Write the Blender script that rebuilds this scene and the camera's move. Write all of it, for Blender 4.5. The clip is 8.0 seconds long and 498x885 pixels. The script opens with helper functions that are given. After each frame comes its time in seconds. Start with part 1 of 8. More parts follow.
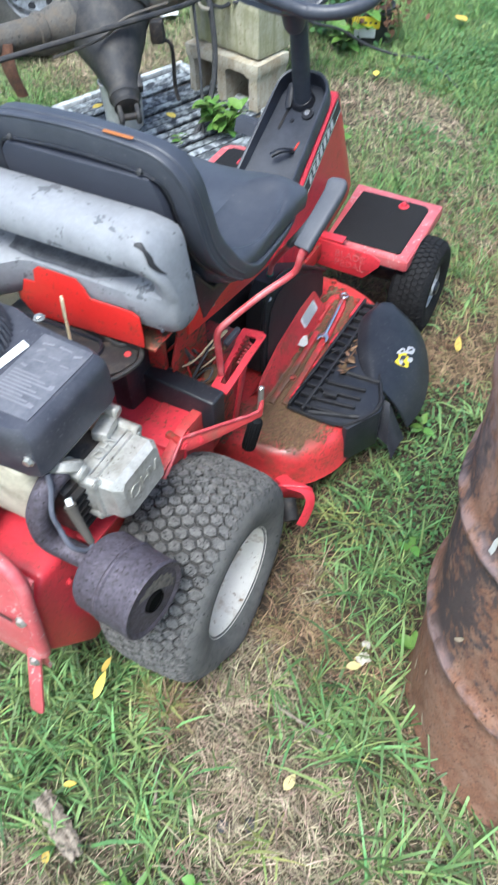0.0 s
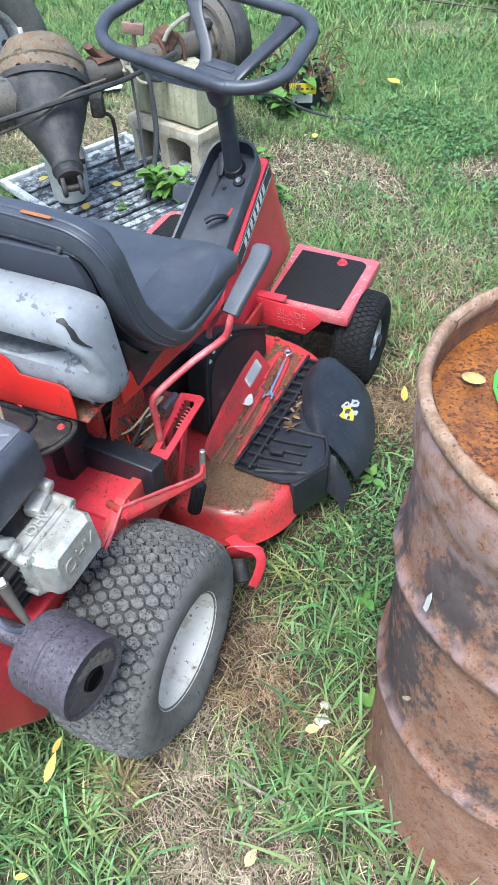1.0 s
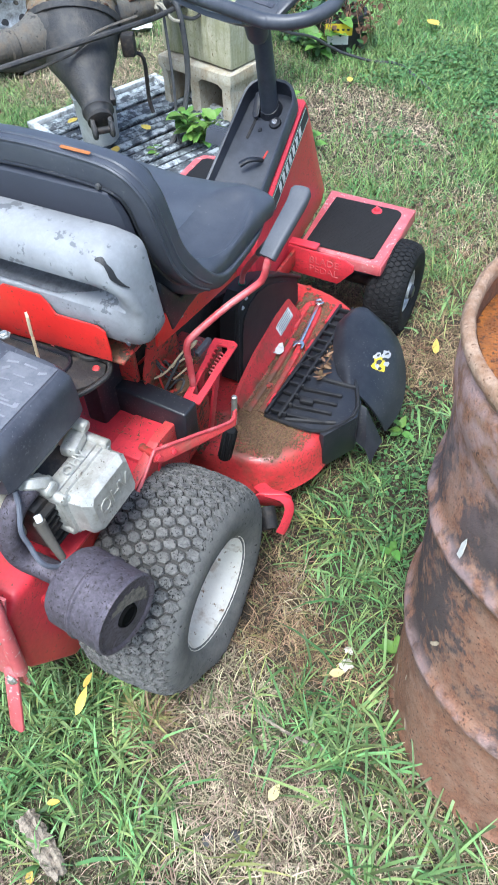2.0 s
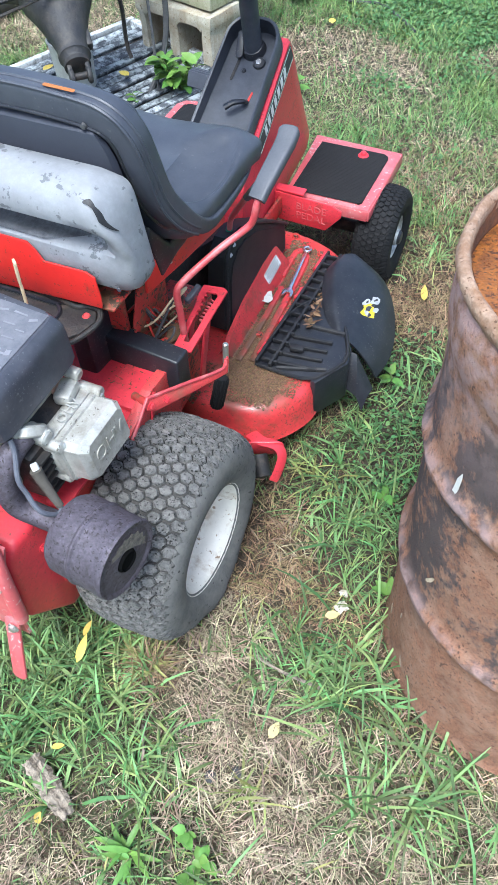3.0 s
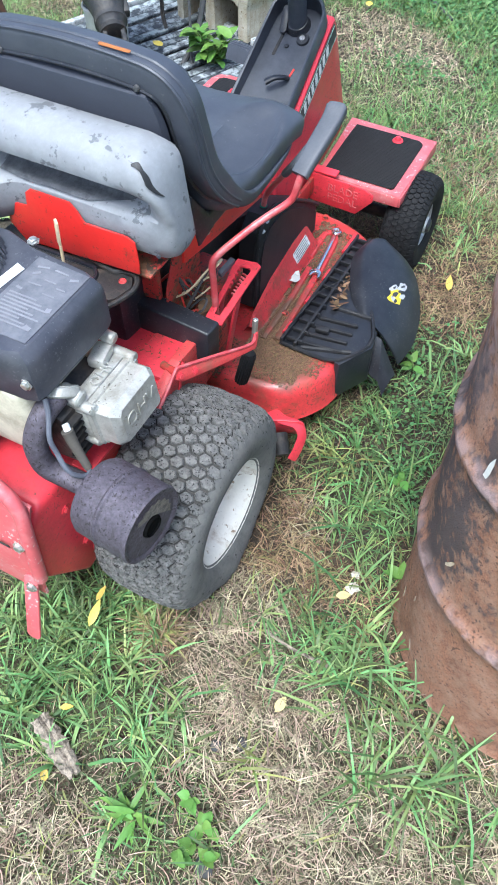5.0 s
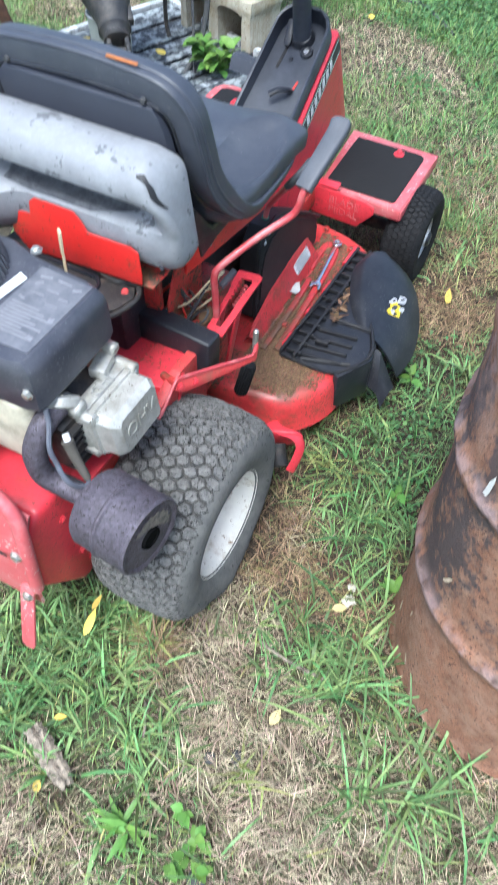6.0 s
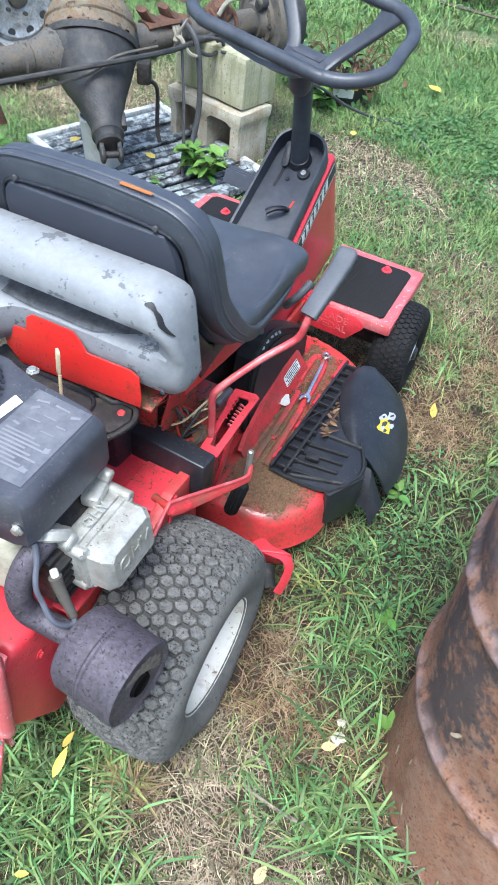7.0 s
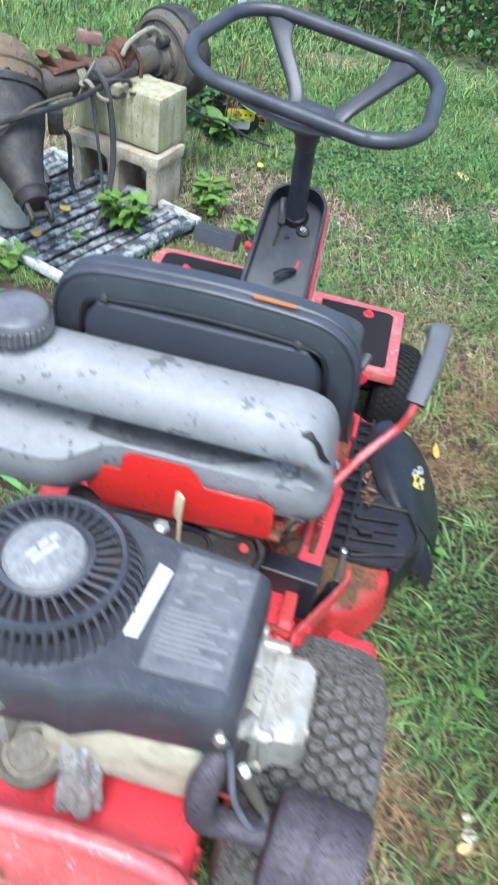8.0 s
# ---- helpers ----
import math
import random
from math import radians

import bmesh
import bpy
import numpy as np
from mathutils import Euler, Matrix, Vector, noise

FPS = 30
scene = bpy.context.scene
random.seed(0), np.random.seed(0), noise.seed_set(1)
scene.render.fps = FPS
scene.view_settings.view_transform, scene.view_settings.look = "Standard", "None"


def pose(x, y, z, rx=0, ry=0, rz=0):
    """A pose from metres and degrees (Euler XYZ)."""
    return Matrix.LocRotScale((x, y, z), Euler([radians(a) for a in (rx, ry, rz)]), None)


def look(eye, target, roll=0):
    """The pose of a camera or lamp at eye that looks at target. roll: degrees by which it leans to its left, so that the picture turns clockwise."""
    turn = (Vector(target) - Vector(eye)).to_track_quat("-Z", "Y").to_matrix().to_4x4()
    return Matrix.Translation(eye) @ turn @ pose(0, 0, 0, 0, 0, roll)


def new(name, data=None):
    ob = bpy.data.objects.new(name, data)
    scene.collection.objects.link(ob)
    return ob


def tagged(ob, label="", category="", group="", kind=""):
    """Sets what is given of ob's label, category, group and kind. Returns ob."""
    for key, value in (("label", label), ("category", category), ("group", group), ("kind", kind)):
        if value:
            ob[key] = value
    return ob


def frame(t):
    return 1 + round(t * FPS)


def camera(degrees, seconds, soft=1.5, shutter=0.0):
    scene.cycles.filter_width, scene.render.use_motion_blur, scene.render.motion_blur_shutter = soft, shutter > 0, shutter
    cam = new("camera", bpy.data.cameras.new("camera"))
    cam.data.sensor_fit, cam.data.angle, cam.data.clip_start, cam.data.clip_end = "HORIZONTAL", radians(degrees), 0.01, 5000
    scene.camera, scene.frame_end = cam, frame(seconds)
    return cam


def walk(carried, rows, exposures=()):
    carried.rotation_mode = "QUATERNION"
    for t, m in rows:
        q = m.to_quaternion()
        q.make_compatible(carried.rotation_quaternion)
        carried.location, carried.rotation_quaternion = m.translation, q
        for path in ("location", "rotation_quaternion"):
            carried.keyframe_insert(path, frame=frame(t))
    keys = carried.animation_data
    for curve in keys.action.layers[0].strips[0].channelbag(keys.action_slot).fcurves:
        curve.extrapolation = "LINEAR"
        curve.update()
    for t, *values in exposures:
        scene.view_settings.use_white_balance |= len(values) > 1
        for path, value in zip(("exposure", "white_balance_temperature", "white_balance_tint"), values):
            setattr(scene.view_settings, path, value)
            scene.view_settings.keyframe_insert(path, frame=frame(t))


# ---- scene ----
cam = camera(37.2, 8.0, soft=1.25, shutter=0.4)
PATH = [
    (0, (0.752, -0.628, 1.489), (0.117, 0.505, -0.032), -1.8),
    (0.5, (0.787, -0.605, 1.496), (0.178, 0.637, 0.051), -0.9),
    (1, (0.805, -0.582, 1.501), (0.186, 0.672, 0.071), -2.8),
    (1.5, (0.796, -0.594, 1.501), (0.165, 0.619, 0.041), -3.0),
    (1.7, (0.793, -0.597, 1.498), (0.151, 0.580, 0.015), -3.1),
    (2.8, (0.777, -0.628, 1.472), (0.199, 0.478, -0.097), -2.9),
    (3, (0.782, -0.629, 1.476), (0.221, 0.461, -0.104), -3.4),
    (3.5, (0.774, -0.636, 1.477), (0.217, 0.461, -0.1), -3.0),
    (4, (0.758, -0.647, 1.473), (0.192, 0.427, -0.116), -3.1),
    (4.5, (0.754, -0.656, 1.477), (0.224, 0.437, -0.112), -1.3),
    (4.7, (0.751, -0.660, 1.475), (0.214, 0.422, -0.121), -0.8),
    (5.8, (0.73, -0.681, 1.462), (0.207, 0.377, -0.153), 2.6),
    (6, (0.731, -0.664, 1.476), (0.198, 0.419, -0.119), 1.9),
    (6.5, (0.73, -0.652, 1.505), (0.103, 0.614, 0.09), 1.9),
    (7, (0.624, -0.602, 1.483), (0.108, 0.67, 0.029), 7.0),
    (7.2, (0.535, -0.607, 1.462), (0.134, 0.767, 0.066), 9.7),
    (7.4, (0.41, -0.617, 1.452), (0.18, 0.725, -0.013), 13.1),
    (7.5, (0.359, -0.624, 1.456), (0.134, 0.697, -0.028), 11.3),
    (7.6, (0.318, -0.62, 1.454), (0.103, 0.729, -0.007), 11.1),
    (7.8, (0.242, -0.595, 1.458), (0.082, 0.8, 0.034), 12.0),
    (8, (0.169, -0.538, 1.451), (-0.001, 0.885, 0.056), 9.5),
]
walk(cam, [(t, look(eye, target, roll)) for t, eye, target, roll in PATH], [(0, 1.18, 5700, 4), (0.6, 1.29, 5540, 4), (7.3, 1.29, 5580, 4), (8, 1.15, 5620, 4)])

# ---- world and sun ----
world = bpy.data.worlds.new("sky")
scene.world = world
world.use_nodes = True
wn = world.node_tree.nodes
sky = wn.new("ShaderNodeTexSky")
sky.sky_type = "NISHITA"
sky.sun_disc = False
sky.sun_elevation, sky.sun_rotation = radians(66), radians(176)
sky.air_density, sky.dust_density, sky.ozone_density = 1.0, 4.0, 0.6
world.node_tree.links.new(sky.outputs[0], wn["Background"].inputs[0])
wn["Background"].inputs[1].default_value = 0.135
sun = new("sun", bpy.data.lights.new("sun", "SUN"))
sun.data.energy, sun.data.angle, sun.data.color = 1.9, radians(26), (1.0, 0.97, 0.92)
sun.matrix_world = look((0.5, -2.0, 6.0), (0.3, 0.6, 0.0))


# ---- materials ----
def material(name, col, rough=0.5, metal=0.0, var=0.25, scale=8.0, fine=80.0, bump=0.15, col2=None, amount=0.5,
             spec=0.5, coat=0.0, island=0.0, edge=0.08, objrand=0.0, depth=0.01, trans=0.0, specks=None):
    """Two scales of variation of a base colour; col2 comes through in stains of the given amount."""
    m = bpy.data.materials.new(name)
    m.use_nodes = True
    nt = m.node_tree
    n, k = nt.nodes, nt.links.new
    b = n["Principled BSDF"]
    tc = n.new("ShaderNodeTexCoord")
    big, small = n.new("ShaderNodeTexNoise"), n.new("ShaderNodeTexNoise")
    for t, sc, de in ((big, scale, 5.0), (small, fine, 3.0)):
        t.inputs["Scale"].default_value, t.inputs["Detail"].default_value = sc, de
        t.inputs["Roughness"].default_value = 0.65
        k(tc.outputs["Object"], t.inputs["Vector"])
    lo, hi = [c * (1 - var) for c in col], [min(1.0, c * (1 + var)) for c in col]
    ramp = n.new("ShaderNodeValToRGB")
    ramp.color_ramp.elements[0].position, ramp.color_ramp.elements[1].position = 0.3, 0.7
    ramp.color_ramp.elements[0].color, ramp.color_ramp.elements[1].color = (*lo, 1), (*hi, 1)
    mixf = n.new("ShaderNodeMath")
    mixf.operation = "MULTIPLY_ADD"
    mixf.inputs[1].default_value = 0.5
    half = n.new("ShaderNodeMath")
    half.operation = "MULTIPLY"
    half.inputs[1].default_value = 0.5
    k(small.outputs["Fac"], half.inputs[0])
    k(big.outputs["Fac"], mixf.inputs[0])
    k(half.outputs[0], mixf.inputs[2])
    k(mixf.outputs[0], ramp.inputs["Fac"])
    out = ramp.outputs["Color"]
    if col2:
        st = n.new("ShaderNodeTexNoise")
        st.inputs["Scale"].default_value, st.inputs["Detail"].default_value = scale * 1.7, 8.0
        st.inputs["Roughness"].default_value = 0.7
        k(tc.outputs["Object"], st.inputs["Vector"])
        r2 = n.new("ShaderNodeValToRGB")
        c = 0.72 - 0.44 * amount
        r2.color_ramp.elements[0].position, r2.color_ramp.elements[1].position = max(0.0, c - edge), min(1.0, c + edge)
        k(st.outputs["Fac"], r2.inputs["Fac"])
        mx = n.new("ShaderNodeMix")
        mx.data_type = "RGBA"
        k(r2.outputs["Color"], mx.inputs["Factor"])
        k(out, mx.inputs["A"])
        mx.inputs["B"].default_value = (*col2, 1)
        out = mx.outputs["Result"]
    if specks:
        sp = n.new("ShaderNodeTexNoise")
        sp.inputs["Scale"].default_value, sp.inputs["Detail"].default_value, sp.inputs["Roughness"].default_value = specks[2], 4.0, 0.6
        k(tc.outputs["Object"], sp.inputs["Vector"])
        big2 = n.new("ShaderNodeMath")
        big2.operation = "MULTIPLY_ADD"
        big2.inputs[1].default_value = 0.35
        k(big.outputs["Fac"], big2.inputs[0])
        k(sp.outputs["Fac"], big2.inputs[2])
        r3 = n.new("ShaderNodeValToRGB")
        c = 0.90 - 0.30 * specks[1]
        r3.color_ramp.elements[0].position, r3.color_ramp.elements[1].position = c, min(1.0, c + 0.045)
        k(big2.outputs[0], r3.inputs["Fac"])
        m3 = n.new("ShaderNodeMix")
        m3.data_type = "RGBA"
        k(r3.outputs["Color"], m3.inputs["Factor"])
        k(out, m3.inputs["A"])
        m3.inputs["B"].default_value = (*specks[0], 1)
        out = m3.outputs["Result"]
    if island or objrand:
        hs = n.new("ShaderNodeHueSaturation")
        src = n.new("ShaderNodeNewGeometry").outputs["Random Per Island"] if island else n.new("ShaderNodeObjectInfo").outputs["Random"]
        a = island or objrand
        for sock, base, span in (("Value", 1 - a, 2 * a), ("Hue", 0.5 - a * 0.07, a * 0.14)):
            ma = n.new("ShaderNodeMath")
            ma.operation = "MULTIPLY_ADD"
            ma.inputs[1].default_value, ma.inputs[2].default_value = span, base
            if sock == "Hue":
                fr = n.new("ShaderNodeMath")
                fr.operation = "FRACT"
                mu = n.new("ShaderNodeMath")
                mu.operation = "MULTIPLY"
                mu.inputs[1].default_value = 7.31
                k(src, mu.inputs[0])
                k(mu.outputs[0], fr.inputs[0])
                k(fr.outputs[0], ma.inputs[0])
            else:
                k(src, ma.inputs[0])
            k(ma.outputs[0], hs.inputs[sock])
        k(out, hs.inputs["Color"])
        out = hs.outputs["Color"]
    k(out, b.inputs["Base Color"])
    rr = n.new("ShaderNodeMath")
    rr.operation = "MULTIPLY_ADD"
    rr.inputs[1].default_value, rr.inputs[2].default_value = 0.25, max(0.02, rough - 0.12)
    k(mixf.outputs[0], rr.inputs[0])
    k(rr.outputs[0], b.inputs["Roughness"])
    b.inputs["Metallic"].default_value = metal
    b.inputs["Specular IOR Level"].default_value = spec
    b.inputs["Coat Weight"].default_value = coat
    if trans:
        b.inputs["Subsurface Weight"].default_value = trans
        b.inputs["Subsurface Radius"].default_value = (0.01, 0.012, 0.004)
        b.inputs["Subsurface Scale"].default_value = 0.5
    if bump:
        bp = n.new("ShaderNodeBump")
        bp.inputs["Strength"].default_value, bp.inputs["Distance"].default_value = bump, depth
        k(mixf.outputs[0], bp.inputs["Height"])
        k(bp.outputs["Normal"], b.inputs["Normal"])
    return m


RED = material("red_paint", (0.62, 0.042, 0.060), 0.38, var=0.20, scale=12, fine=110, bump=0.10, col2=(0.30, 0.050, 0.045), amount=0.20, coat=0.14, spec=0.4, specks=((0.16, 0.05, 0.035), 0.30, 190))
RED_ROD = material("lever_red_paint", (0.50, 0.065, 0.075), 0.4, var=0.2, scale=12, fine=80, bump=0.06, col2=(0.56, 0.17, 0.17), amount=0.35, coat=0.2)
RED_FADED = material("faded_red_paint", (0.55, 0.105, 0.115), 0.42, var=0.18, scale=7, fine=60, bump=0.06, col2=(0.58, 0.20, 0.20), amount=0.34, coat=0.15, specks=((0.6, 0.5, 0.46), 0.3, 130))
RED_DIRTY = material("dirty_red_paint", (0.47, 0.040, 0.034), 0.5, var=0.25, scale=10, fine=110, bump=0.3, col2=(0.16, 0.08, 0.042), amount=0.4, edge=0.05, specks=((0.07, 0.045, 0.03), 0.62, 110))
RED_GRIMY = material("grimy_red_paint", (0.52, 0.050, 0.052), 0.5, var=0.22, scale=11, fine=130, bump=0.25, col2=(0.27, 0.085, 0.060), amount=0.30, edge=0.10, specks=((0.10, 0.055, 0.038), 0.46, 260))
ORANGE_RED = material("bright_red_paint", (0.60, 0.024, 0.020), 0.35, var=0.1, scale=9, bump=0.04, col2=(0.35, 0.03, 0.02), amount=0.12, coat=0.3, specks=((0.2, 0.05, 0.03), 0.36, 140))
VINYL = material("black_vinyl", (0.038, 0.042, 0.056), 0.44, var=0.30, scale=9, fine=260, bump=0.1, depth=0.003, col2=(0.070, 0.076, 0.092), amount=0.36, edge=0.24, specks=((0.10, 0.105, 0.115), 0.16, 120), spec=0.5)
PANEL = material("seat_back_plastic", (0.036, 0.040, 0.056), 0.5, var=0.2, scale=10, fine=300, bump=0.12, depth=0.003)
BLACK = material("black_plastic", (0.014, 0.0155, 0.021), 0.34, var=0.25, scale=10, fine=150, bump=0.08, depth=0.004, col2=(0.036, 0.036, 0.041), amount=0.3, edge=0.2, spec=0.4, specks=((0.06, 0.058, 0.056), 0.34, 170))
SHROUD = material("engine_shroud_plastic", (0.040, 0.042, 0.055), 0.38, var=0.2, scale=12, fine=200, bump=0.07, depth=0.004, col2=(0.09, 0.09, 0.105), amount=0.35, edge=0.2, specks=((0.11, 0.11, 0.12), 0.30, 200))
DARK = material("grimy_dark_metal", (0.018, 0.017, 0.017), 0.65, var=0.4, scale=18, fine=120, bump=0.3, col2=(0.06, 0.045, 0.035), amount=0.35)
TANK = material("grey_tank_plastic", (0.285, 0.292, 0.308), 0.55, var=0.14, scale=14, fine=120, bump=0.12, depth=0.004, col2=(0.200, 0.205, 0.215), amount=0.36, edge=0.22, specks=((0.13, 0.135, 0.145), 0.36, 55))
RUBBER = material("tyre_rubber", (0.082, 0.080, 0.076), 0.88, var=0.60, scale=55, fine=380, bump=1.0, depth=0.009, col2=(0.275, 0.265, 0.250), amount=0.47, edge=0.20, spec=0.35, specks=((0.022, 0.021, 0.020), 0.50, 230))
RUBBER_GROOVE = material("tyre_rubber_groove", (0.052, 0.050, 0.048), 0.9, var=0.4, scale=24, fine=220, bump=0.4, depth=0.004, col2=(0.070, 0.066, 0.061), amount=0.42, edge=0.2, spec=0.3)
RUBBER_WALL = material("dusty_sidewall_rubber", (0.120, 0.118, 0.115), 0.85, var=0.35, scale=16, fine=200, bump=0.4, depth=0.004, col2=(0.19, 0.185, 0.17), amount=0.45, edge=0.18, spec=0.3, specks=((0.045, 0.043, 0.041), 0.26, 90))
BELT_BLACK = material("matt_black_plastic", (0.019, 0.019, 0.022), 0.48, var=0.3, scale=12, fine=160, bump=0.12, depth=0.004, col2=(0.035, 0.033, 0.032), amount=0.3, edge=0.2, spec=0.25)
RUBBER_NEW = material("black_rubber", (0.014, 0.014, 0.015), 0.72, var=0.3, scale=20, fine=180, bump=0.2, depth=0.003, spec=0.2)
WHITE_RIM = material("white_rim_paint", (0.78, 0.75, 0.68), 0.45, var=0.08, scale=16, fine=90, bump=0.05, col2=(0.46, 0.37, 0.27), amount=0.24, edge=0.1, specks=((0.28, 0.20, 0.13), 0.34, 110))
TANK_SHADE_STAIN = material("tank_shade_and_stain", (0.070, 0.072, 0.080), 0.75, var=0.3, scale=22, fine=150, bump=0.2, depth=0.003, col2=(0.16, 0.165, 0.175), amount=0.34, edge=0.16)
ALUMINIUM = material("cast_aluminium", (0.50, 0.49, 0.45), 0.42, metal=0.35, var=0.15, scale=18, fine=160, bump=0.15, depth=0.004, col2=(0.24, 0.22, 0.175), amount=0.30, edge=0.18, specks=((0.18, 0.165, 0.135), 0.28, 170))
CREAM = material("cream_engine_block", (0.56, 0.52, 0.40), 0.55, var=0.15, scale=12, fine=90, bump=0.1, col2=(0.25, 0.21, 0.15), amount=0.25, edge=0.15)
MUFFLER = material("heat_stained_steel", (0.112, 0.098, 0.124), 0.62, metal=0.25, var=0.5, scale=55, fine=260, bump=0.45, depth=0.003, col2=(0.048, 0.038, 0.042), amount=0.42, edge=0.2, specks=((0.035, 0.028, 0.030), 0.45, 190))
NOTCH = material("black_notch_strip", (0.014, 0.014, 0.015), 0.6, var=0.3, scale=40, bump=0.2, col2=(0.05, 0.05, 0.055), amount=0.25)
HOLE_BLACK = material("hole_black", (0.005, 0.005, 0.005), 0.95, var=0.3, scale=40, bump=0.2, spec=0.05)
HEAT = material("scorched_tan", (0.17, 0.15, 0.125), 0.75, var=0.4, scale=60, fine=240, bump=0.2, col2=(0.07, 0.06, 0.06), amount=0.4)
ZINC = material("zinc_steel", (0.62, 0.62, 0.58), 0.35, metal=0.85, var=0.12, scale=30, fine=200, bump=0.05)
CHROME = material("polished_steel", (0.70, 0.70, 0.70), 0.2, metal=0.95, var=0.1, scale=30, fine=200, bump=0.03)
SILVER = material("silver_wheel_steel", (0.56, 0.57, 0.57), 0.45, metal=0.25, var=0.30, scale=15, fine=120, bump=0.08, col2=(0.11, 0.09, 0.07), amount=0.32, edge=0.14)
LABEL_GREY = material("worn_grey_label", (0.10, 0.102, 0.118), 0.42, var=0.25, scale=20, fine=150, bump=0.03, col2=(0.20, 0.20, 0.215), amount=0.33, edge=0.2)
FOIL = material("crumpled_foil", (0.46, 0.465, 0.46), 0.28, metal=0.55, var=0.2, scale=30, fine=140, bump=0.3, depth=0.004, col2=(0.25, 0.24, 0.23), amount=0.3)
FILTER_GREY = material("greasy_grey_metal", (0.17, 0.155, 0.125), 0.65, metal=0.2, var=0.35, scale=30, fine=180, bump=0.4, depth=0.004, col2=(0.07, 0.06, 0.045), amount=0.4, edge=0.15)
CAP_GREY = material("scuffed_grey_cap", (0.19, 0.19, 0.20), 0.5, var=0.25, scale=60, fine=240, bump=0.35, depth=0.003, col2=(0.29, 0.29, 0.30), amount=0.42, edge=0.12)
LABEL_PRINT = material("faded_print", (0.21, 0.21, 0.225), 0.5, var=0.2, scale=25, bump=0.0)
WHITE = material("white_print", (0.75, 0.75, 0.73), 0.55, var=0.08, scale=30, bump=0.03)
OLD_WHITE = material("scuffed_white_label", (0.42, 0.42, 0.44), 0.55, var=0.2, scale=25, bump=0.03)
YELLOW = material("yellow_print", (0.72, 0.55, 0.03), 0.55, var=0.12, scale=30, bump=0.03)
GREEN_LINE = material("pale_green_stripe", (0.35, 0.45, 0.40), 0.5, var=0.08, scale=30, bump=0.0)
ORANGE = material("orange_label", (0.36, 0.125, 0.03), 0.5, var=0.15, scale=40, bump=0.02)
GREY_GRIP = material("grey_grip_rubber", (0.075, 0.079, 0.092), 0.55, var=0.2, scale=25, fine=220, bump=0.1, depth=0.003)
CONCRETE = material("mossy_concrete", (0.50, 0.475, 0.36), 0.9, var=0.35, scale=9, fine=170, bump=1.0, col2=(0.30, 0.30, 0.155), amount=0.40, edge=0.24, specks=((0.16, 0.15, 0.075), 0.30, 90))
CONCRETE_PALE = material("pale_concrete", (0.52, 0.495, 0.40), 0.9, var=0.3, scale=9, fine=170, bump=1.0, col2=(0.29, 0.215, 0.125), amount=0.34, edge=0.20, specks=((0.20, 0.15, 0.09), 0.28, 90))
AXLE = material("greasy_axle_steel", (0.028, 0.028, 0.030), 0.6, metal=0.1, var=0.4, scale=12, fine=120, bump=0.4, col2=(0.075, 0.066, 0.056), amount=0.32, edge=0.15)
AXLE_RUST = material("rusty_axle_steel", (0.098, 0.090, 0.078), 0.8, var=0.40, scale=12, fine=110, bump=0.5, col2=(0.150, 0.110, 0.070), amount=0.24, edge=0.16, specks=((0.035, 0.033, 0.03), 0.35, 70))
COVER_RUST = material("tan_rust_cover", (0.165, 0.138, 0.100), 0.85, var=0.45, scale=14, fine=110, bump=0.5, col2=(0.16, 0.085, 0.035), amount=0.40, edge=0.12, specks=((0.05, 0.045, 0.04), 0.40, 60))
ROPE = material("grey_rope", (0.26, 0.24, 0.19), 0.85, var=0.3, scale=40, bump=0.3)
RUST_PINK = material("pinkish_rust", (0.24, 0.145, 0.115), 0.85, var=0.35, scale=20, fine=120, bump=0.5)
RUST = material("heavy_rust", (0.125, 0.058, 0.034), 0.9, var=0.45, scale=22, fine=130, bump=0.8, col2=(0.055, 0.035, 0.026), amount=0.40, edge=0.12)
CABLE = material("old_cable", (0.05, 0.05, 0.052), 0.6, var=0.3, scale=20, bump=0.1)
BOOT = material("brown_plug_boot", (0.085, 0.075, 0.062), 0.7, var=0.3, scale=30, bump=0.2)
WIRE_GREY = material("grey_lead", (0.10, 0.105, 0.13), 0.55, var=0.2, scale=25, bump=0.05)
WIRE_CREAM = material("cream_wire", (0.62, 0.52, 0.33), 0.5, var=0.15, scale=25, bump=0.05)
WIRE_RED = material("red_wire", (0.5, 0.03, 0.02), 0.5, var=0.15, scale=25, bump=0.05)
SLAT_DARK = material("dark_weathered_slat", (0.055, 0.062, 0.07), 0.75, var=0.4, scale=14, fine=90, bump=0.4, col2=(0.34, 0.37, 0.38), amount=0.45, edge=0.06, objrand=0.2)
SLAT_WHITE = material("flaking_white_frame", (0.56, 0.58, 0.59), 0.6, var=0.15, scale=12, fine=80, bump=0.3, col2=(0.13, 0.135, 0.125), amount=0.36)
BUCKET = material("cloudy_white_plastic", (0.55, 0.55, 0.52), 0.5, var=0.12, scale=8, bump=0.1, col2=(0.33, 0.31, 0.27), amount=0.3, edge=0.15)
WOOD = material("weathered_wood", (0.30, 0.25, 0.19), 0.9, var=0.45, scale=35, fine=160, bump=0.8, col2=(0.08, 0.065, 0.05), amount=0.4)
SOIL = material("soil", (0.066, 0.052, 0.034), 0.95, var=0.45, scale=7, fine=110, bump=0.9, depth=0.02, col2=(0.030, 0.024, 0.017), amount=0.5, edge=0.15)
GRASS = material("grass_blade", (0.103, 0.190, 0.060), 0.5, var=0.45, scale=5, fine=30, bump=0.0, col2=(0.215, 0.300, 0.110), amount=0.42, edge=0.2, island=0.62, trans=0.15, spec=0.3)
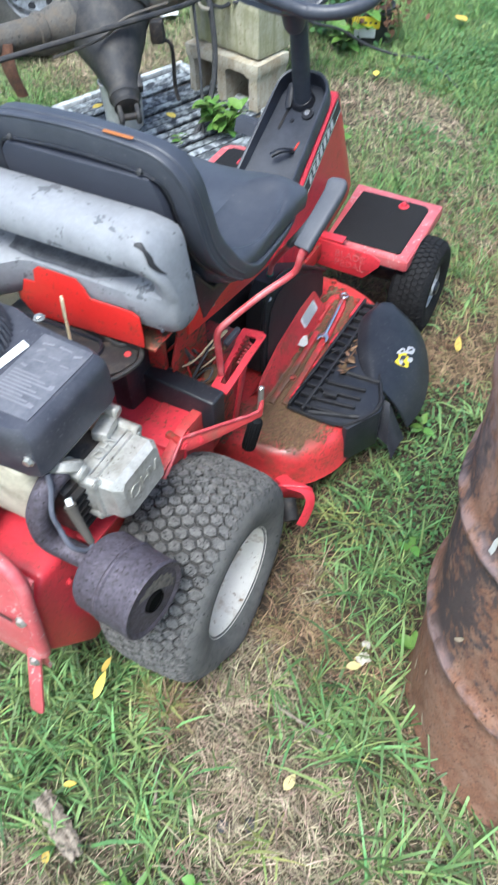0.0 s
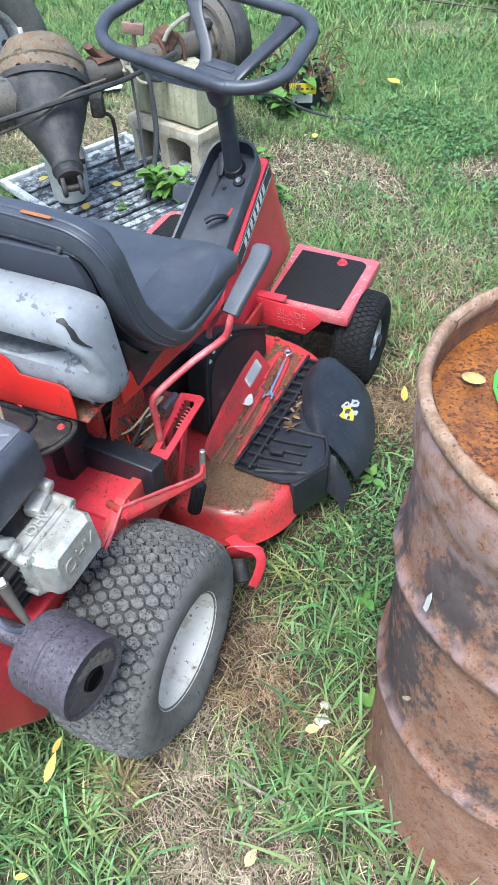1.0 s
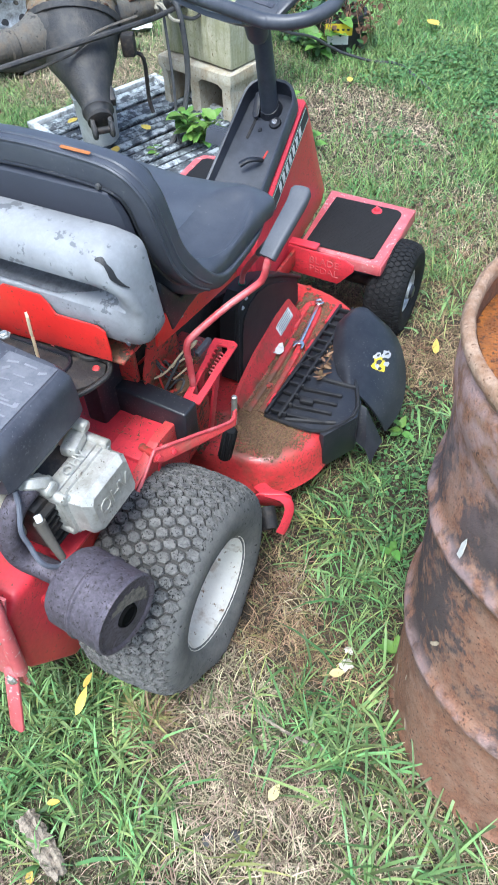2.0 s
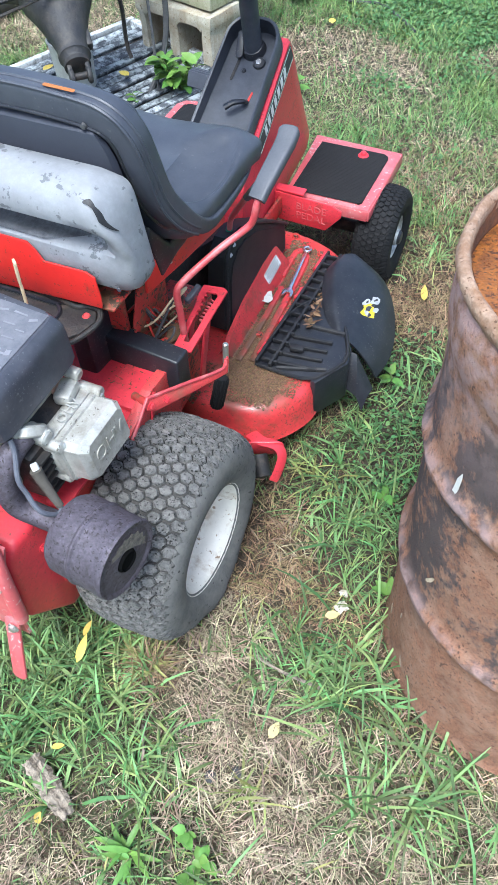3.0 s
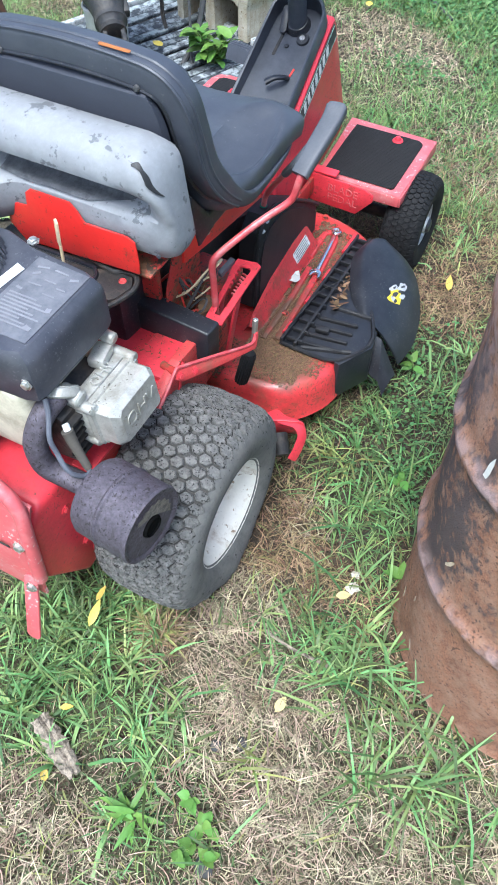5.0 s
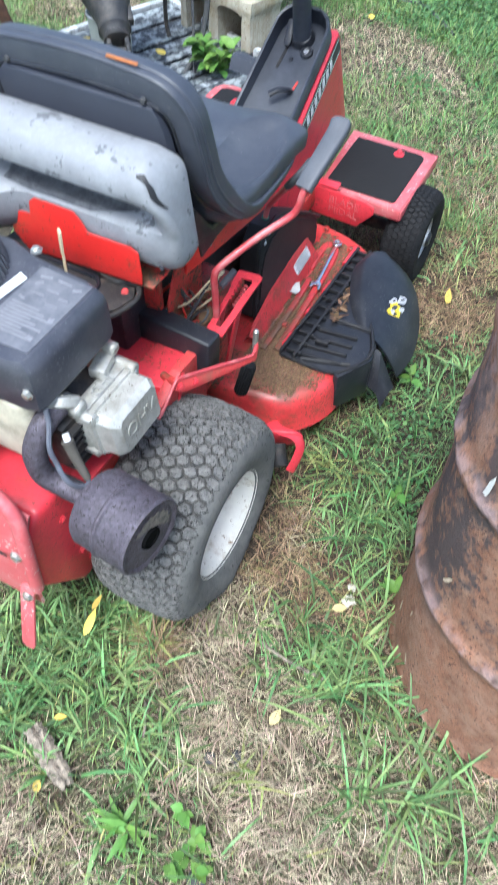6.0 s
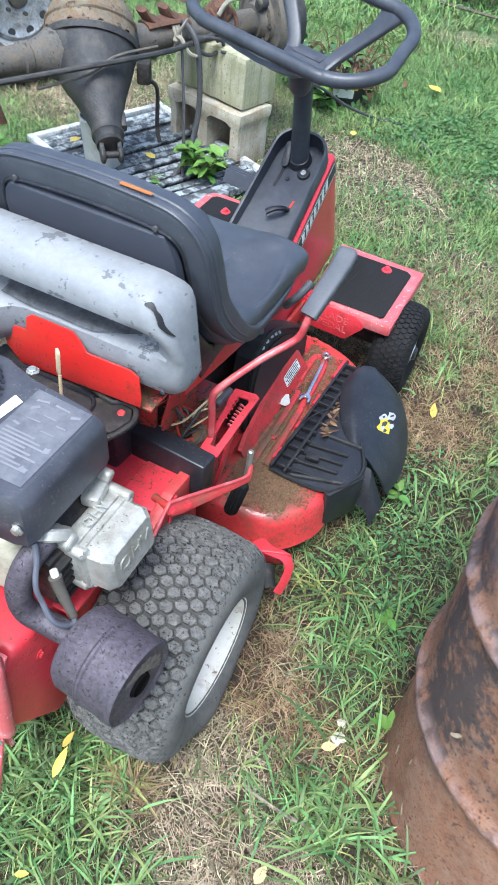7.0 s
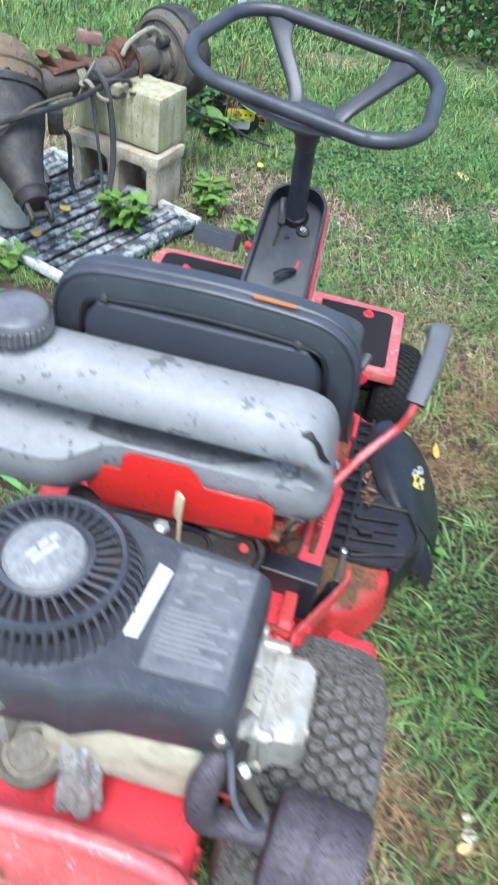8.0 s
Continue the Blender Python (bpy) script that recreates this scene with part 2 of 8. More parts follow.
GRASS_YELLOW = material("yellowing_grass_blade", (0.215, 0.262, 0.080), 0.5, var=0.35, scale=9, fine=40, bump=0.0, col2=(0.33, 0.27, 0.12), amount=0.35, edge=0.2, island=0.45, trans=0.15, spec=0.2)
GRASS_FAR = material("far_grass_blade", (0.098, 0.200, 0.058), 0.55, var=0.40, scale=1.4, fine=12, bump=0.0, col2=(0.22, 0.29, 0.105), amount=0.45, edge=0.2, island=0.55, trans=0.15, spec=0.25)
STRAW = material("dry_straw", (0.465, 0.395, 0.275), 0.75, var=0.35, scale=9, fine=40, bump=0.0, col2=(0.170, 0.125, 0.078), amount=0.50, edge=0.18, island=0.65, spec=0.2)
DARK_THATCH = material("rotting_thatch", (0.060, 0.043, 0.028), 0.9, var=0.4, scale=9, fine=60, bump=0.0, island=0.5, spec=0.2)
STRAW_BROWN = material("brown_straw", (0.345, 0.250, 0.145), 0.8, var=0.4, scale=9, fine=40, bump=0.0, col2=(0.130, 0.080, 0.045), amount=0.45, edge=0.15, island=0.5, spec=0.2)
CLOVER = material("broadleaf_weed", (0.088, 0.178, 0.060), 0.5, var=0.3, scale=6, fine=60, bump=0.1, island=0.4, trans=0.15, spec=0.25)
WEED = material("weed_leaf", (0.115, 0.225, 0.045), 0.45, var=0.2, scale=20, fine=90, bump=0.15, depth=0.004, objrand=0.22, trans=0.15, spec=0.25)
HEDGE = material("dark_hedge_leaf", (0.05, 0.115, 0.03), 0.5, var=0.3, scale=5, fine=40, bump=0.1, island=0.45)
STEM = material("plant_stem", (0.12, 0.16, 0.05), 0.6, var=0.3, scale=20, bump=0.1)
DEAD_LEAF = material("brown_leaf", (0.125, 0.074, 0.042), 0.8, var=0.35, scale=25, bump=0.25, objrand=0.25, spec=0.2)
LEAF_TAN = material("tan_leaf", (0.26, 0.165, 0.095), 0.8, var=0.35, scale=30, bump=0.25, objrand=0.25, spec=0.2)
YELLOW_LEAF = material("yellow_leaf", (0.58, 0.43, 0.07), 0.55, var=0.2, scale=40, fine=160, bump=0.15, objrand=0.15)
PALE_LEAF = material("pale_leaf", (0.52, 0.44, 0.19), 0.6, var=0.2, scale=40, fine=160, bump=0.15)
PAPER = material("white_paper", (0.64, 0.63, 0.58), 0.8, var=0.1, scale=30, bump=0.2)
OLIVE_LEAF = material("olive_leaf", (0.36, 0.30, 0.11), 0.8, var=0.3, scale=60, bump=0.1, col2=(0.20, 0.13, 0.05), amount=0.3)
DIRTY_PAPER = material("dirty_paper", (0.50, 0.47, 0.40), 0.85, var=0.25, scale=50, bump=0.2, col2=(0.30, 0.25, 0.17), amount=0.3)
STONE = material("dark_stone", (0.06, 0.06, 0.06), 0.8, var=0.3, scale=30, bump=0.4)
WHEEL = material("grey_black_wheel_plastic", (0.036, 0.040, 0.052), 0.42, var=0.2, scale=10, fine=180, bump=0.08, depth=0.004, col2=(0.075, 0.08, 0.095), amount=0.3, edge=0.2)
GREEN_TAPE = material("green_tape", (0.02, 0.20, 0.13), 0.5, var=0.2, scale=30, bump=0.02)
GREEN_PLASTIC = material("bright_green_plastic", (0.10, 0.62, 0.06), 0.4, var=0.1, scale=20, bump=0.02)
CRUMB = material("dried_clippings", (0.145, 0.085, 0.045), 0.95, var=0.4, scale=40, fine=200, bump=0.5, island=0.4)
BARK = material("bark", (0.11, 0.09, 0.07), 0.9, var=0.35, scale=20, bump=0.5)
POT = material("dark_plant_pot", (0.03, 0.03, 0.03), 0.6, var=0.3, scale=10, bump=0.1)


def add_turf(m):
    """Thin turf takes over from bare soil away from the worn patch."""
    nt = m.node_tree
    n, k = nt.nodes, nt.links.new
    b = n["Principled BSDF"]
    base = b.inputs["Base Color"].links[0].from_socket
    tc = n.new("ShaderNodeTexCoord")
    ds = n.new("ShaderNodeVectorMath")
    ds.operation = "DISTANCE"
    ds.inputs[1].default_value = (0.0, 1.2, 0.0)
    k(tc.outputs["Object"], ds.inputs[0])
    nz = n.new("ShaderNodeTexNoise")
    nz.inputs["Scale"].default_value, nz.inputs["Detail"].default_value = 1.3, 8.0
    k(tc.outputs["Object"], nz.inputs["Vector"])
    ad = n.new("ShaderNodeMath")
    ad.operation = "MULTIPLY_ADD"
    ad.inputs[1].default_value = 3.0
    k(nz.outputs["Fac"], ad.inputs[0])
    k(ds.outputs["Value"], ad.inputs[2])
    rg = n.new("ShaderNodeMapRange")
    rg.inputs["From Min"].default_value, rg.inputs["From Max"].default_value = 2.6, 4.4
    k(ad.outputs[0], rg.inputs["Value"])
    fine = n.new("ShaderNodeTexNoise")
    fine.inputs["Scale"].default_value, fine.inputs["Detail"].default_value = 9.0, 9.0
    k(tc.outputs["Object"], fine.inputs["Vector"])
    rp = n.new("ShaderNodeValToRGB")
    rp.color_ramp.elements[0].position, rp.color_ramp.elements[1].position = 0.35, 0.65
    rp.color_ramp.elements[0].color, rp.color_ramp.elements[1].color = (0.060, 0.090, 0.030, 1), (0.150, 0.175, 0.080, 1)
    k(fine.outputs["Fac"], rp.inputs["Fac"])
    mx = n.new("ShaderNodeMix")
    mx.data_type = "RGBA"
    k(rg.outputs["Result"], mx.inputs["Factor"])
    k(base, mx.inputs["A"])
    k(rp.outputs["Color"], mx.inputs["B"])
    k(mx.outputs["Result"], b.inputs["Base Color"])


add_turf(SOIL)


def add_streaks(m, colour, amount, scale=26.0):
    """Stains that have run down a wall."""
    nt = m.node_tree
    n, k = nt.nodes, nt.links.new
    b = n["Principled BSDF"]
    base = b.inputs["Base Color"].links[0].from_socket
    tc, mp, nz, rp, mx = n.new("ShaderNodeTexCoord"), n.new("ShaderNodeMapping"), n.new("ShaderNodeTexNoise"), n.new("ShaderNodeValToRGB"), n.new("ShaderNodeMix")
    mp.inputs["Scale"].default_value = (1.0, 1.0, 0.10)
    k(tc.outputs["Object"], mp.inputs[0])
    k(mp.outputs[0], nz.inputs["Vector"])
    nz.inputs["Scale"].default_value, nz.inputs["Detail"].default_value, nz.inputs["Roughness"].default_value = scale, 6.0, 0.65
    rp.color_ramp.elements[0].position, rp.color_ramp.elements[1].position = 0.46, 0.66
    rp.color_ramp.elements[1].color = (amount, amount, amount, 1)
    k(nz.outputs["Fac"], rp.inputs["Fac"])
    mx.data_type = "RGBA"
    k(rp.outputs["Color"], mx.inputs["Factor"])
    k(base, mx.inputs["A"])
    mx.inputs["B"].default_value = (*colour, 1)
    k(mx.outputs["Result"], b.inputs["Base Color"])


add_streaks(CONCRETE, (0.20, 0.21, 0.085), 0.75)
add_streaks(CONCRETE_PALE, (0.25, 0.17, 0.090), 0.45, 20.0)


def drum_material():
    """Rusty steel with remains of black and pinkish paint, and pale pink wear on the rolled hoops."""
    m = material("rusty_drum_steel", (0.240, 0.114, 0.066), 0.82, var=0.75, scale=16, fine=260, bump=1.0, depth=0.005, col2=(0.315, 0.190, 0.130), amount=0.38, edge=0.12, specks=((0.105, 0.055, 0.036), 0.40, 150))
    nt = m.node_tree
    n, k = nt.nodes, nt.links.new
    b = n["Principled BSDF"]
    base = b.inputs["Base Color"].links[0].from_socket
    tc = n.new("ShaderNodeTexCoord")
    sep = n.new("ShaderNodeSeparateXYZ")
    k(tc.outputs["Object"], sep.inputs[0])
    st = n.new("ShaderNodeTexNoise")
    mp = n.new("ShaderNodeMapping")
    mp.inputs["Scale"].default_value, mp.inputs["Location"].default_value = (1.0, 1.0, 0.55), (0.35, 0.12, 0.55)
    k(tc.outputs["Object"], mp.inputs[0])
    k(mp.outputs[0], st.inputs["Vector"])
    st.inputs["Scale"].default_value, st.inputs["Detail"].default_value, st.inputs["Roughness"].default_value = 5.5, 9.0, 0.72

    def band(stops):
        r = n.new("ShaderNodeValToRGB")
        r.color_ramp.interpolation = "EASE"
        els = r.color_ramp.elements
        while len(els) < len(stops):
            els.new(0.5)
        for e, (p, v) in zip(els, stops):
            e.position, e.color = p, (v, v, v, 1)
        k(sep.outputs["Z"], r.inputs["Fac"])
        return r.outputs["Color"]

    def mix(fac, a, colour):
        x = n.new("ShaderNodeMix")
        x.data_type = "RGBA"
        k(fac, x.inputs["Factor"])
        k(a, x.inputs["A"])
        x.inputs["B"].default_value = (*colour, 1)
        return x.outputs["Result"]

    def math2(op, a, v):
        x = n.new("ShaderNodeMath")
        x.operation, x.use_clamp = op, True
        k(a, x.inputs[0])
        if isinstance(v, float):
            x.inputs[1].default_value = v
        else:
            k(v, x.inputs[1])
        return x.outputs[0]

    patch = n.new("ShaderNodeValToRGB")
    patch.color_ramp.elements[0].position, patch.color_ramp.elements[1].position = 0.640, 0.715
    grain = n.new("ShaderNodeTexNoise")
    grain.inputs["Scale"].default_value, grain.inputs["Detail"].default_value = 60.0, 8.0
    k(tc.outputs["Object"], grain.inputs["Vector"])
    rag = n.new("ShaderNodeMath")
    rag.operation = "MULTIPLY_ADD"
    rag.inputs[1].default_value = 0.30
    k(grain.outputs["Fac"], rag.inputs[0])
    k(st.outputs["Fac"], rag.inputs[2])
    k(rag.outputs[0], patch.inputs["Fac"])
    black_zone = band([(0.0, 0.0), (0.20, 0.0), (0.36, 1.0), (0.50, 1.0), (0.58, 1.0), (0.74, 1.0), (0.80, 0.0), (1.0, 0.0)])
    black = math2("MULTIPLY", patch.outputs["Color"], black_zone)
    pink_zone = band([(0.0, 0.0), (0.285, 0.0), (0.305, 1.0), (0.335, 0.0), (0.585, 0.0), (0.605, 1.0), (0.64, 0.0), (0.72, 0.25), (0.80, 1.0), (1.0, 1.0)])
    wear = n.new("ShaderNodeTexNoise")
    wear.inputs["Scale"].default_value, wear.inputs["Detail"].default_value = 34.0, 9.0
    k(tc.outputs["Object"], wear.inputs["Vector"])
    wr = n.new("ShaderNodeValToRGB")
    wr.color_ramp.elements[0].position, wr.color_ramp.elements[1].position = 0.42, 0.58
    k(wear.outputs["Fac"], wr.inputs["Fac"])
    pink = math2("MULTIPLY", pink_zone, wr.outputs["Color"])
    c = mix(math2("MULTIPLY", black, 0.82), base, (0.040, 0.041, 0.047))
    c = mix(math2("MULTIPLY", pink, 0.65), c, (0.40, 0.28, 0.265))
    k(c, b.inputs["Base Color"])
    return m


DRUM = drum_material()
DRUM_RIM = material("flaking_drum_rim", (0.36, 0.245, 0.170), 0.88, var=0.40, scale=26, fine=190, bump=0.9, depth=0.005, col2=(0.22, 0.115, 0.060), amount=0.42, edge=0.14, specks=((0.13, 0.070, 0.042), 0.34, 150))
DRUM_IN = material("orange_rust", (0.20, 0.075, 0.028), 0.85, var=0.5, scale=16, fine=150, bump=0.9, depth=0.008, col2=(0.075, 0.034, 0.020), amount=0.50, edge=0.14)
WATER = material("rusty_water", (0.38, 0.135, 0.020), 0.30, var=0.80, scale=22, fine=230, bump=0.6, depth=0.004, col2=(0.105, 0.036, 0.012), amount=0.56, edge=0.24, specks=((0.070, 0.026, 0.011), 0.62, 170))


def add_deck_dirt(m):
    """A crust of dried clippings round one spot of the deck."""
    nt = m.node_tree
    n, k = nt.nodes, nt.links.new
    b = n["Principled BSDF"]
    base = b.inputs["Base Color"].links[0].from_socket
    tc = n.new("ShaderNodeTexCoord")
    ge = n.new("ShaderNodeVectorMath")
    ge.operation = "DISTANCE"
    ge.inputs[1].default_value = (0.262, 0.435, 0.20)
    k(tc.outputs["Object"], ge.inputs[0])
    nz = n.new("ShaderNodeTexNoise")
    nz.inputs["Scale"].default_value, nz.inputs["Detail"].default_value = 28.0, 8.0
    k(tc.outputs["Object"], nz.inputs["Vector"])
    mp = n.new("ShaderNodeMapping")
    mp.inputs["Scale"].default_value = (1.0, 0.30, 1.0)
    k(tc.outputs["Object"], mp.inputs[0])
    g2 = n.new("ShaderNodeVectorMath")
    g2.operation = "DISTANCE"
    g2.inputs[1].default_value = (0.212, 0.168, 0.20)
    k(mp.outputs[0], g2.inputs[0])
    sc = n.new("ShaderNodeMath")
    sc.operation = "MULTIPLY_ADD"
    sc.inputs[1].default_value, sc.inputs[2].default_value = 2.5, 0.018
    k(g2.outputs["Value"], sc.inputs[0])
    mn = n.new("ShaderNodeMath")
    mn.operation = "MINIMUM"
    k(ge.outputs["Value"], mn.inputs[0])
    k(sc.outputs[0], mn.inputs[1])
    ad = n.new("ShaderNodeMath")
    ad.operation = "MULTIPLY_ADD"
    ad.inputs[1].default_value = 0.13
    k(nz.outputs["Fac"], ad.inputs[0])
    k(mn.outputs[0], ad.inputs[2])
    rp = n.new("ShaderNodeValToRGB")
    rp.color_ramp.elements[0].position, rp.color_ramp.elements[1].position = 0.125, 0.185
    rp.color_ramp.elements[0].color, rp.color_ramp.elements[1].color = (1, 1, 1, 1), (0, 0, 0, 1)
    k(ad.outputs[0], rp.inputs["Fac"])
    mx = n.new("ShaderNodeMix")
    mx.data_type = "RGBA"
    k(rp.outputs["Color"], mx.inputs["Factor"])
    k(base, mx.inputs["A"])
    mx.inputs["B"].default_value = (0.145, 0.078, 0.045, 1)
    k(mx.outputs["Result"], b.inputs["Base Color"])
    return m


DECK_RED = add_deck_dirt(material("deck_red_paint", (0.53, 0.042, 0.046), 0.40, var=0.25, scale=9, fine=100, bump=0.20, col2=(0.20, 0.06, 0.035), amount=0.25, edge=0.07, coat=0.2, specks=((0.12, 0.05, 0.03), 0.38, 150)))


# ---- mesh tools ----
def put(bm, tmp, m=None):
    if m is not None:
        tmp.transform(m)
    me = bpy.data.meshes.new("t")
    tmp.to_mesh(me)
    bm.from_mesh(me)
    bpy.data.meshes.remove(me)
    tmp.free()
    return bm


def box(c, s, rot=(0, 0, 0), bev=0.0, seg=2, bm=None):
    bm, t = bm or bmesh.new(), bmesh.new()
    bmesh.ops.create_cube(t, size=1)
    bmesh.ops.scale(t, vec=s, verts=t.verts)
    if bev:
        bmesh.ops.bevel(t, geom=t.edges[:], offset=min(bev, 0.49 * min(s)), segments=seg, profile=0.5, affect="EDGES")
    return put(bm, t, pose(*c, *rot))


def prism(poly, h, m, bev=0.0, seg=2, bm=None):
    """A polygon in its own xy plane, thickened to z = h, then placed by m."""
    bm, t = bm or bmesh.new(), bmesh.new()
    f = t.faces.new([t.verts.new((*p, 0)) for p in poly])
    g = bmesh.ops.extrude_face_region(t, geom=[f])
    bmesh.ops.translate(t, vec=(0, 0, h), verts=[v for v in g["geom"] if isinstance(v, bmesh.types.BMVert)])
    bmesh.ops.recalc_face_normals(t, faces=t.faces)
    if bev:
        bmesh.ops.bevel(t, geom=t.edges[:], offset=bev, segments=seg, profile=0.5, affect="EDGES", clamp_overlap=True)
    return put(bm, t, m)


def along_x(x):
    """Maps a polygon of (y, z) to the plane at x; its thickness runs to +x."""
    return Matrix(((0, 0, 1, x), (1, 0, 0, 0), (0, 1, 0, 0), (0, 0, 0, 1)))


def along_y(y):
    """Maps a polygon of (x, z) to the plane at y; its thickness runs to -y."""
    return Matrix(((1, 0, 0, 0), (0, 0, -1, y), (0, 1, 0, 0), (0, 0, 0, 1)))


def smooth_line(pts, n=6):
    p = [Vector(q) for q in pts]
    if len(p) < 3 or n < 2:
        return p
    out = []
    for i in range(len(p) - 1):
        a, b, c, d = p[max(i - 1, 0)], p[i], p[i + 1], p[min(i + 2, len(p) - 1)]
        for j in range(n):
            u = j / n
            out.append(0.5 * ((2 * b) + (c - a) * u + (2 * a - 5 * b + 4 * c - d) * u * u + (3 * b - a - 3 * c + d) * u ** 3))
    return out + [p[-1]]


def tube(pts, r, seg=10, n=6, bm=None, flat=1.0, closed=False, caps=True):
    """A round bar along a smoothed line; r is one radius or one for each end; flat squeezes it across."""
    bm = bm or bmesh.new()
    line = smooth_line(pts, n)
    if closed:
        line = line[:-1]
    rad = (lambda u: r) if isinstance(r, (int, float)) else (lambda u: r[0] + (r[1] - r[0]) * u)
    up, rings = None, []
    for i, p in enumerate(line):
        a, b = line[i - 1] if (i or closed) else p, line[(i + 1) % len(line)] if (i + 1 < len(line) or closed) else p
        t = (b - a).normalized()
        if up is None:
            up = Vector((0, 0, 1)) if abs(t.z) < 0.9 else Vector((0, 1, 0))
        up = (up - t * up.dot(t)).normalized()
        s = t.cross(up)
        q = rad(i / max(1, len(line) - 1))
        rings.append([bm.verts.new(p + q * (math.cos(k) * s + flat * math.sin(k) * up)) for k in (2 * math.pi * j / seg for j in range(seg))])
    skin(bm, rings, closed, caps)
    return bm


def skin(bm, rings, closed=False, caps=True):
    m = len(rings[0])
    for i in range(len(rings) - (0 if closed else 1)):
        a, b = rings[i], rings[(i + 1) % len(rings)]
        for j in range(m):
            bm.faces.new((a[j], a[(j + 1) % m], b[(j + 1) % m], b[j]))
    if caps and not closed:
        bm.faces.new(rings[0][::-1])
        bm.faces.new(rings[-1])
    bmesh.ops.recalc_face_normals(bm, faces=bm.faces)


def lathe(prof, n=32, m=None, bm=None):
    """Turns (radius, height) points round z."""
    bm, t = bm or bmesh.new(), bmesh.new()
    rings = []
    for r, z in prof:
        if r < 1e-6:
            rings.append([t.verts.new((0, 0, z))])
        else:
            rings.append([t.verts.new((r * math.cos(2 * math.pi * j / n), r * math.sin(2 * math.pi * j / n), z)) for j in range(n)])
    for a, b in zip(rings, rings[1:]):
        for j in range(n):
            k = (j + 1) % n
            if len(a) == 1 and len(b) == 1:
                continue
            if len(a) == 1:
                t.faces.new((a[0], b[k], b[j]))
            elif len(b) == 1:
                t.faces.new((a[j], a[k], b[0]))
            else:
                t.faces.new((a[j], a[k], b[k], b[j]))
    bmesh.ops.recalc_face_normals(t, faces=t.faces)
    return put(bm, t, m)


def axis_to(c, d):
    """A pose at c whose z axis points along d."""
    return Matrix.Translation(c) @ Vector(d).to_track_quat("Z", "Y").to_matrix().to_4x4()


def rod(a, b, r, n=16, bev=0.0, bm=None):
    a, b = Vector(a), Vector(b)
    h = (b - a).length
    e = min(bev, r * 0.6)
    return lathe([(0, 0), (r - e, 0), (r, e), (r, h - e), (r - e, h), (0, h)] if e else [(0, 0), (r, 0), (r, h), (0, h)], n, axis_to(a, b - a), bm)


def grid(rows, thick=0.0, bm=None):
    """A sheet through rows of points, thickened downwards along its normals."""
    bm, t = bm or bmesh.new(), bmesh.new()
    v = [[t.verts.new(p) for p in r] for r in rows]
    for a, b in zip(v, v[1:]):
        for j in range(len(a) - 1):
            t.faces.new((a[j], a[j + 1], b[j + 1], b[j]))
    bmesh.ops.recalc_face_normals(t, faces=t.faces)
    if thick:
        bmesh.ops.solidify(t, geom=t.faces[:], thickness=thick)
    return put(bm, t)


def text(body, size, m, depth=0.001, bm=None):
    """Raised letters in the built-in font, centred on m."""
    cu = bpy.data.curves.new("letters", "FONT")
    cu.body, cu.size, cu.extrude, cu.align_x, cu.align_y = body, size, depth, "CENTER", "CENTER"
    cu.resolution_u = 3
    ob = bpy.data.objects.new("letters", cu)
    scene.collection.objects.link(ob)
    bpy.context.view_layer.update()
    me = bpy.data.meshes.new_from_object(ob.evaluated_get(bpy.context.evaluated_depsgraph_get()))
    bpy.data.objects.remove(ob)
    bpy.data.curves.remove(cu)
    bm = bm or bmesh.new()
    me.transform(m)
    bm.from_mesh(me)
    bpy.data.meshes.remove(me)
    return bm


def basis(c, right, up):
    """A pose at c whose x axis is right and whose y axis is near up."""
    x = Vector(right).normalized()
    z = x.cross(Vector(up)).normalized()
    y = z.cross(x)
    return Matrix((( x.x, y.x, z.x, c[0]), (x.y, y.y, z.y, c[1]), (x.z, y.z, z.z, c[2]), (0, 0, 0, 1)))


def part(name, bm, mat, parent=None, label="", angle=38):
    me = bpy.data.meshes.new(name)
    bm.to_mesh(me)
    bm.free()
    me.materials.append(mat)
    me.shade_smooth()
    me.set_sharp_from_angle(angle=radians(angle))
    ob = new(name, me)
    if parent:
        ob.parent = parent
        ob.matrix_parent_inverse = parent.matrix_world.inverted()
    if label:
        ob["label"] = label
    return ob


def thing(name, label, category, group="", at=(0, 0, 0)):
    ob = new(name)
    ob.empty_display_size = 0.05
    ob.location = at
    ob.matrix_world = Matrix.Translation(at)
    return tagged(ob, label, category, group)


def bolt(c, d, r=0.008, h=0.006, bm=None):
    return lathe([(0, 0), (r * 1.5, 0), (r * 1.5, 0.002), (r, 0.002), (r, h), (r * 0.8, h + 0.001), (0, h + 0.001)], 6, axis_to(c, d), bm)


def rounded(w, h, r, n=5):
    """The outline of a rounded rectangle."""
    out = []
    for cx, cy, a in ((w / 2 - r, h / 2 - r, 0), (-w / 2 + r, h / 2 - r, 90), (-w / 2 + r, -h / 2 + r, 180), (w / 2 - r, -h / 2 + r, 270)):
        out += [(cx + r * math.cos(radians(a + 90 * j / n)), cy + r * math.sin(radians(a + 90 * j / n))) for j in range(n + 1)]
    return out


from mathutils.bvhtree import BVHTree

# ---- riding mower: wheels ----
mower = thing("riding_mower", "worn red rear-engine riding lawn mower with black seat on grass", "lawn mower")


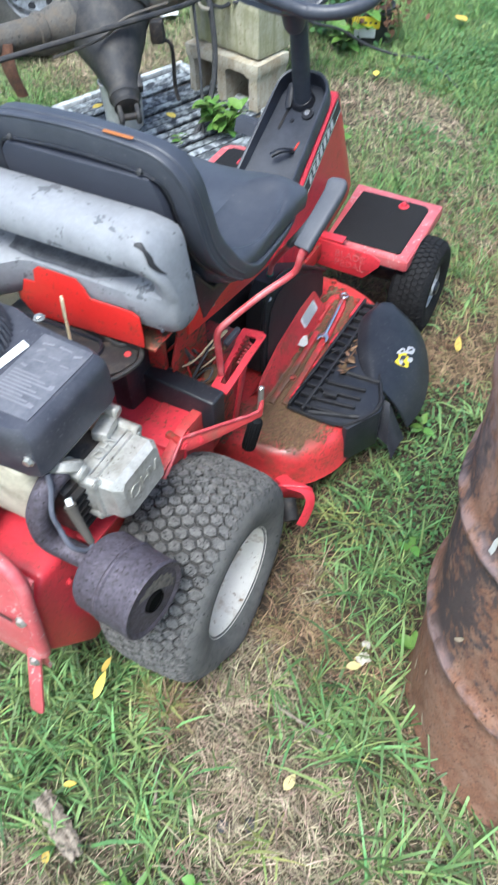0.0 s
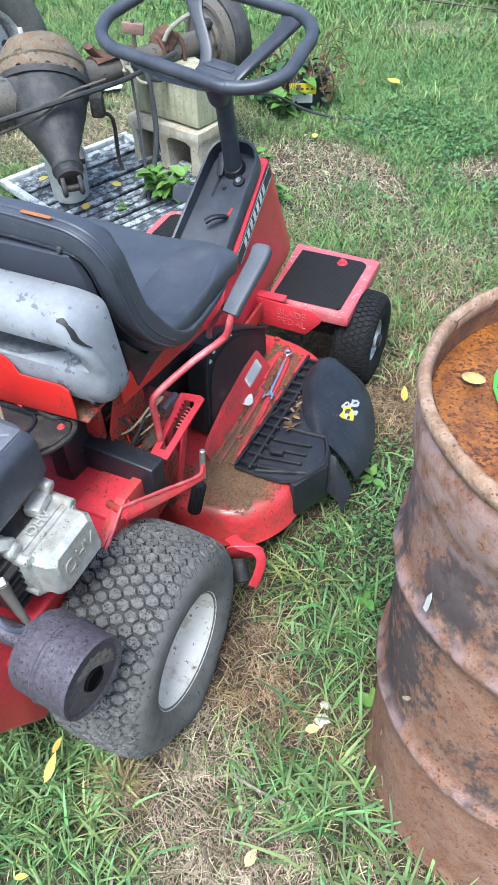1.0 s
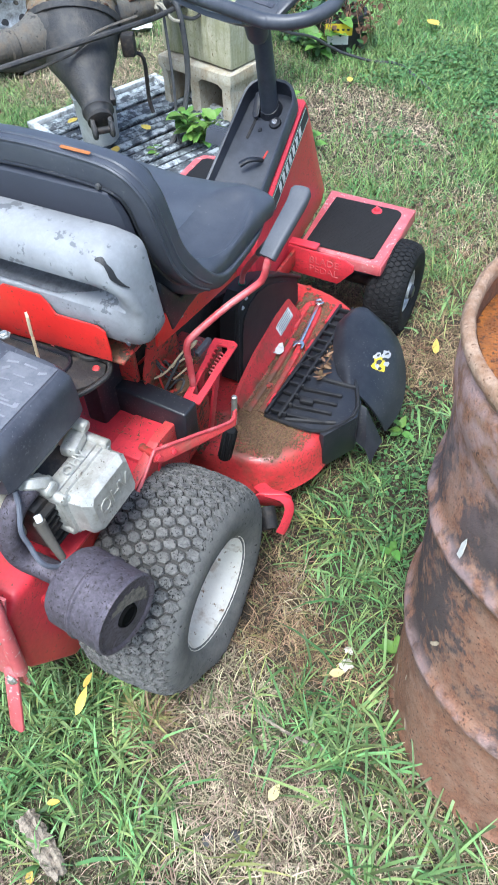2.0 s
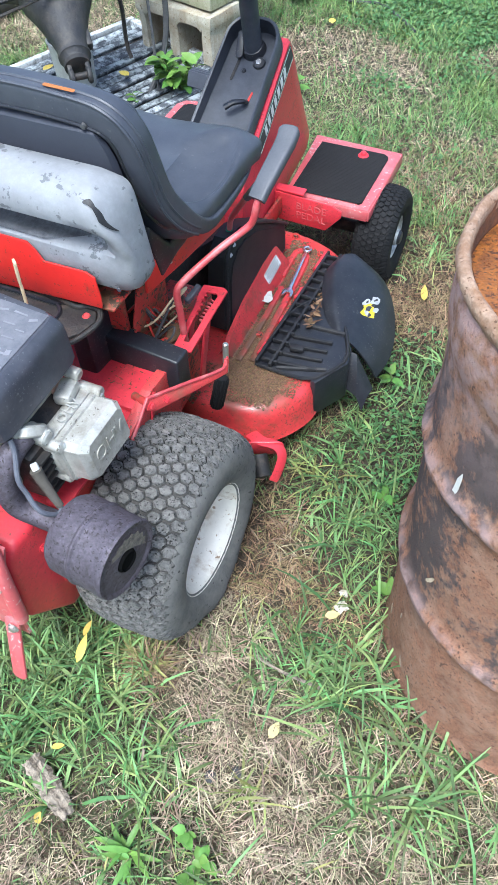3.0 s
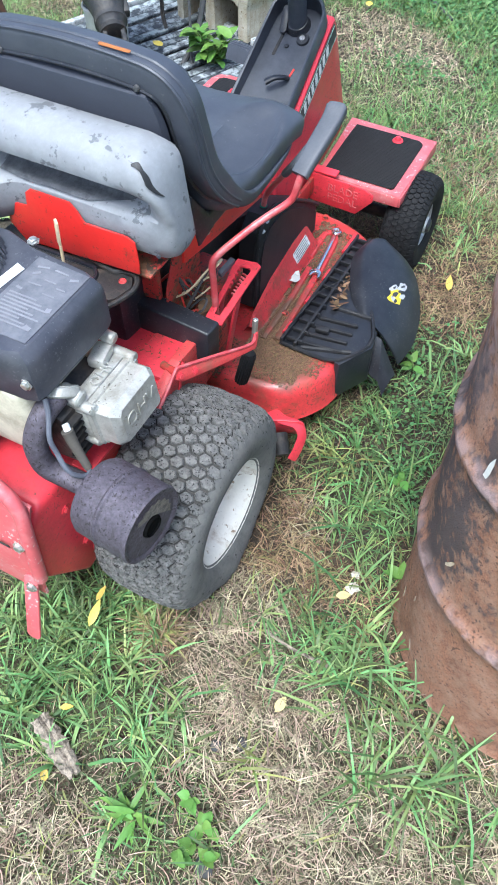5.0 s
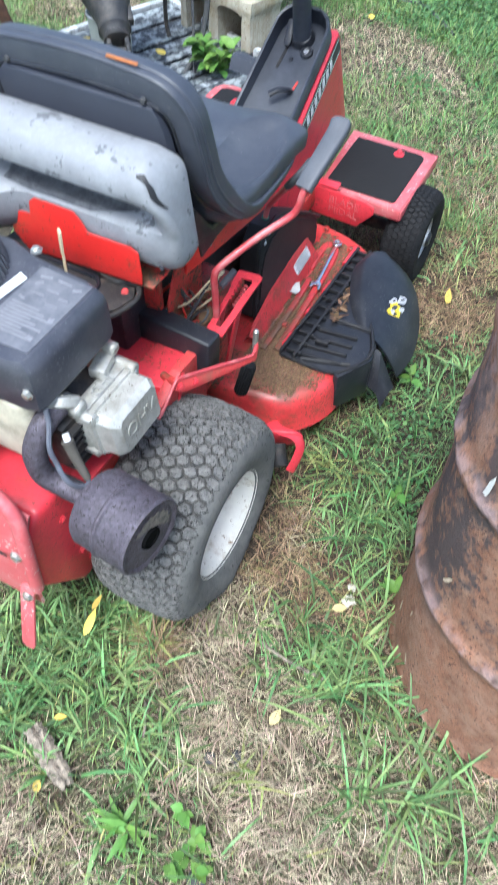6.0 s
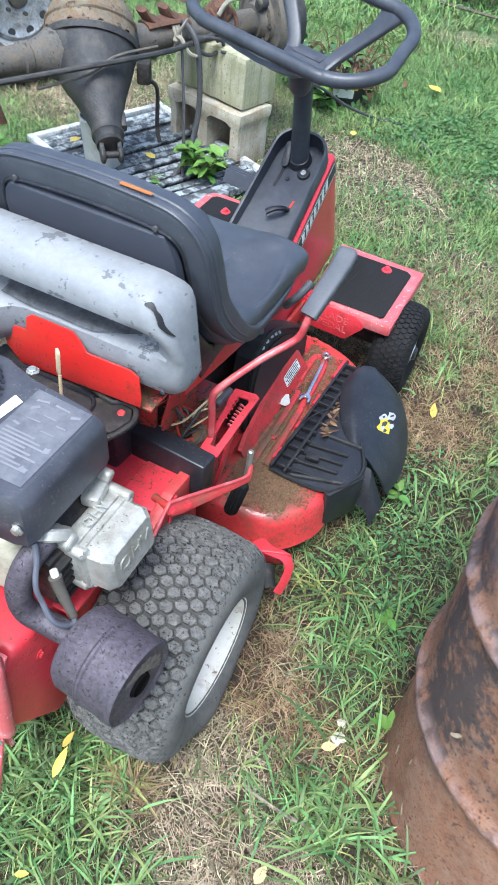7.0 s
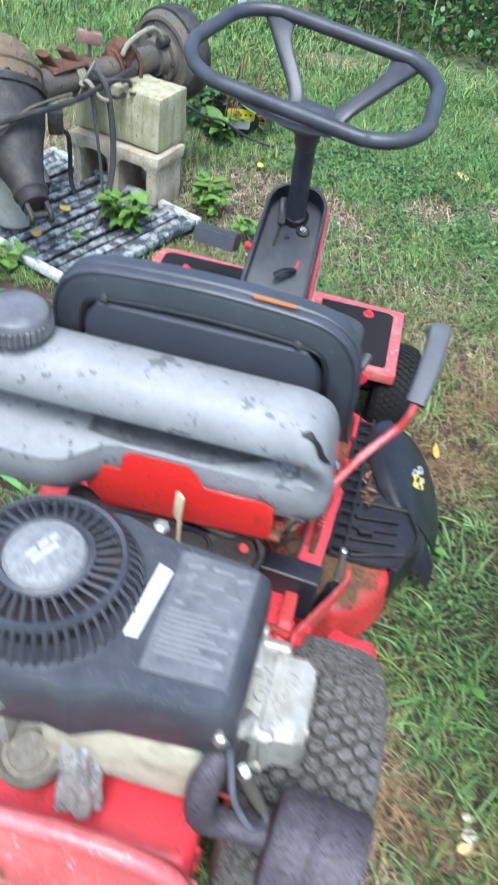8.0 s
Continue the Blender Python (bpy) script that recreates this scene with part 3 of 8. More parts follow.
def tyre_mesh(prof, c, n=72, lugs=(), lug_h=0.004, squash=0.0):
    """A tyre round the x axis at c with raised tread lugs; lugs: (offset across, across size, count, phase, sides)."""
    bm = lathe(prof, n, Matrix(((0, 0, 1, 0), (1, 0, 0, 0), (0, 1, 0, 0), (0, 0, 0, 1))))
    crown = sorted((z, r) for r, z in prof if r > 0.8 * max(p[0] for p in prof)) or [(0, 1)]

    def radius(x):
        return float(np.interp(x, [z for z, _ in crown], [r for _, r in crown]))

    tread = bmesh.new()
    for x0, w, cnt, ph, ln in lugs:
        for i in range(cnt):
            a0 = 2 * math.pi * (i + ph) / cnt
            ring = []
            wear = 1.0 + 0.30 * (noise.random() - 0.5)
            for lift, k in ((-0.002, 1.02), (lug_h * 0.80 * wear, 0.95), (lug_h * wear, 0.84), (lug_h * wear - 0.0008, 0.55), (lug_h * wear - 0.0012, 0.30)):
                vs = []
                for j in range(6):
                    q = math.pi / 3 * j
                    k2 = k * (1 + (0.14 if k < 0.95 else 0.06) * (noise.random() - 0.5))
                    x, s = x0 + k2 * w / 2 * math.cos(q), k2 * ln / 2 * math.sin(q)
                    r = radius(x)
                    a = a0 + s / r
                    vs.append(tread.verts.new((x, (r + lift) * math.sin(a), (r + lift) * math.cos(a))))
                ring.append(vs)
            for p, q in zip(ring, ring[1:]):
                for j in range(6):
                    tread.faces.new((p[j], p[(j + 1) % 6], q[(j + 1) % 6], q[j]))
            tread.faces.new(ring[-1])
    for b in (bm, tread):
        for v in b.verts:
            low = -c[2] + 0.004
            if v.co.z < low + squash:
                u = (low + squash - v.co.z) / max(squash, 1e-4)
                side = min(1.0, abs(v.co.x) / 0.09)
                v.co.x *= 1 + 0.17 * min(u, 1.0) * side * (1 + 0.5 * noise.noise(Vector((0, 26 * v.co.y, 9 * v.co.z))) * side)
                v.co.z = max(v.co.z, low)
        bmesh.ops.recalc_face_normals(b, faces=b.faces)
        bmesh.ops.translate(b, vec=c, verts=b.verts)
    return bm, tread


def wheel_rim(c, side, prof, n=40):
    return lathe(prof, n, Matrix.Translation(c) @ Matrix(((0, 0, side, 0), (1, 0, 0, 0), (0, 1, 0, 0), (0, 0, 0, 1))))


REAR_PROF = [(0.112, -0.088), (0.126, -0.098), (0.150, -0.104), (0.175, -0.102), (0.194, -0.092), (0.204, -0.076), (0.209, -0.050), (0.211, -0.02),
             (0.211, 0.02), (0.209, 0.050), (0.204, 0.076), (0.194, 0.092), (0.175, 0.102), (0.150, 0.104), (0.126, 0.098), (0.112, 0.088)]
REAR_RIM = [(0.0, -0.012), (0.022, -0.012), (0.024, 0.0), (0.045, -0.004), (0.062, -0.012), (0.086, -0.010), (0.096, 0.020), (0.100, 0.050), (0.104, 0.078), (0.112, 0.088),
            (0.118, 0.094), (0.121, 0.092), (0.121, 0.086), (0.108, 0.078), (0.100, -0.08), (0.118, -0.09)]
lugs = [(0.0215 * k, 0.0270, 54, 0.5 * (k % 2), 0.0222) for k in range(-4, 5)]
for side in (1, -1):
    c = (0.277 * side, -0.005, 0.214)
    w = part("rear_wheel", wheel_rim(c, side, REAR_RIM), WHITE_RIM, mower, "white painted steel rear wheel, dusty")
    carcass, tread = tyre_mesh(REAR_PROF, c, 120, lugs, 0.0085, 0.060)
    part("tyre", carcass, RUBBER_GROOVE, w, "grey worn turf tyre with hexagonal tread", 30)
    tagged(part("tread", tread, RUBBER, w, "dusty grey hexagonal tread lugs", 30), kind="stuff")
    for s in (-1, 1):
        wall, none = tyre_mesh([(0.113, 0.0905 * s), (0.127, 0.0995 * s), (0.150, 0.1055 * s), (0.176, 0.1035 * s), (0.190, 0.0975 * s), (0.1985, 0.0915 * s)], c, 120, (), 0, 0.060)
        part("sidewall", wall, RUBBER_WALL, w, "dusty grey tyre sidewall", 50)
    part("hub_bolt", bolt((c[0] - 0.012 * side, c[1], c[2]), (side, 0, 0), 0.010, 0.010), ZINC, w)

FRONT_PROF = [(0.062, -0.042), (0.074, -0.050), (0.095, -0.056), (0.115, -0.054), (0.128, -0.043), (0.134, -0.02), (0.135, 0.0),
              (0.134, 0.02), (0.128, 0.043), (0.115, 0.054), (0.095, 0.056), (0.074, 0.050), (0.062, 0.042)]
FRONT_RIM = [(0.0, 0.052), (0.020, 0.052), (0.024, 0.048), (0.024, 0.020), (0.045, 0.018), (0.055, 0.034), (0.064, 0.043), (0.068, 0.044), (0.068, 0.039), (0.054, 0.03), (0.054, -0.04)]
flugs = [(0.0155 * k, 0.0195, 50, 0.5 * (k % 2), 0.0160) for k in range(-2, 3)] + [(0.046 * s, 0.017, 50, 0.25, 0.011) for s in (-1, 1)]
for side in (1, -1):
    c = (0.343 * side, 1.142, 0.138)
    w = part("front_wheel", wheel_rim(c, side, FRONT_RIM), SILVER, mower, "small silver front wheel with dark hub")
    carcass, tread = tyre_mesh(FRONT_PROF, c, 64, flugs, 0.0040, 0.015)
    part("tyre", carcass, RUBBER_NEW, w, "small black front tyre", 30)
    tagged(part("tread", tread, RUBBER_NEW, w, "black tread lugs", 30), kind="stuff")
    part("hub_cap", lathe([(0, 0.060), (0.016, 0.058), (0.022, 0.050), (0.022, 0.040)], 20, Matrix.Translation(c) @ Matrix(((0, 0, side, 0), (1, 0, 0, 0), (0, 1, 0, 0), (0, 0, 0, 1)))), BLACK, w)
part("front_axle", rod((-0.30, 1.142, 0.14), (0.30, 1.142, 0.14), 0.018), DARK, mower)
part("rear_axle", rod((-0.30, 0.01, 0.213), (0.30, 0.01, 0.213), 0.018), DARK, mower)

# ---- chassis ----
SIDE = [(-0.16, 0.12), (-0.16, 0.425), (0.20, 0.425), (0.30, 0.405), (0.34, 0.36), (0.34, 0.26), (0.30, 0.26), (0.08, 0.24), (-0.05, 0.12)]
for x in (-0.178, 0.170):
    part("frame_side", prism(SIDE, 0.008, along_x(x), 0.002), RED_DIRTY, mower, "dirty red pressed-steel frame side")
for x in (-0.095, 0.085):
    part("front_beam", box((x, 0.68, 0.262), (0.010, 0.70, 0.050), bev=0.003), RED_DIRTY, mower)
bm = box((0, 0.02, 0.428), (0.37, 0.36, 0.008), bev=0.003)
box((0.150, 0.12, 0.436), (0.075, 0.10, 0.014), bev=0.005, bm=bm)
part("engine_deck", bm, RED, mower, "red engine mounting plate")
part("side_post", box((0.090, 0.205, 0.575), (0.040, 0.012, 0.16), (0, 0, 8), 0.003), RED_DIRTY, mower, "dirty red upright post")
part("frame_side_fold", prism([(0.02, 0.425), (0.11, 0.46), (0.17, 0.455), (0.20, 0.43), (0.20, 0.30), (0.05, 0.30)], 0.022, along_x(0.183), 0.003), RED_GRIMY, mower, "red folded frame flange")
part("frame_rib", prism([(0.055, 0.300), (0.062, 0.300), (0.118, 0.452), (0.110, 0.456)], 0.004, along_x(0.2052), 0.0012), RED, mower, "pressed rib of the frame flange")
# rear case below the engine plate
bm = prism([(-0.295, 0.24), (-0.285, 0.40), (-0.255, 0.435), (-0.12, 0.435), (-0.12, 0.13), (-0.20, 0.11)], 0.30, along_x(-0.15), 0.014, 3)
part("rear_case", bm, RED, mower, "red sheet-metal rear case with mud splashes")
for y, z in ((-0.21, 0.36), (-0.19, 0.22), (-0.17, 0.17)):
    part("case_bolt", bolt((0.150, y, z), (1, 0, 0), 0.006, 0.006), RED, mower)
# rear bumper: plate with a rolled top bar
rows = []
for i in range(9):
    u = i / 8
    x = -0.165 + 0.33 * u
    d = 0.012 * (1 - abs(2 * u - 1) ** 3)
    rows.append([(x, -0.283 - d, 0.505 if 0.08 < u < 0.92 else 0.48), (x, -0.300 - d, 0.44), (x, -0.313 - d, 0.36), (x, -0.322, 0.27), (x, -0.322, 0.245)])
bumper = part("rear_bumper", grid(rows, 0.006), RED_FADED, mower, "faded red rear bumper plate with slots and bolts")
# the bar takes the same pale red as the bumper plate
part("bumper_bar", tube([(-0.165, -0.315, 0.30), (-0.163, -0.308, 0.42), (-0.150, -0.295, 0.490), (-0.10, -0.288, 0.522), (0, -0.286, 0.530), (0.10, -0.288, 0.522), (0.150, -0.295, 0.490), (0.163, -0.308, 0.42), (0.163, -0.318, 0.30)], 0.013, 10), RED_FADED, bumper, "rolled edge in the plate's faded pink-red")
for x, y, z in ((0.152, -0.322, 0.408), (0.152, -0.334, 0.285), (0.075, -0.322, 0.43), (-0.152, -0.322, 0.408), (-0.075, -0.322, 0.43)):
    part("bumper_bolt", bolt((x, y, z), (0, -1, 0.1), 0.008, 0.006), ZINC, bumper)
for x in (-0.11, 0.0, 0.11):
    part("bumper_slot", box((x, -0.3215, 0.385), (0.030, 0.002, 0.009), (8, 0, 0), 0.0009), DARK, bumper)
bm = prism(rounded(0.030, 0.17, 0.012), 0.006, basis((0.148, -0.352, 0.225), (1, 0, 0), (0, -0.30, -0.95)), 0.002)
part("tow_strap", bm, RED_FADED, bumper, "bent red steel strap with chipped paint")

# ---- engine ----
engine = part("engine_block", box((0.035, -0.105, 0.570), (0.20, 0.195, 0.16), bev=0.02, seg=3), CREAM, mower, "cream-grey engine crankcase")
bm = box((-0.11, -0.13, 0.50), (0.09, 0.10, 0.13), bev=0.02)
box((-0.13, -0.18, 0.55), (0.06, 0.05, 0.10), bev=0.012, bm=bm)
part("starter", bm, ALUMINIUM, engine)
FM = axis_to((-0.078, -0.200, 0.507), (0.05, -0.45, 0.9))
bm = lathe([(0.030, -0.06), (0.044, -0.055), (0.046, 0.0), (0.043, 0.010), (0.036, 0.013), (0.033, 0.009), (0.026, 0.009), (0.024, 0.014), (0.010, 0.015), (0, 0.012)], 30, FM)
part("oil_filter", bm, FILTER_GREY, engine, "greasy grey knurled filter")
rows = []
for i in range(22):
    u = i / 21
    q = Vector((-0.016, -0.172, 0.592)).lerp(Vector((-0.006, -0.232, 0.470)), u)
    row = []
    for k in range(25):
        v = k / 24
        a = math.pi * (1.3 * v - 0.15)
        ridge = 0.0045 * math.sin(21 * v + 1.5 * noise.noise(Vector((v * 3, u * 3, 4)))) + 0.004 * noise.noise(Vector((v * 9, u * 7, 2)))
        w = 0.80 + 0.25 * u + 0.10 * noise.noise(Vector((1, u * 4, v)))
        row.append(tuple(q + Vector((0.026 * math.cos(a), -0.016 * math.sin(a), 0.006 * math.sin(a))) * w + Vector((math.cos(a), -math.sin(a), 0.3)) * ridge))
    rows.append(row)
part("heat_shield", grid(rows, 0.0008), FOIL, engine, "crumpled silvery foil heat sleeve", 20)
comb = [(0.125, 0.480)]
for i in range(6):
    comb += [(0.185, 0.485 + 0.016 * i), (0.185, 0.490 + 0.016 * i), (0.172, 0.490 + 0.016 * i), (0.172, 0.501 + 0.016 * i)]
comb += [(0.125, 0.600)]
bm = prism(comb, 0.12, along_y(-0.055))
part("cylinder_fin_block", bm, DARK, engine, "dark cooling fins")
# cylinder head and valve cover
bm = box((0.180, -0.076, 0.545), (0.030, 0.132, 0.098), (0, -6, 0), 0.006)
for y, z in ((-0.136, 0.585), (-0.018, 0.590), (-0.136, 0.507), (-0.018, 0.512)):
    rod((0.158, y, z), (0.206, y, z), 0.010, 10, 0.002, bm)
box((0.160, -0.046, 0.602), (0.030, 0.046, 0.022), (0, 0, 12), 0.006, bm=bm)
rod((0.150, -0.138, 0.608), (0.188, -0.138, 0.602), 0.014, 14, 0.003, bm)
rod((0.140, -0.02, 0.622), (0.172, -0.018, 0.617), 0.011, 14, 0.003, bm)
part("cylinder_head", bm, ALUMINIUM, engine, "weathered cast aluminium cylinder head")
VC = [(-0.056, -0.044), (0.056, -0.044), (0.062, -0.036), (0.062, 0.032), (0.051, 0.044), (-0.051, 0.044), (-0.062, 0.032), (-0.062, -0.036)]
vm = basis((0.196, -0.076, 0.546), (0, 1, 0), (-0.12, 0, 1))
bm = bmesh.new()
rings = []
for h, k in ((0.0, 1.06), (0.010, 1.06), (0.011, 0.96), (0.040, 0.95), (0.052, 0.80), (0.053, 0.78)):
    rings.append([bm.verts.new(vm @ Vector((p[0] * k, p[1] * k, h))) for p in VC])
skin(bm, rings)
cover = part("valve_cover", bm, ALUMINIUM, engine, "dull aluminium valve cover", 25)
part("cover_lettering", text("OHV", 0.036, vm @ pose(0, 0, 0.0535), 0.0012), ALUMINIUM, cover)
part("head_lettering", text("OHV", 0.024, basis((0.183, -0.078, 0.6005), (0, 1, 0), (-1, 0, 0.15)), 0.0012), ALUMINIUM, engine)
for y, z in ((-0.055, 0.038), (0.055, 0.038), (-0.055, -0.038), (0.055, -0.038)):
    part("cover_screw", bolt(vm @ Vector((y, z, 0.010)), (1, 0, 0.1), 0.005, 0.007), ZINC, cover)
# shroud: rounded housing round the fan with a square wing over the cylinder
FC = Vector((-0.083, -0.098, 0.0))
ring2 = []
for a in range(78, 298, 10):
    ring2.append((FC.x + 0.135 * math.cos(radians(a)), FC.y + 0.125 * math.sin(radians(a))))
wing = [(-0.01, -0.222), (0.03, -0.205), (0.140, -0.198), (0.158, -0.192), (0.164, -0.176), (0.164, -0.022), (0.159, -0.008), (0.142, -0.002), (0.03, 0.008), (-0.03, 0.026)]
outline = ring2 + wing
bm = bmesh.new()
rings = []
mid = Vector((sum(p[0] for p in outline) / len(outline), sum(p[1] for p in outline) / len(outline)))
for z, k in ((0.640, 1.0), (0.645, 1.012), (0.698, 1.008), (0.712, 1.002), (0.719, 0.992), (0.7295, 0.955), (0.732, 0.940)):
    rings.append([bm.verts.new((*(mid + (Vector(p) - mid) * k), z)) for p in outline])
skin(bm, rings)
shroud = part("blower_shroud", bm, SHROUD, engine, "black plastic engine blower housing", 30)
bm = prism([(0.050, -0.172), (0.144, -0.170), (0.145, -0.016), (0.050, -0.012)], 0.0012, pose(0, 0, 0.7322))
plate = part("shroud_label", bm, LABEL_GREY, shroud, "worn grey information label with faded print")
bm = bmesh.new()
for i in range(9):
    w = 0.076 - 0.014 * ((i * 7) % 3)
    prism([(0, 0), (w, 0), (w, 0.0032), (0, 0.0032)], 0.0006, pose(0.058, -0.150 + 0.0068 * i, 0.7336), bm=bm)
part("print_block", bm, LABEL_PRINT, shroud)
bm = bmesh.new()
for x, y, w, h, r in ((0.072, -0.030, 0.020, 0.005, 12), (0.104, -0.028, 0.026, 0.004, -4), (0.130, -0.034, 0.014, 0.006, 20), (0.070, -0.045, 0.013, 0.007, 35), (0.100, -0.052, 0.022, 0.003, 0), (0.124, -0.060, 0.016, 0.003, 0), (0.082, -0.066, 0.024, 0.003, 4), (0.115, -0.078, 0.022, 0.003, 0), (0.066, -0.082, 0.012, 0.005, -15), (0.134, -0.104, 0.009, 0.012, 10), (0.128, -0.145, 0.012, 0.008, -20)):
    part("label_mark", prism([(-w / 2, -h / 2), (0.1 * w, -h * 0.42), (w / 2, -h * 0.3), (w * 0.44, h / 2), (-0.1 * w, h * 0.36), (-w * 0.46, h * 0.45)], 0.0006, pose(x, y, 0.7337, 0, 0, r)), LABEL_PRINT, shroud)
bm = prism([(-0.007, -0.052), (0.008, -0.050), (0.010, 0.044), (-0.008, 0.048)], 0.0012, pose(0.033, -0.088, 0.7325, 0, 0, -6))
part("white_sticker", bm, WHITE, shroud, "torn white strip sticker")
for x, y, z, d in ((0.150, -0.196, 0.678, (0, -1, 0)), (-0.09, -0.224, 0.675, (0, -1, 0)), (0.012, 0.02, 0.725, (0, 0, 1))):
    part("shroud_bolt", bolt((x, y, z), d, 0.007, 0.006), ZINC, shroud)
# fan grille
g0, g1, gz = 0.048, 0.087, 0.770
bm = lathe([(g1 + 0.014, 0.722), (g1 + 0.027, 0.724), (g1 + 0.025, 0.732), (g1 + 0.018, 0.733)], 60, Matrix.Translation(FC))
lathe([(g1 - 0.006, 0.766), (g1 - 0.004, 0.775), (g1 + 0.001, 0.776), (g1 + 0.004, 0.768), (g1 - 0.002, 0.763), (g1 - 0.006, 0.766)], 60, Matrix.Translation(FC), bm)
lathe([(g0 - 0.004, 0.776), (g0, 0.782), (g0 + 0.006, 0.780), (g0 + 0.006, 0.772), (g0 - 0.004, 0.776)], 48, Matrix.Translation(FC), bm)
for i in range(54):
    a = 2 * math.pi * i / 54
    d = Vector((math.cos(a), math.sin(a), 0))
    tube([FC + d * (g1 + 0.001) + Vector((0, 0, 0.770)), FC + d * (g1 + 0.014) + Vector((0, 0, 0.756)), FC + d * (g1 + 0.021) + Vector((0, 0, 0.729))], 0.0026, 4, 1, bm)
for i in range(36):
    a = 2 * math.pi * i / 36
    d, e = Vector((math.cos(a), math.sin(a), 0)), Vector((math.cos(a + 0.12), math.sin(a + 0.12), 0))
    tube([FC + d * g0 + Vector((0, 0, 0.777)), FC + e * (g1 - 0.003) + Vector((0, 0, 0.771))], 0.0022, 4, 1, bm)
grille = part("fan_grille", bm, SHROUD, shroud, "black plastic fan grille with radial slots")
part("fan_cap", lathe([(0, 0.792), (0.028, 0.791), (0.042, 0.786), (0.047, 0.778), (0.046, 0.770)], 40, Matrix.Translation(FC)), CAP_GREY, shroud, "scuffed grey round fan cap")
for dx, dy, w in ((-0.014, 0.004, 0.014), (0.002, 0.005, 0.012), (0.016, 0.004, 0.010), (-0.004, -0.006, 0.034)):
    part("cap_print", prism(rounded(w, 0.006, 0.002, 2), 0.0008, pose(FC.x, FC.y, 0.7915, 0, 0, 62) @ pose(dx, dy, 0)), OLD_WHITE, shroud)
part("fan", lathe([(0, 0.745), (0.084, 0.742), (0.084, 0.735), (0, 0.735)], 40, Matrix.Translation(FC)), DARK, shroud)
# muffler, pipe, leads
MF = axis_to((0.236, -0.206, 0.469), (1, -0.10, 0.0))
prof = [(0, -0.004), (0.045, -0.004), (0.062, 0.0), (0.068, 0.010), (0.068, 0.046), (0.0705, 0.049), (0.0705, 0.053), (0.068, 0.056), (0.068, 0.102), (0.0692, 0.1065), (0.067, 0.1115), (0.062, 0.1115), (0.058, 0.1085), (0.045, 0.1095), (0.022, 0.1105), (0.017, 0.098), (0, 0.098)]
muffler = part("muffler", lathe(prof, 44, MF), MUFFLER, engine, "dark heat-stained round steel muffler")
# near-black disc on the end face paints the dark inside of the outlet
part("outlet", lathe([(0, 0.1118), (0.0165, 0.1118), (0.0175, 0.1150), (0.0185, 0.1150), (0.021, 0.1095)], 24, MF), HOLE_BLACK, muffler, "black disc painted as the dark depth of the outlet hole")
soot = [(0.050 * math.cos(radians(a)) * (1 - 0.10 * (i % 2)), 0.050 * math.sin(radians(a)) * (1 - 0.10 * (i % 2))) for i, a in enumerate(range(-20, 131, 10))]
part("heat_scorch", prism(soot + [(0.004, 0.023), (0.021, 0.010)], 0.0004, MF @ Matrix.Translation((0, 0, 0.1106))), HEAT, muffler, "tan heat-scorched patch")
part("exhaust_pipe", tube([(0.155, -0.150, 0.610), (0.148, -0.185, 0.595), (0.143, -0.212, 0.555), (0.150, -0.215, 0.505), (0.180, -0.208, 0.482), (0.235, -0.206, 0.478)], 0.0192, 14, 7), MUFFLER, engine, "thick dark bent exhaust pipe")
bm = rod((0.152, -0.138, 0.618), (0.158, -0.150, 0.605), 0.030, 20, 0.003)
part("pipe_flange", bm, ALUMINIUM, engine)
part("spark_lead", tube([(0.160, -0.182, 0.638), (0.167, -0.190, 0.616), (0.178, -0.212, 0.585), (0.188, -0.216, 0.558), (0.202, -0.222, 0.540), (0.212, -0.221, 0.527), (0.221, -0.210, 0.512), (0.224, -0.200, 0.508), (0.221, -0.193, 0.511)], 0.0042, 8, 8), WIRE_GREY, engine, "grey spark plug lead")
part("plug_boot", tube([(0.187, -0.183, 0.577), (0.195, -0.186, 0.556), (0.208, -0.190, 0.532), (0.220, -0.193, 0.512)], (0.0100, 0.0062), 12, 4), BOOT, engine, "brown-grey rubber plug boot")
part("plug_tip", rod((0.181, -0.178, 0.585), (0.188, -0.1825, 0.576), 0.0058, 12, 0.001), WHITE, engine)

# dipstick, intake plate in front of the shroud
part("dipstick", rod((0.025, 0.058, 0.622), (0.0235, 0.064, 0.690), 0.0028, 10), WIRE_CREAM, engine)
part("dipstick_nut", rod((0.025, 0.058, 0.620), (0.0248, 0.0585, 0.632), 0.007, 6, 0.001), ZINC, engine)
bm = prism(rounded(0.015, 0.048, 0.005), 0.004, basis((0.021, 0.070, 0.712), (0.8, -0.6, 0.0), (-0.05, 0.12, 1)), 0.001)
part("dipstick_handle", bm, WIRE_CREAM, engine, "cream plastic dipstick handle")
PL = [(-0.16, 0.02), (0.05, 0.005), (0.098, 0.030), (0.122, 0.060), (0.132, 0.095), (0.120, 0.118), (0.098, 0.118), (0.05, 0.110), (-0.05, 0.130), (-0.16, 0.14)]
part("engine_bracket", prism(PL, 0.012, pose(0, 0, 0.610), 0.004), DARK, engine, "grimy black engine bracket plate with a hole")
lip = [(0.020, 0.128, 0.624), (0.080, 0.112, 0.624), (0.100, 0.121, 0.624), (0.124, 0.120, 0.623), (0.137, 0.095, 0.621), (0.127, 0.058, 0.618), (0.108, 0.028, 0.615)]
part("bracket_edge", tube(lip, 0.005, 8, 6), DARK, engine)
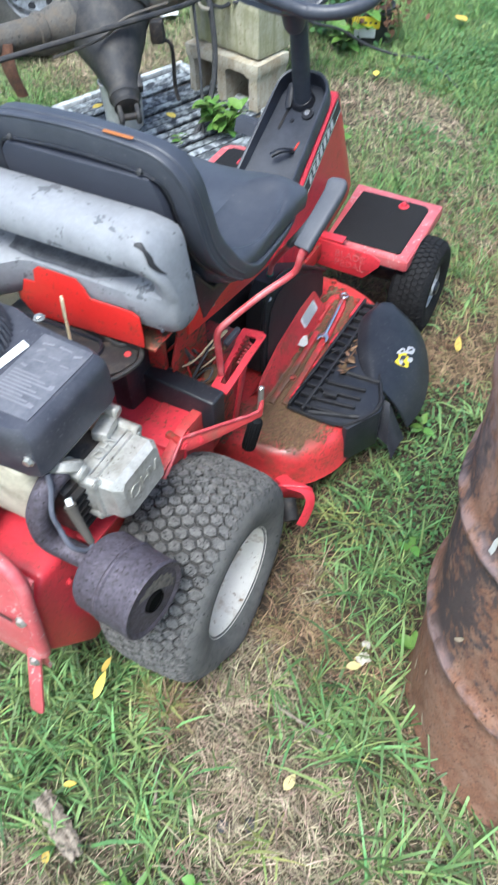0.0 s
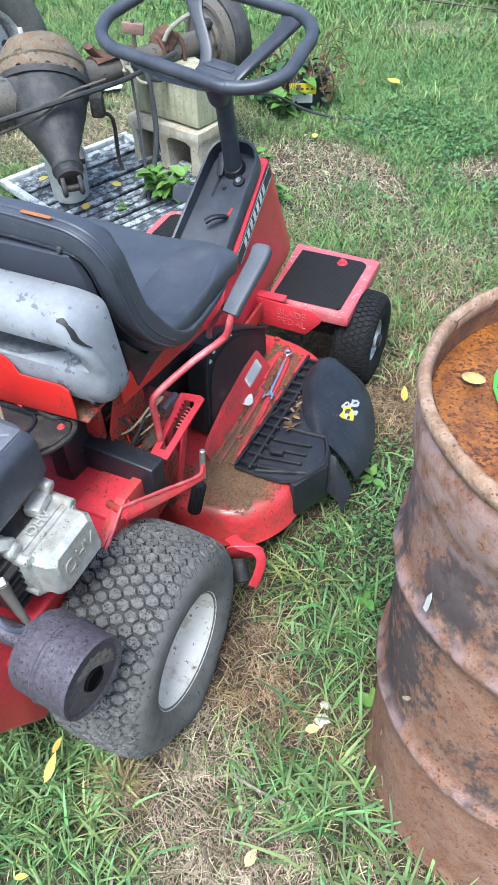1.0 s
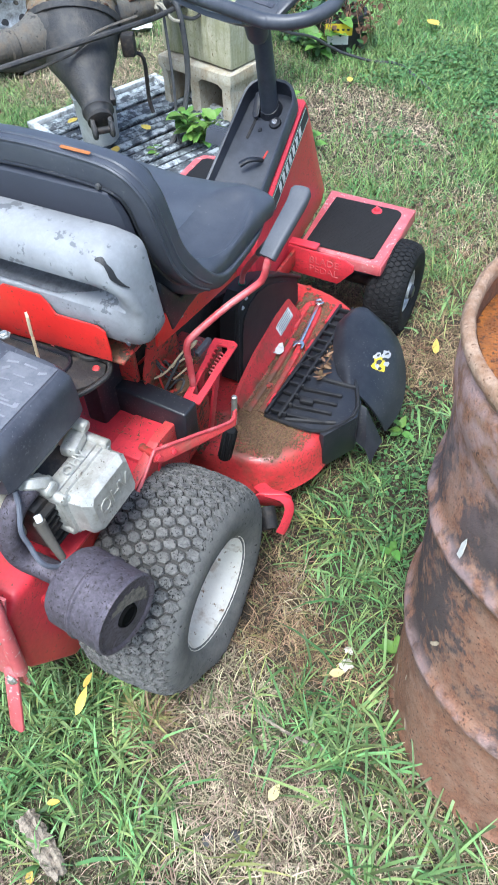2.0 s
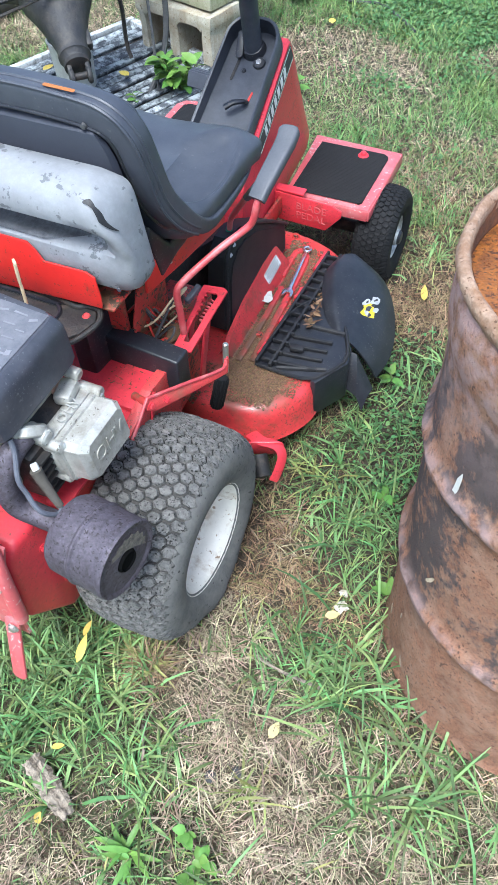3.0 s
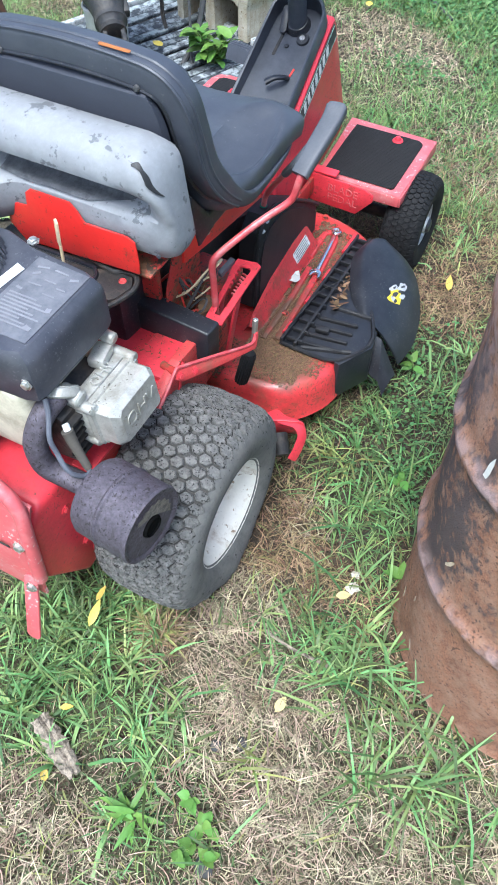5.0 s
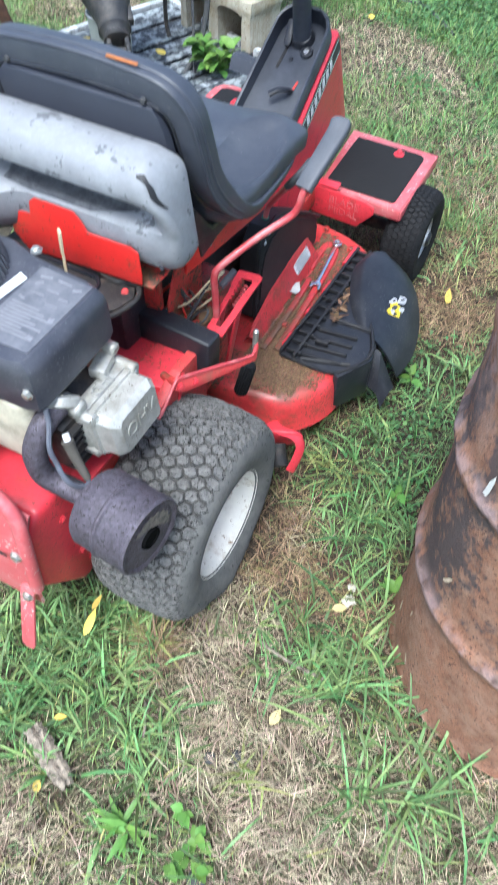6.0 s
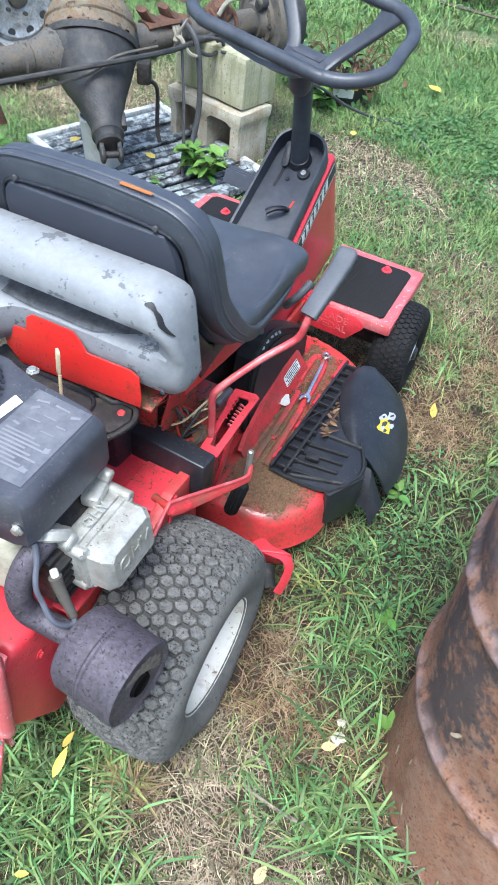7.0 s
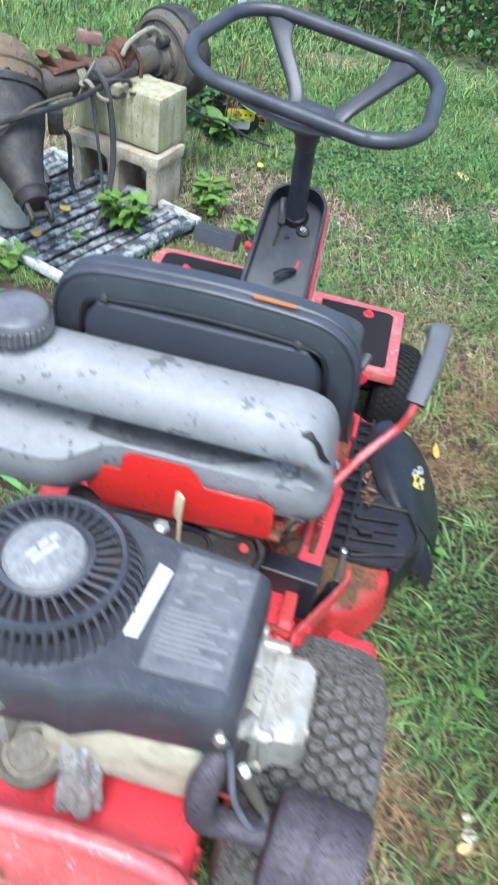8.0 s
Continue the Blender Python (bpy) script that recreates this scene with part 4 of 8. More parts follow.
# raised red disc drawn in place of a recessed hole
part("bracket_hole", lathe([(0, 0.0005), (0.0055, 0.0005), (0.0065, 0.0025), (0.0085, 0.0)], 20, Matrix.Translation((0.110, 0.100, 0.6222)) @ Matrix.Diagonal((0.85, 0.85, 1, 1))), RED_GRIMY, engine, "dirty red disc drawn as the hole in the bracket")
slot = [(x - 0.035, y + 0.075, 0.624) for x, y in rounded(0.20, 0.06, 0.025, 4)]
part("bracket_slot_rim", tube(slot + [slot[0]], 0.004, 6, 2, closed=True), BLACK, engine)

# ---- fuel tank behind the seat ----
SEC = [(0.200, 0.672), (0.200, 0.845), (0.182, 0.862), (0.152, 0.867), (0.122, 0.860), (0.104, 0.843), (0.097, 0.822), (0.100, 0.808), (0.116, 0.799), (0.146, 0.795),
       (0.160, 0.788), (0.164, 0.776), (0.162, 0.764), (0.150, 0.754), (0.128, 0.750), (0.119, 0.742), (0.117, 0.728), (0.119, 0.700), (0.128, 0.676), (0.150, 0.664), (0.180, 0.664)]
bm, rings = bmesh.new(), []
ce = Vector((0.160, 0.765))
for x, k in ((-0.335, 0.55), (-0.332, 0.72), (-0.322, 0.86), (-0.30, 0.96), (-0.27, 1.0), (-0.21, 1.0), (-0.165, 1.0), (-0.14, 1.0), (-0.12, 1.0), (-0.10, 1.0), (-0.08, 1.0), (0.04, 1.0), (0.10, 1.0), (0.115, 1.0), (0.130, 1.0), (0.145, 1.0), (0.157, 1.0), (0.168, 0.99), (0.183, 0.97), (0.194, 0.935), (0.201, 0.87), (0.206, 0.76), (0.208, 0.58)):
    ring = []
    for p in SEC:
        p = Vector(p)
        if 0.745 < p.y < 0.805 and p.x < 0.19:
            u = min(1.0, max(0.0, (x - 0.118) / 0.082))
            p.x += (float(np.interp(p.y, (0.742, 0.805), (0.1185, 0.1005))) - p.x) * u * u * (3 - 2 * u)
        if p.y < 0.760 and p.x < 0.18:
            u = min(1.0, max(0.0, (-0.085 - x) / 0.07))
            p.x -= 0.055 * u * u * (3 - 2 * u) * (1 if p.y < 0.745 else 0.5)
        q = ce + (p - ce) * k
        f = min(1.0, max(0.0, (q.y - 0.758) / 0.05)) * (1 - 0.72 * min(1.0, max(0.0, (q.x - 0.135) / 0.05)))
        rise = max(0.0, (x - 0.115) / 0.093)
        ring.append(bm.verts.new((x - 0.012 * f * max(0.0, (x - 0.06) / 0.14) - 0.030 * rise * max(0.0, (q.y - 0.782) / 0.085) ** 1.3, *q)))
    rings.append(ring)
skin(bm, rings)
tank_tree = BVHTree.FromBMesh(bm)


def drape(tree, pts, d, lift=0.001):
    """Lay points on a surface along the direction d."""
    d, out = Vector(d).normalized(), []
    for p in pts:
        hit, nrm, i, s = tree.ray_cast(Vector(p) - d * 0.3, d)
        out.append(hit - d * lift if hit else Vector(p))
    return out


tank = part("fuel_tank", bm, TANK, mower, "weathered grey-white plastic fuel tank", 40)
# the notch is only drawn, as a black strip draped over the tank end
tl = smooth_line([(x + 0.016, y, z) for x, y, z in ((0.152, 0.095, 0.868), (0.160, 0.096, 0.866), (0.168, 0.096, 0.857), (0.172, 0.098, 0.846), (0.174, 0.100, 0.834), (0.182, 0.106, 0.821), (0.190, 0.114, 0.812))], 5)
wd = np.interp(np.linspace(0, 1, len(tl)), (0, 0.1, 0.3, 0.45, 0.62, 0.85, 1.0), (0.003, 0.009, 0.0045, 0.007, 0.008, 0.004, 0.001))
dr, sd = Vector((-0.50, 0.62, -0.60)), Vector((0.75, 0.05, 0.66))
strips = [drape(tank_tree, [p + sd * float(w * s) for p, w in zip(tl, wd)], dr, 0.0035) for s in (-1, -0.5, 0, 0.5, 1)]
part("tank_notch", grid(list(zip(*strips))), NOTCH, tank, "black strip laid on the tank end to draw its notch")
# dark sheet along the recess: overhang shade and some stain, put in as colour
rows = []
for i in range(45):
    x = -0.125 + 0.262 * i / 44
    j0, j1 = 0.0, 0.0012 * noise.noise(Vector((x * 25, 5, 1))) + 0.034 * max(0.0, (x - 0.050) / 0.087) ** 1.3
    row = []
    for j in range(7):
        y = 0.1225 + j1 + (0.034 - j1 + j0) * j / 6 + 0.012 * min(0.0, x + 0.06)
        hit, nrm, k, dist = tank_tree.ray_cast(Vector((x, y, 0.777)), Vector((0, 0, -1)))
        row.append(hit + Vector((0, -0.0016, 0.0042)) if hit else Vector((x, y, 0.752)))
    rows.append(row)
part("tank_grime", grid(rows), TANK_SHADE_STAIN, tank, "dark strip of painted shade and stain in the recess of the tank")
part("tank_stud", lathe([(0, 0.002), (0.004, 0.0015), (0.0045, 0)], 12, axis_to((0.178, 0.1175, 0.688), (0, -1, -0.1))), SHROUD, tank)
bm, rings = bmesh.new(), []
for z, r, rib in ((-0.02, 0.030, 0), (0.0, 0.030, 0), (0.0, 0.043, 0), (0.003, 0.041, 0.0045), (0.019, 0.041, 0.0045), (0.020, 0.042, 0), (0.027, 0.041, 0), (0.031, 0.037, 0), (0.033, 0.026, 0), (0.0335, 0.010, 0)):
    rings.append([bm.verts.new((-0.225 + (r + rib * (j % 2)) * math.cos(math.pi * j / 36), 0.150 + (r + rib * (j % 2)) * math.sin(math.pi * j / 36), 0.872 + z)) for j in range(72)])
skin(bm, rings)
part("tank_cap", bm, LABEL_GREY, tank, "black ribbed filler cap")
TAB = [(-0.125, 0.655), (-0.125, 0.700), (-0.076, 0.705), (-0.072, 0.732), (-0.060, 0.742), (0.018, 0.742), (0.032, 0.728), (0.042, 0.710), (0.124, 0.712), (0.139, 0.704), (0.142, 0.662), (0.140, 0.640), (-0.10, 0.625)]
part("tank_bracket", prism(TAB, 0.004, along_y(0.114), 0.0015), ORANGE_RED, mower, "bright red bent steel tank bracket")
part("bracket_foot", box((0.02, 0.150, 0.630), (0.27, 0.06, 0.006), bev=0.002), RED_DIRTY, mower)

# ---- seat ----
seat_path = [(0.635, 0.634), (0.630, 0.650), (0.610, 0.661), (0.560, 0.667), (0.48, 0.661), (0.40, 0.659), (0.345, 0.668), (0.305, 0.690), (0.285, 0.735), (0.270, 0.80), (0.255, 0.87), (0.243, 0.918), (0.238, 0.936)]
line = smooth_line([(0, y, z) for y, z in seat_path], 6)
bm, rings = bmesh.new(), []
n = len(line)
for i, p in enumerate(line):
    t = (line[min(i + 1, n - 1)] - line[max(i - 1, 0)]).normalized()
    nrm = Vector((0, t.z, -t.y))
    if nrm.z < 0 and i < n * 0.5:
        nrm = -nrm
    u = i / (n - 1)
    e = min(1.0, 0.35 + 5.0 * min(u, 1 - u))
    nose = min(1.0, u / 0.16) if u < 0.5 else min(1.0, (1 - u) / 0.10)
    back = min(1.0, max(0.0, (p.z - 0.67) / 0.07))
    w = (0.208 - 0.032 * back) * (0.72 + 0.28 * math.sin(math.pi / 2 * nose) if u < 0.5 else 0.86 + 0.14 * math.sin(math.pi / 2 * nose))
    th = (0.031 - 0.005 * back) * e + 0.004
    ring = []
    for j in range(64):
        a = 2 * math.pi * j / 64
        cx, sx = math.cos(a), math.sin(a)
        x = w * math.copysign(abs(cx) ** 0.5, cx)
        v = th * math.copysign(abs(sx) ** 0.5, sx)
        if sx > 0:
            if back < 0.5:
                pad = math.hypot((abs(x) - 0.148) / 0.050, (p.y - 0.465) / 0.120)
                v += (0.006 * math.exp(-((pad - 1.10) / 0.16) ** 2) - 0.015 / (1 + math.exp((pad - 1) / 0.075))) * (1 - 2 * back)
                v -= 0.010 * max(0.0, 1 - (x / 0.12) ** 2) * e
            else:
                v -= 0.014 * e / (1 + math.exp((abs(x) / 0.125 - 1) / 0.06))
        ring.append(bm.verts.new(p + Vector((x, 0, 0)) + Vector((0, nrm.y, nrm.z)) * v))
    rings.append(ring)
skin(bm, rings)
seat = part("seat", bm, VINYL, mower, "black vinyl bucket seat with scuffed edges", 50)
rows = []
for y, z, w in ((0.252, 0.640, 0.150), (0.234, 0.70, 0.158), (0.217, 0.755, 0.162), (0.201, 0.82, 0.162), (0.190, 0.875, 0.158), (0.1865, 0.896, 0.152), (0.188, 0.908, 0.142), (0.200, 0.914, 0.136)):
    rows.append([(x * w, y + (0.014 if abs(x) > 0.99 else 0.002 if abs(x) > 0.95 else 0.0), z - 0.010 * (abs(x) > 0.99)) for x in (-1.0, -0.96, -0.92, -0.5, 0, 0.5, 0.92, 0.96, 1.0)])
part("back_panel", grid(rows, 0.006), PANEL, seat, "dark blue-black plastic seat back panel")
part("seat_base", prism([(0.26, 0.60), (0.235, 0.70), (0.245, 0.72), (0.30, 0.650), (0.60, 0.640), (0.60, 0.622), (0.32, 0.612)], 0.34, along_x(-0.17), 0.006), BLACK, seat)
for x in (-0.125, 0.122):
    part("back_button", lathe([(0, 0.005), (0.004, 0.004), (0.0055, 0.0)], 16, axis_to((x, 0.1905, 0.918), (0, -1, 0.1))), CABLE, seat)
part("seat_label", prism(rounded(0.054, 0.006, 0.0025, 3), 0.0008, basis((0.084, 0.201, 0.9625), (1, 0.0, -0.02), (0, 0.8, 0.15))), ORANGE, seat, "small orange warning label")
half = [((0.150, 0.632, 0.638), 0.005), ((0.186, 0.603, 0.640), 0.006), ((0.203, 0.53, 0.641), 0.007), ((0.206, 0.43, 0.640), 0.009), ((0.206, 0.375, 0.650), 0.013), ((0.203, 0.328, 0.680), 0.019), ((0.194, 0.284, 0.726), 0.026),
        ((0.186, 0.252, 0.78), 0.027), ((0.182, 0.234, 0.845), 0.027), ((0.174, 0.224, 0.895), 0.027), ((0.152, 0.218, 0.923), 0.027), ((0.105, 0.216, 0.933), 0.027), ((0.0, 0.215, 0.938), 0.027)]
full = half + [((-p[0], p[1], p[2]), q) for p, q in half[-2::-1]]
rl = smooth_line([p for p, q in full], 6)
rr = 0.90 * np.interp(np.linspace(0, 1, len(rl)), np.linspace(0, 1, len(full)), [q for p, q in full])
bm, rings = bmesh.new(), []
for i, p in enumerate(rl):
    t = (rl[min(i + 1, len(rl) - 1)] - rl[max(i - 1, 0)]).normalized()
    inw = Vector((0, t.z, -t.y))
    inw = (inw if inw.y + inw.z > 0 else -inw) + Vector((0, 1, 0)) * abs(t.x)
    inw = (inw - t * inw.dot(t)).normalized()
    s = t.cross(inw)
    rings.append([bm.verts.new(p + float(rr[i]) * (math.copysign(abs(math.cos(k)) ** 0.42, math.cos(k)) * s + math.copysign(abs(math.sin(k)) ** 0.42, math.sin(k)) * inw)) for k in (2 * math.pi * j / 24 for j in range(24))])
skin(bm, rings)
part("seat_rim", bm, VINYL, seat, "thick padded black vinyl rim, scuffed at the corners", 60)
seam = []
for i, p in enumerate(rl):
    if rr[i] > 0.017:
        t = (rl[i + 1] - rl[i - 1]).normalized()
        inw = Vector((0, t.z, -t.y))
        inw = (inw if inw.y + inw.z > 0 else -inw) + Vector((0, 1, 0)) * abs(t.x)
        inw = (inw - t * inw.dot(t)).normalized()
        s = t.cross(inw)
        s = s if s.dot(Vector((0, 0.25, 0.70)) - p) > 0 else -s
        seam.append(p - inw * float(rr[i]) * 0.985 + s * float(rr[i]) * 0.62)
part("rim_seam", tube(seam, 0.0032, 6, 1), BLACK, seat)
for out, back in ((0.90, 0.90), (0.98, 0.25)):
    piping = []
    for i, p in enumerate(rl):
        if rr[i] > 0.017:
            t = (rl[i + 1] - rl[i - 1]).normalized()
            inw = Vector((0, t.z, -t.y))
            inw = (inw if inw.y + inw.z > 0 else -inw) + Vector((0, 1, 0)) * abs(t.x)
            inw = (inw - t * inw.dot(t)).normalized()
            s = t.cross(inw)
            s = s if s.dot(Vector((0, 0.25, 0.70)) - p) < 0 else -s
            piping.append(p - inw * float(rr[i]) * back + s * float(rr[i]) * out)
    part("rim_piping", tube(piping, 0.0030, 6, 1), VINYL, seat, "raised welt along the seat rim")

# ---- under the seat ----
part("seat_support", prism([(0.215, 0.655), (0.30, 0.640), (0.52, 0.580), (0.52, 0.545), (0.31, 0.580), (0.21, 0.600)], 0.006, along_x(0.160), 0.002), ORANGE_RED, mower, "bright red seat support side")
bm = bmesh.new()
for i in range(3):
    prism([(0.268 + 0.012 * i, 0.612 - 0.003 * i), (0.276 + 0.012 * i, 0.610 - 0.003 * i), (0.276 + 0.012 * i, 0.632 - 0.003 * i), (0.268 + 0.012 * i, 0.634 - 0.003 * i)], 0.0012, along_x(0.1662), bm=bm)
part("support_decal", bm, GREEN_LINE, mower)
# dark block added to fill the open space under the seat
part("underseat_block", prism([(0.24, 0.26), (0.24, 0.50), (0.45, 0.48), (0.60, 0.40), (0.80, 0.33), (0.92, 0.31), (0.92, 0.26)], 0.19, along_x(-0.13), 0.01), DARK, mower, "dark block filling the space below the seat")
BC0 = [(0.530, 0.22), (0.540, 0.37), (0.552, 0.420), (0.585, 0.448), (0.635, 0.448), (0.70, 0.418), (0.80, 0.356), (0.895, 0.285), (0.895, 0.22)]
BC1 = [(0.545, 0.22), (0.555, 0.35), (0.568, 0.390), (0.598, 0.412), (0.642, 0.413), (0.705, 0.394), (0.80, 0.338), (0.875, 0.275), (0.875, 0.22)]
bm = bmesh.new()
skin(bm, [[bm.verts.new((x, *p)) for p in loop] for x, loop in ((0.100, BC0), (0.138, BC0), (0.146, [((a + c) / 2, (b + d) / 2) for (a, b), (c, d) in zip(BC0, BC1)]), (0.148, BC1), (0.152, BC1))])
belt = part("belt_cover", bm, BELT_BLACK, mower, "black plastic rounded belt cover", 30)
part("cover_rim", tube([(0.1475, *p) for p in BC0[:-1]], 0.0042, 8, 4), BELT_BLACK, belt, "rounded edge of the belt cover")
for i, (y, z) in enumerate(((0.572, 0.418), (0.592, 0.432), (0.613, 0.4365), (0.637, 0.4355), (0.660, 0.427), (0.682, 0.417))):
    part("cover_print", prism(rounded(0.010, 0.012, 0.002, 1), 0.001, basis((0.1440, y, z), (0.25, 0.85, 0.25 - 0.14 * i), (-0.7, 0, 0.7))), OLD_WHITE, belt)
# black guard beside the engine
bm = box((0.130, 0.192, 0.442), (0.206, 0.042, 0.104), (0, 1.5, -3), 0.005, 3)
prism([(0.028, 0.13), (0.070, 0.13), (0.078, 0.213), (0.028, 0.216)], 0.155, pose(0, 0, 0.425), 0.006, bm=bm)
part("belt_guard", bm, BLACK, mower, "black plastic box guard")
# well with wires and dry leaves
part("support_plate", prism([(0.205, 0.43), (0.205, 0.515), (0.235, 0.575), (0.330, 0.612), (0.330, 0.43)], 0.005, along_x(0.120), 0.0015), RED_DIRTY, mower, "red upright support plate")
part("frame_well", prism([(0.20, 0.42), (0.22, 0.445), (0.42, 0.445), (0.42, 0.42)], 0.10, along_x(0.075), 0.003), RED_DIRTY, mower)
part("wire_loop", tube([(0.110, 0.250, 0.465), (0.150, 0.262, 0.500), (0.185, 0.275, 0.545), (0.196, 0.290, 0.560), (0.198, 0.275, 0.570), (0.180, 0.262, 0.550), (0.145, 0.240, 0.500), (0.100, 0.232, 0.470)], 0.0022, 6, 6), WIRE_CREAM, mower, "cream wire loop")
part("wire_loop", tube([(0.140, 0.270, 0.470), (0.165, 0.262, 0.515), (0.186, 0.258, 0.540), (0.196, 0.268, 0.532), (0.178, 0.272, 0.500), (0.150, 0.255, 0.470)], 0.002, 6, 6), WIRE_CREAM, mower)
part("wire_loop", tube([(0.150, 0.238, 0.462), (0.172, 0.246, 0.488), (0.190, 0.240, 0.500), (0.186, 0.226, 0.482), (0.160, 0.222, 0.462)], 0.0024, 6, 6), CABLE, mower)
part("red_wire", tube([(0.085, 0.245, 0.50), (0.110, 0.255, 0.525), (0.125, 0.275, 0.50), (0.140, 0.300, 0.47)], 0.003, 6, 6), WIRE_RED, mower)
part("dark_wire", tube([(0.150, 0.230, 0.47), (0.172, 0.262, 0.53), (0.182, 0.290, 0.56), (0.170, 0.31, 0.50)], 0.003, 6, 6), CABLE, mower)

for i in range(6):
    q = random.Random(820 + i)
    p0 = Vector((q.uniform(0.085, 0.13), q.uniform(0.212, 0.26), q.uniform(0.47, 0.53)))
    p1 = p0 + Vector((q.uniform(0.02, 0.05), q.uniform(-0.02, 0.03), q.uniform(-0.02, 0.03)))
    part("dark_wire", tube([p0, (p0 + p1) / 2 + Vector((0, 0, 0.02)), p1, p1 + Vector((0.012, 0.02, -0.03))], 0.0022, 6, 5), (CABLE, WIRE_RED, BOOT)[i % 3], mower)

# ---- height lever, quadrant, lift arm ----
lever = part("lift_lever", tube([(0.196, 0.262, 0.44), (0.196, 0.258, 0.53), (0.196, 0.256, 0.575), (0.206, 0.268, 0.597), (0.248, 0.328, 0.634), (0.287, 0.370, 0.663), (0.299, 0.377, 0.681), (0.306, 0.380, 0.712), (0.310, 0.398, 0.738)], 0.0068, 12, 6), RED_ROD, mower, "bent faded red steel lever")
bm = bmesh.new()
rings = []
gl = smooth_line([(0.306, 0.379, 0.722), (0.311, 0.404, 0.741), (0.316, 0.440, 0.761), (0.3195, 0.475, 0.778), (0.319, 0.492, 0.787), (0.3185, 0.498, 0.789)], 4)
for i, p in enumerate(gl):
    t = (gl[min(i + 1, len(gl) - 1)] - gl[max(i - 1, 0)]).normalized()
    s = t.cross(Vector((0, 0, 1))).normalized()
    up = s.cross(t)
    u = i / (len(gl) - 1)
    w = 0.0158 + 0.0035 * u if u < 0.9 else 0.0160 if u < 0.98 else 0.010
    rings.append([bm.verts.new(p + s * w * math.copysign(abs(math.cos(a)) ** 0.45, math.cos(a)) + up * (0.009 + 0.003 * u) * math.copysign(abs(math.sin(a)) ** 0.45, math.sin(a))) for a in (2 * math.pi * j / 20 for j in range(20))])
skin(bm, rings)
part("grip", bm, GREY_GRIP, lever, "worn dark grey rubber grip")
part("release_rod", tube([(0.115, 0.625, 0.415), (0.124, 0.616, 0.452), (0.136, 0.608, 0.491), (0.186, 0.582, 0.568), (0.215, 0.577, 0.608)], 0.0066, 10, 6), RED_ROD, lever, "second faded red rod")
part("release_grip", tube([(0.190, 0.580, 0.573), (0.215, 0.578, 0.609), (0.226, 0.604, 0.628)], 0.0115, 12, 4, flat=0.75), GREY_GRIP, lever)
part("rod_tape", rod((0.1215, 0.6185, 0.442), (0.1240, 0.6160, 0.453), 0.0085, 12), GREEN_TAPE, lever, "green tape ring")
QM = basis((0.210, 0.300, 0.479), (1, 0, 0), (0, 0.96, 0.27))
QO = [(-0.020, -0.078), (0.018, -0.076), (0.022, -0.03), (0.025, 0.02), (0.030, 0.074), (0.020, 0.079), (-0.022, 0.074), (-0.024, 0.060), (-0.019, 0.02), (-0.019, -0.03)]
QI = [(-0.006, -0.058), (0.005, -0.058), (0.008, -0.03), (0.011, 0.02), (0.016, 0.056), (0.012, 0.062), (-0.008, 0.060), (-0.010, 0.054), (-0.009, 0.02), (-0.008, -0.03)]
bm = bmesh.new()
skin(bm, [[bm.verts.new(QM @ Vector((*p, z))) for p in loop] for loop, z in ((QO, 0), (QO, 0.005), (QI, 0.005), (QI, 0))], closed=True, caps=False)
for i in range(5):
    prism([(-0.0105, 0.006 + 0.011 * i), (-0.004, 0.008 + 0.011 * i), (-0.0105, 0.013 + 0.011 * i)], 0.005, QM, bm=bm)
quad = part("lever_quadrant", bm, RED, mower, "slotted red lever quadrant with notches")
part("quadrant_plate", prism([(0.150, 0.240), (0.192, 0.226), (0.192, 0.385), (0.172, 0.380)], 0.004, pose(0, 0, 0.425, 6, 0, 0), 0.001), RED_DIRTY, quad)
bm = tube([tuple(QM @ Vector((0.0065 + 0.006 * math.cos(a), -0.004 + 0.0013 * a, -0.004 + 0.006 * math.sin(a)))) for a in (0.7 * i for i in range(62))], 0.0018, 5, 2)
part("spring", bm, RED_ROD, quad)
part("latch_pad", box((0.180, 0.337, 0.503), (0.012, 0.046, 0.012), (12, 0, -10), 0.003), GREY_GRIP, quad)
for a, b, r in (((0.190, 0.30, 0.455), (0.215, 0.335, 0.28), 0.010), ((0.165, 0.30, 0.45), (0.165, 0.33, 0.24), 0.010)):
    part("lift_strut", box(((a[0] + b[0]) / 2, (a[1] + b[1]) / 2, (a[2] + b[2]) / 2), (0.006, 0.022, (Vector(b) - Vector(a)).length), (-8, 6, 0), 0.002), RED, mower)
AC, AE = Vector((0.209, 0.087, 0.465)), Vector((0.282, 0.256, 0.410))
AM = basis(AC, AE - AC, (-0.3, 0.25, 0.9))
bm = prism([(-0.002, 0), (0.184, 0), (0.193, 0.017), (0.201, 0.024), (0.204, 0.018), (0.196, -0.010), (0.100, -0.021), (0.012, -0.028), (-0.006, -0.020)], 0.004, AM, 0.0012)
arm = part("lift_arm", bm, RED_GRIMY, mower, "flat red lift arm with a turned-up end, speckled with dirt")
# edge bar in a lighter red than the arm plate
part("arm_flange", tube([AM @ Vector(p) for p in ((-0.060, -0.085, 0.002), (-0.030, -0.042, 0.003), (-0.004, -0.002, 0.004), (0.010, 0.002, 0.004), (0.100, 0.002, 0.004), (0.184, 0.002, 0.003), (0.196, 0.020, 0.002))], 0.0036, 8, 3), RED_ROD, arm, "lighter red edge of the lift arm")
part("arm_bolt", bolt(AM @ Vector((0.006, -0.016, 0.004)), AM.to_3x3() @ Vector((0, 0, 1)), 0.006, 0.005), RED, arm)
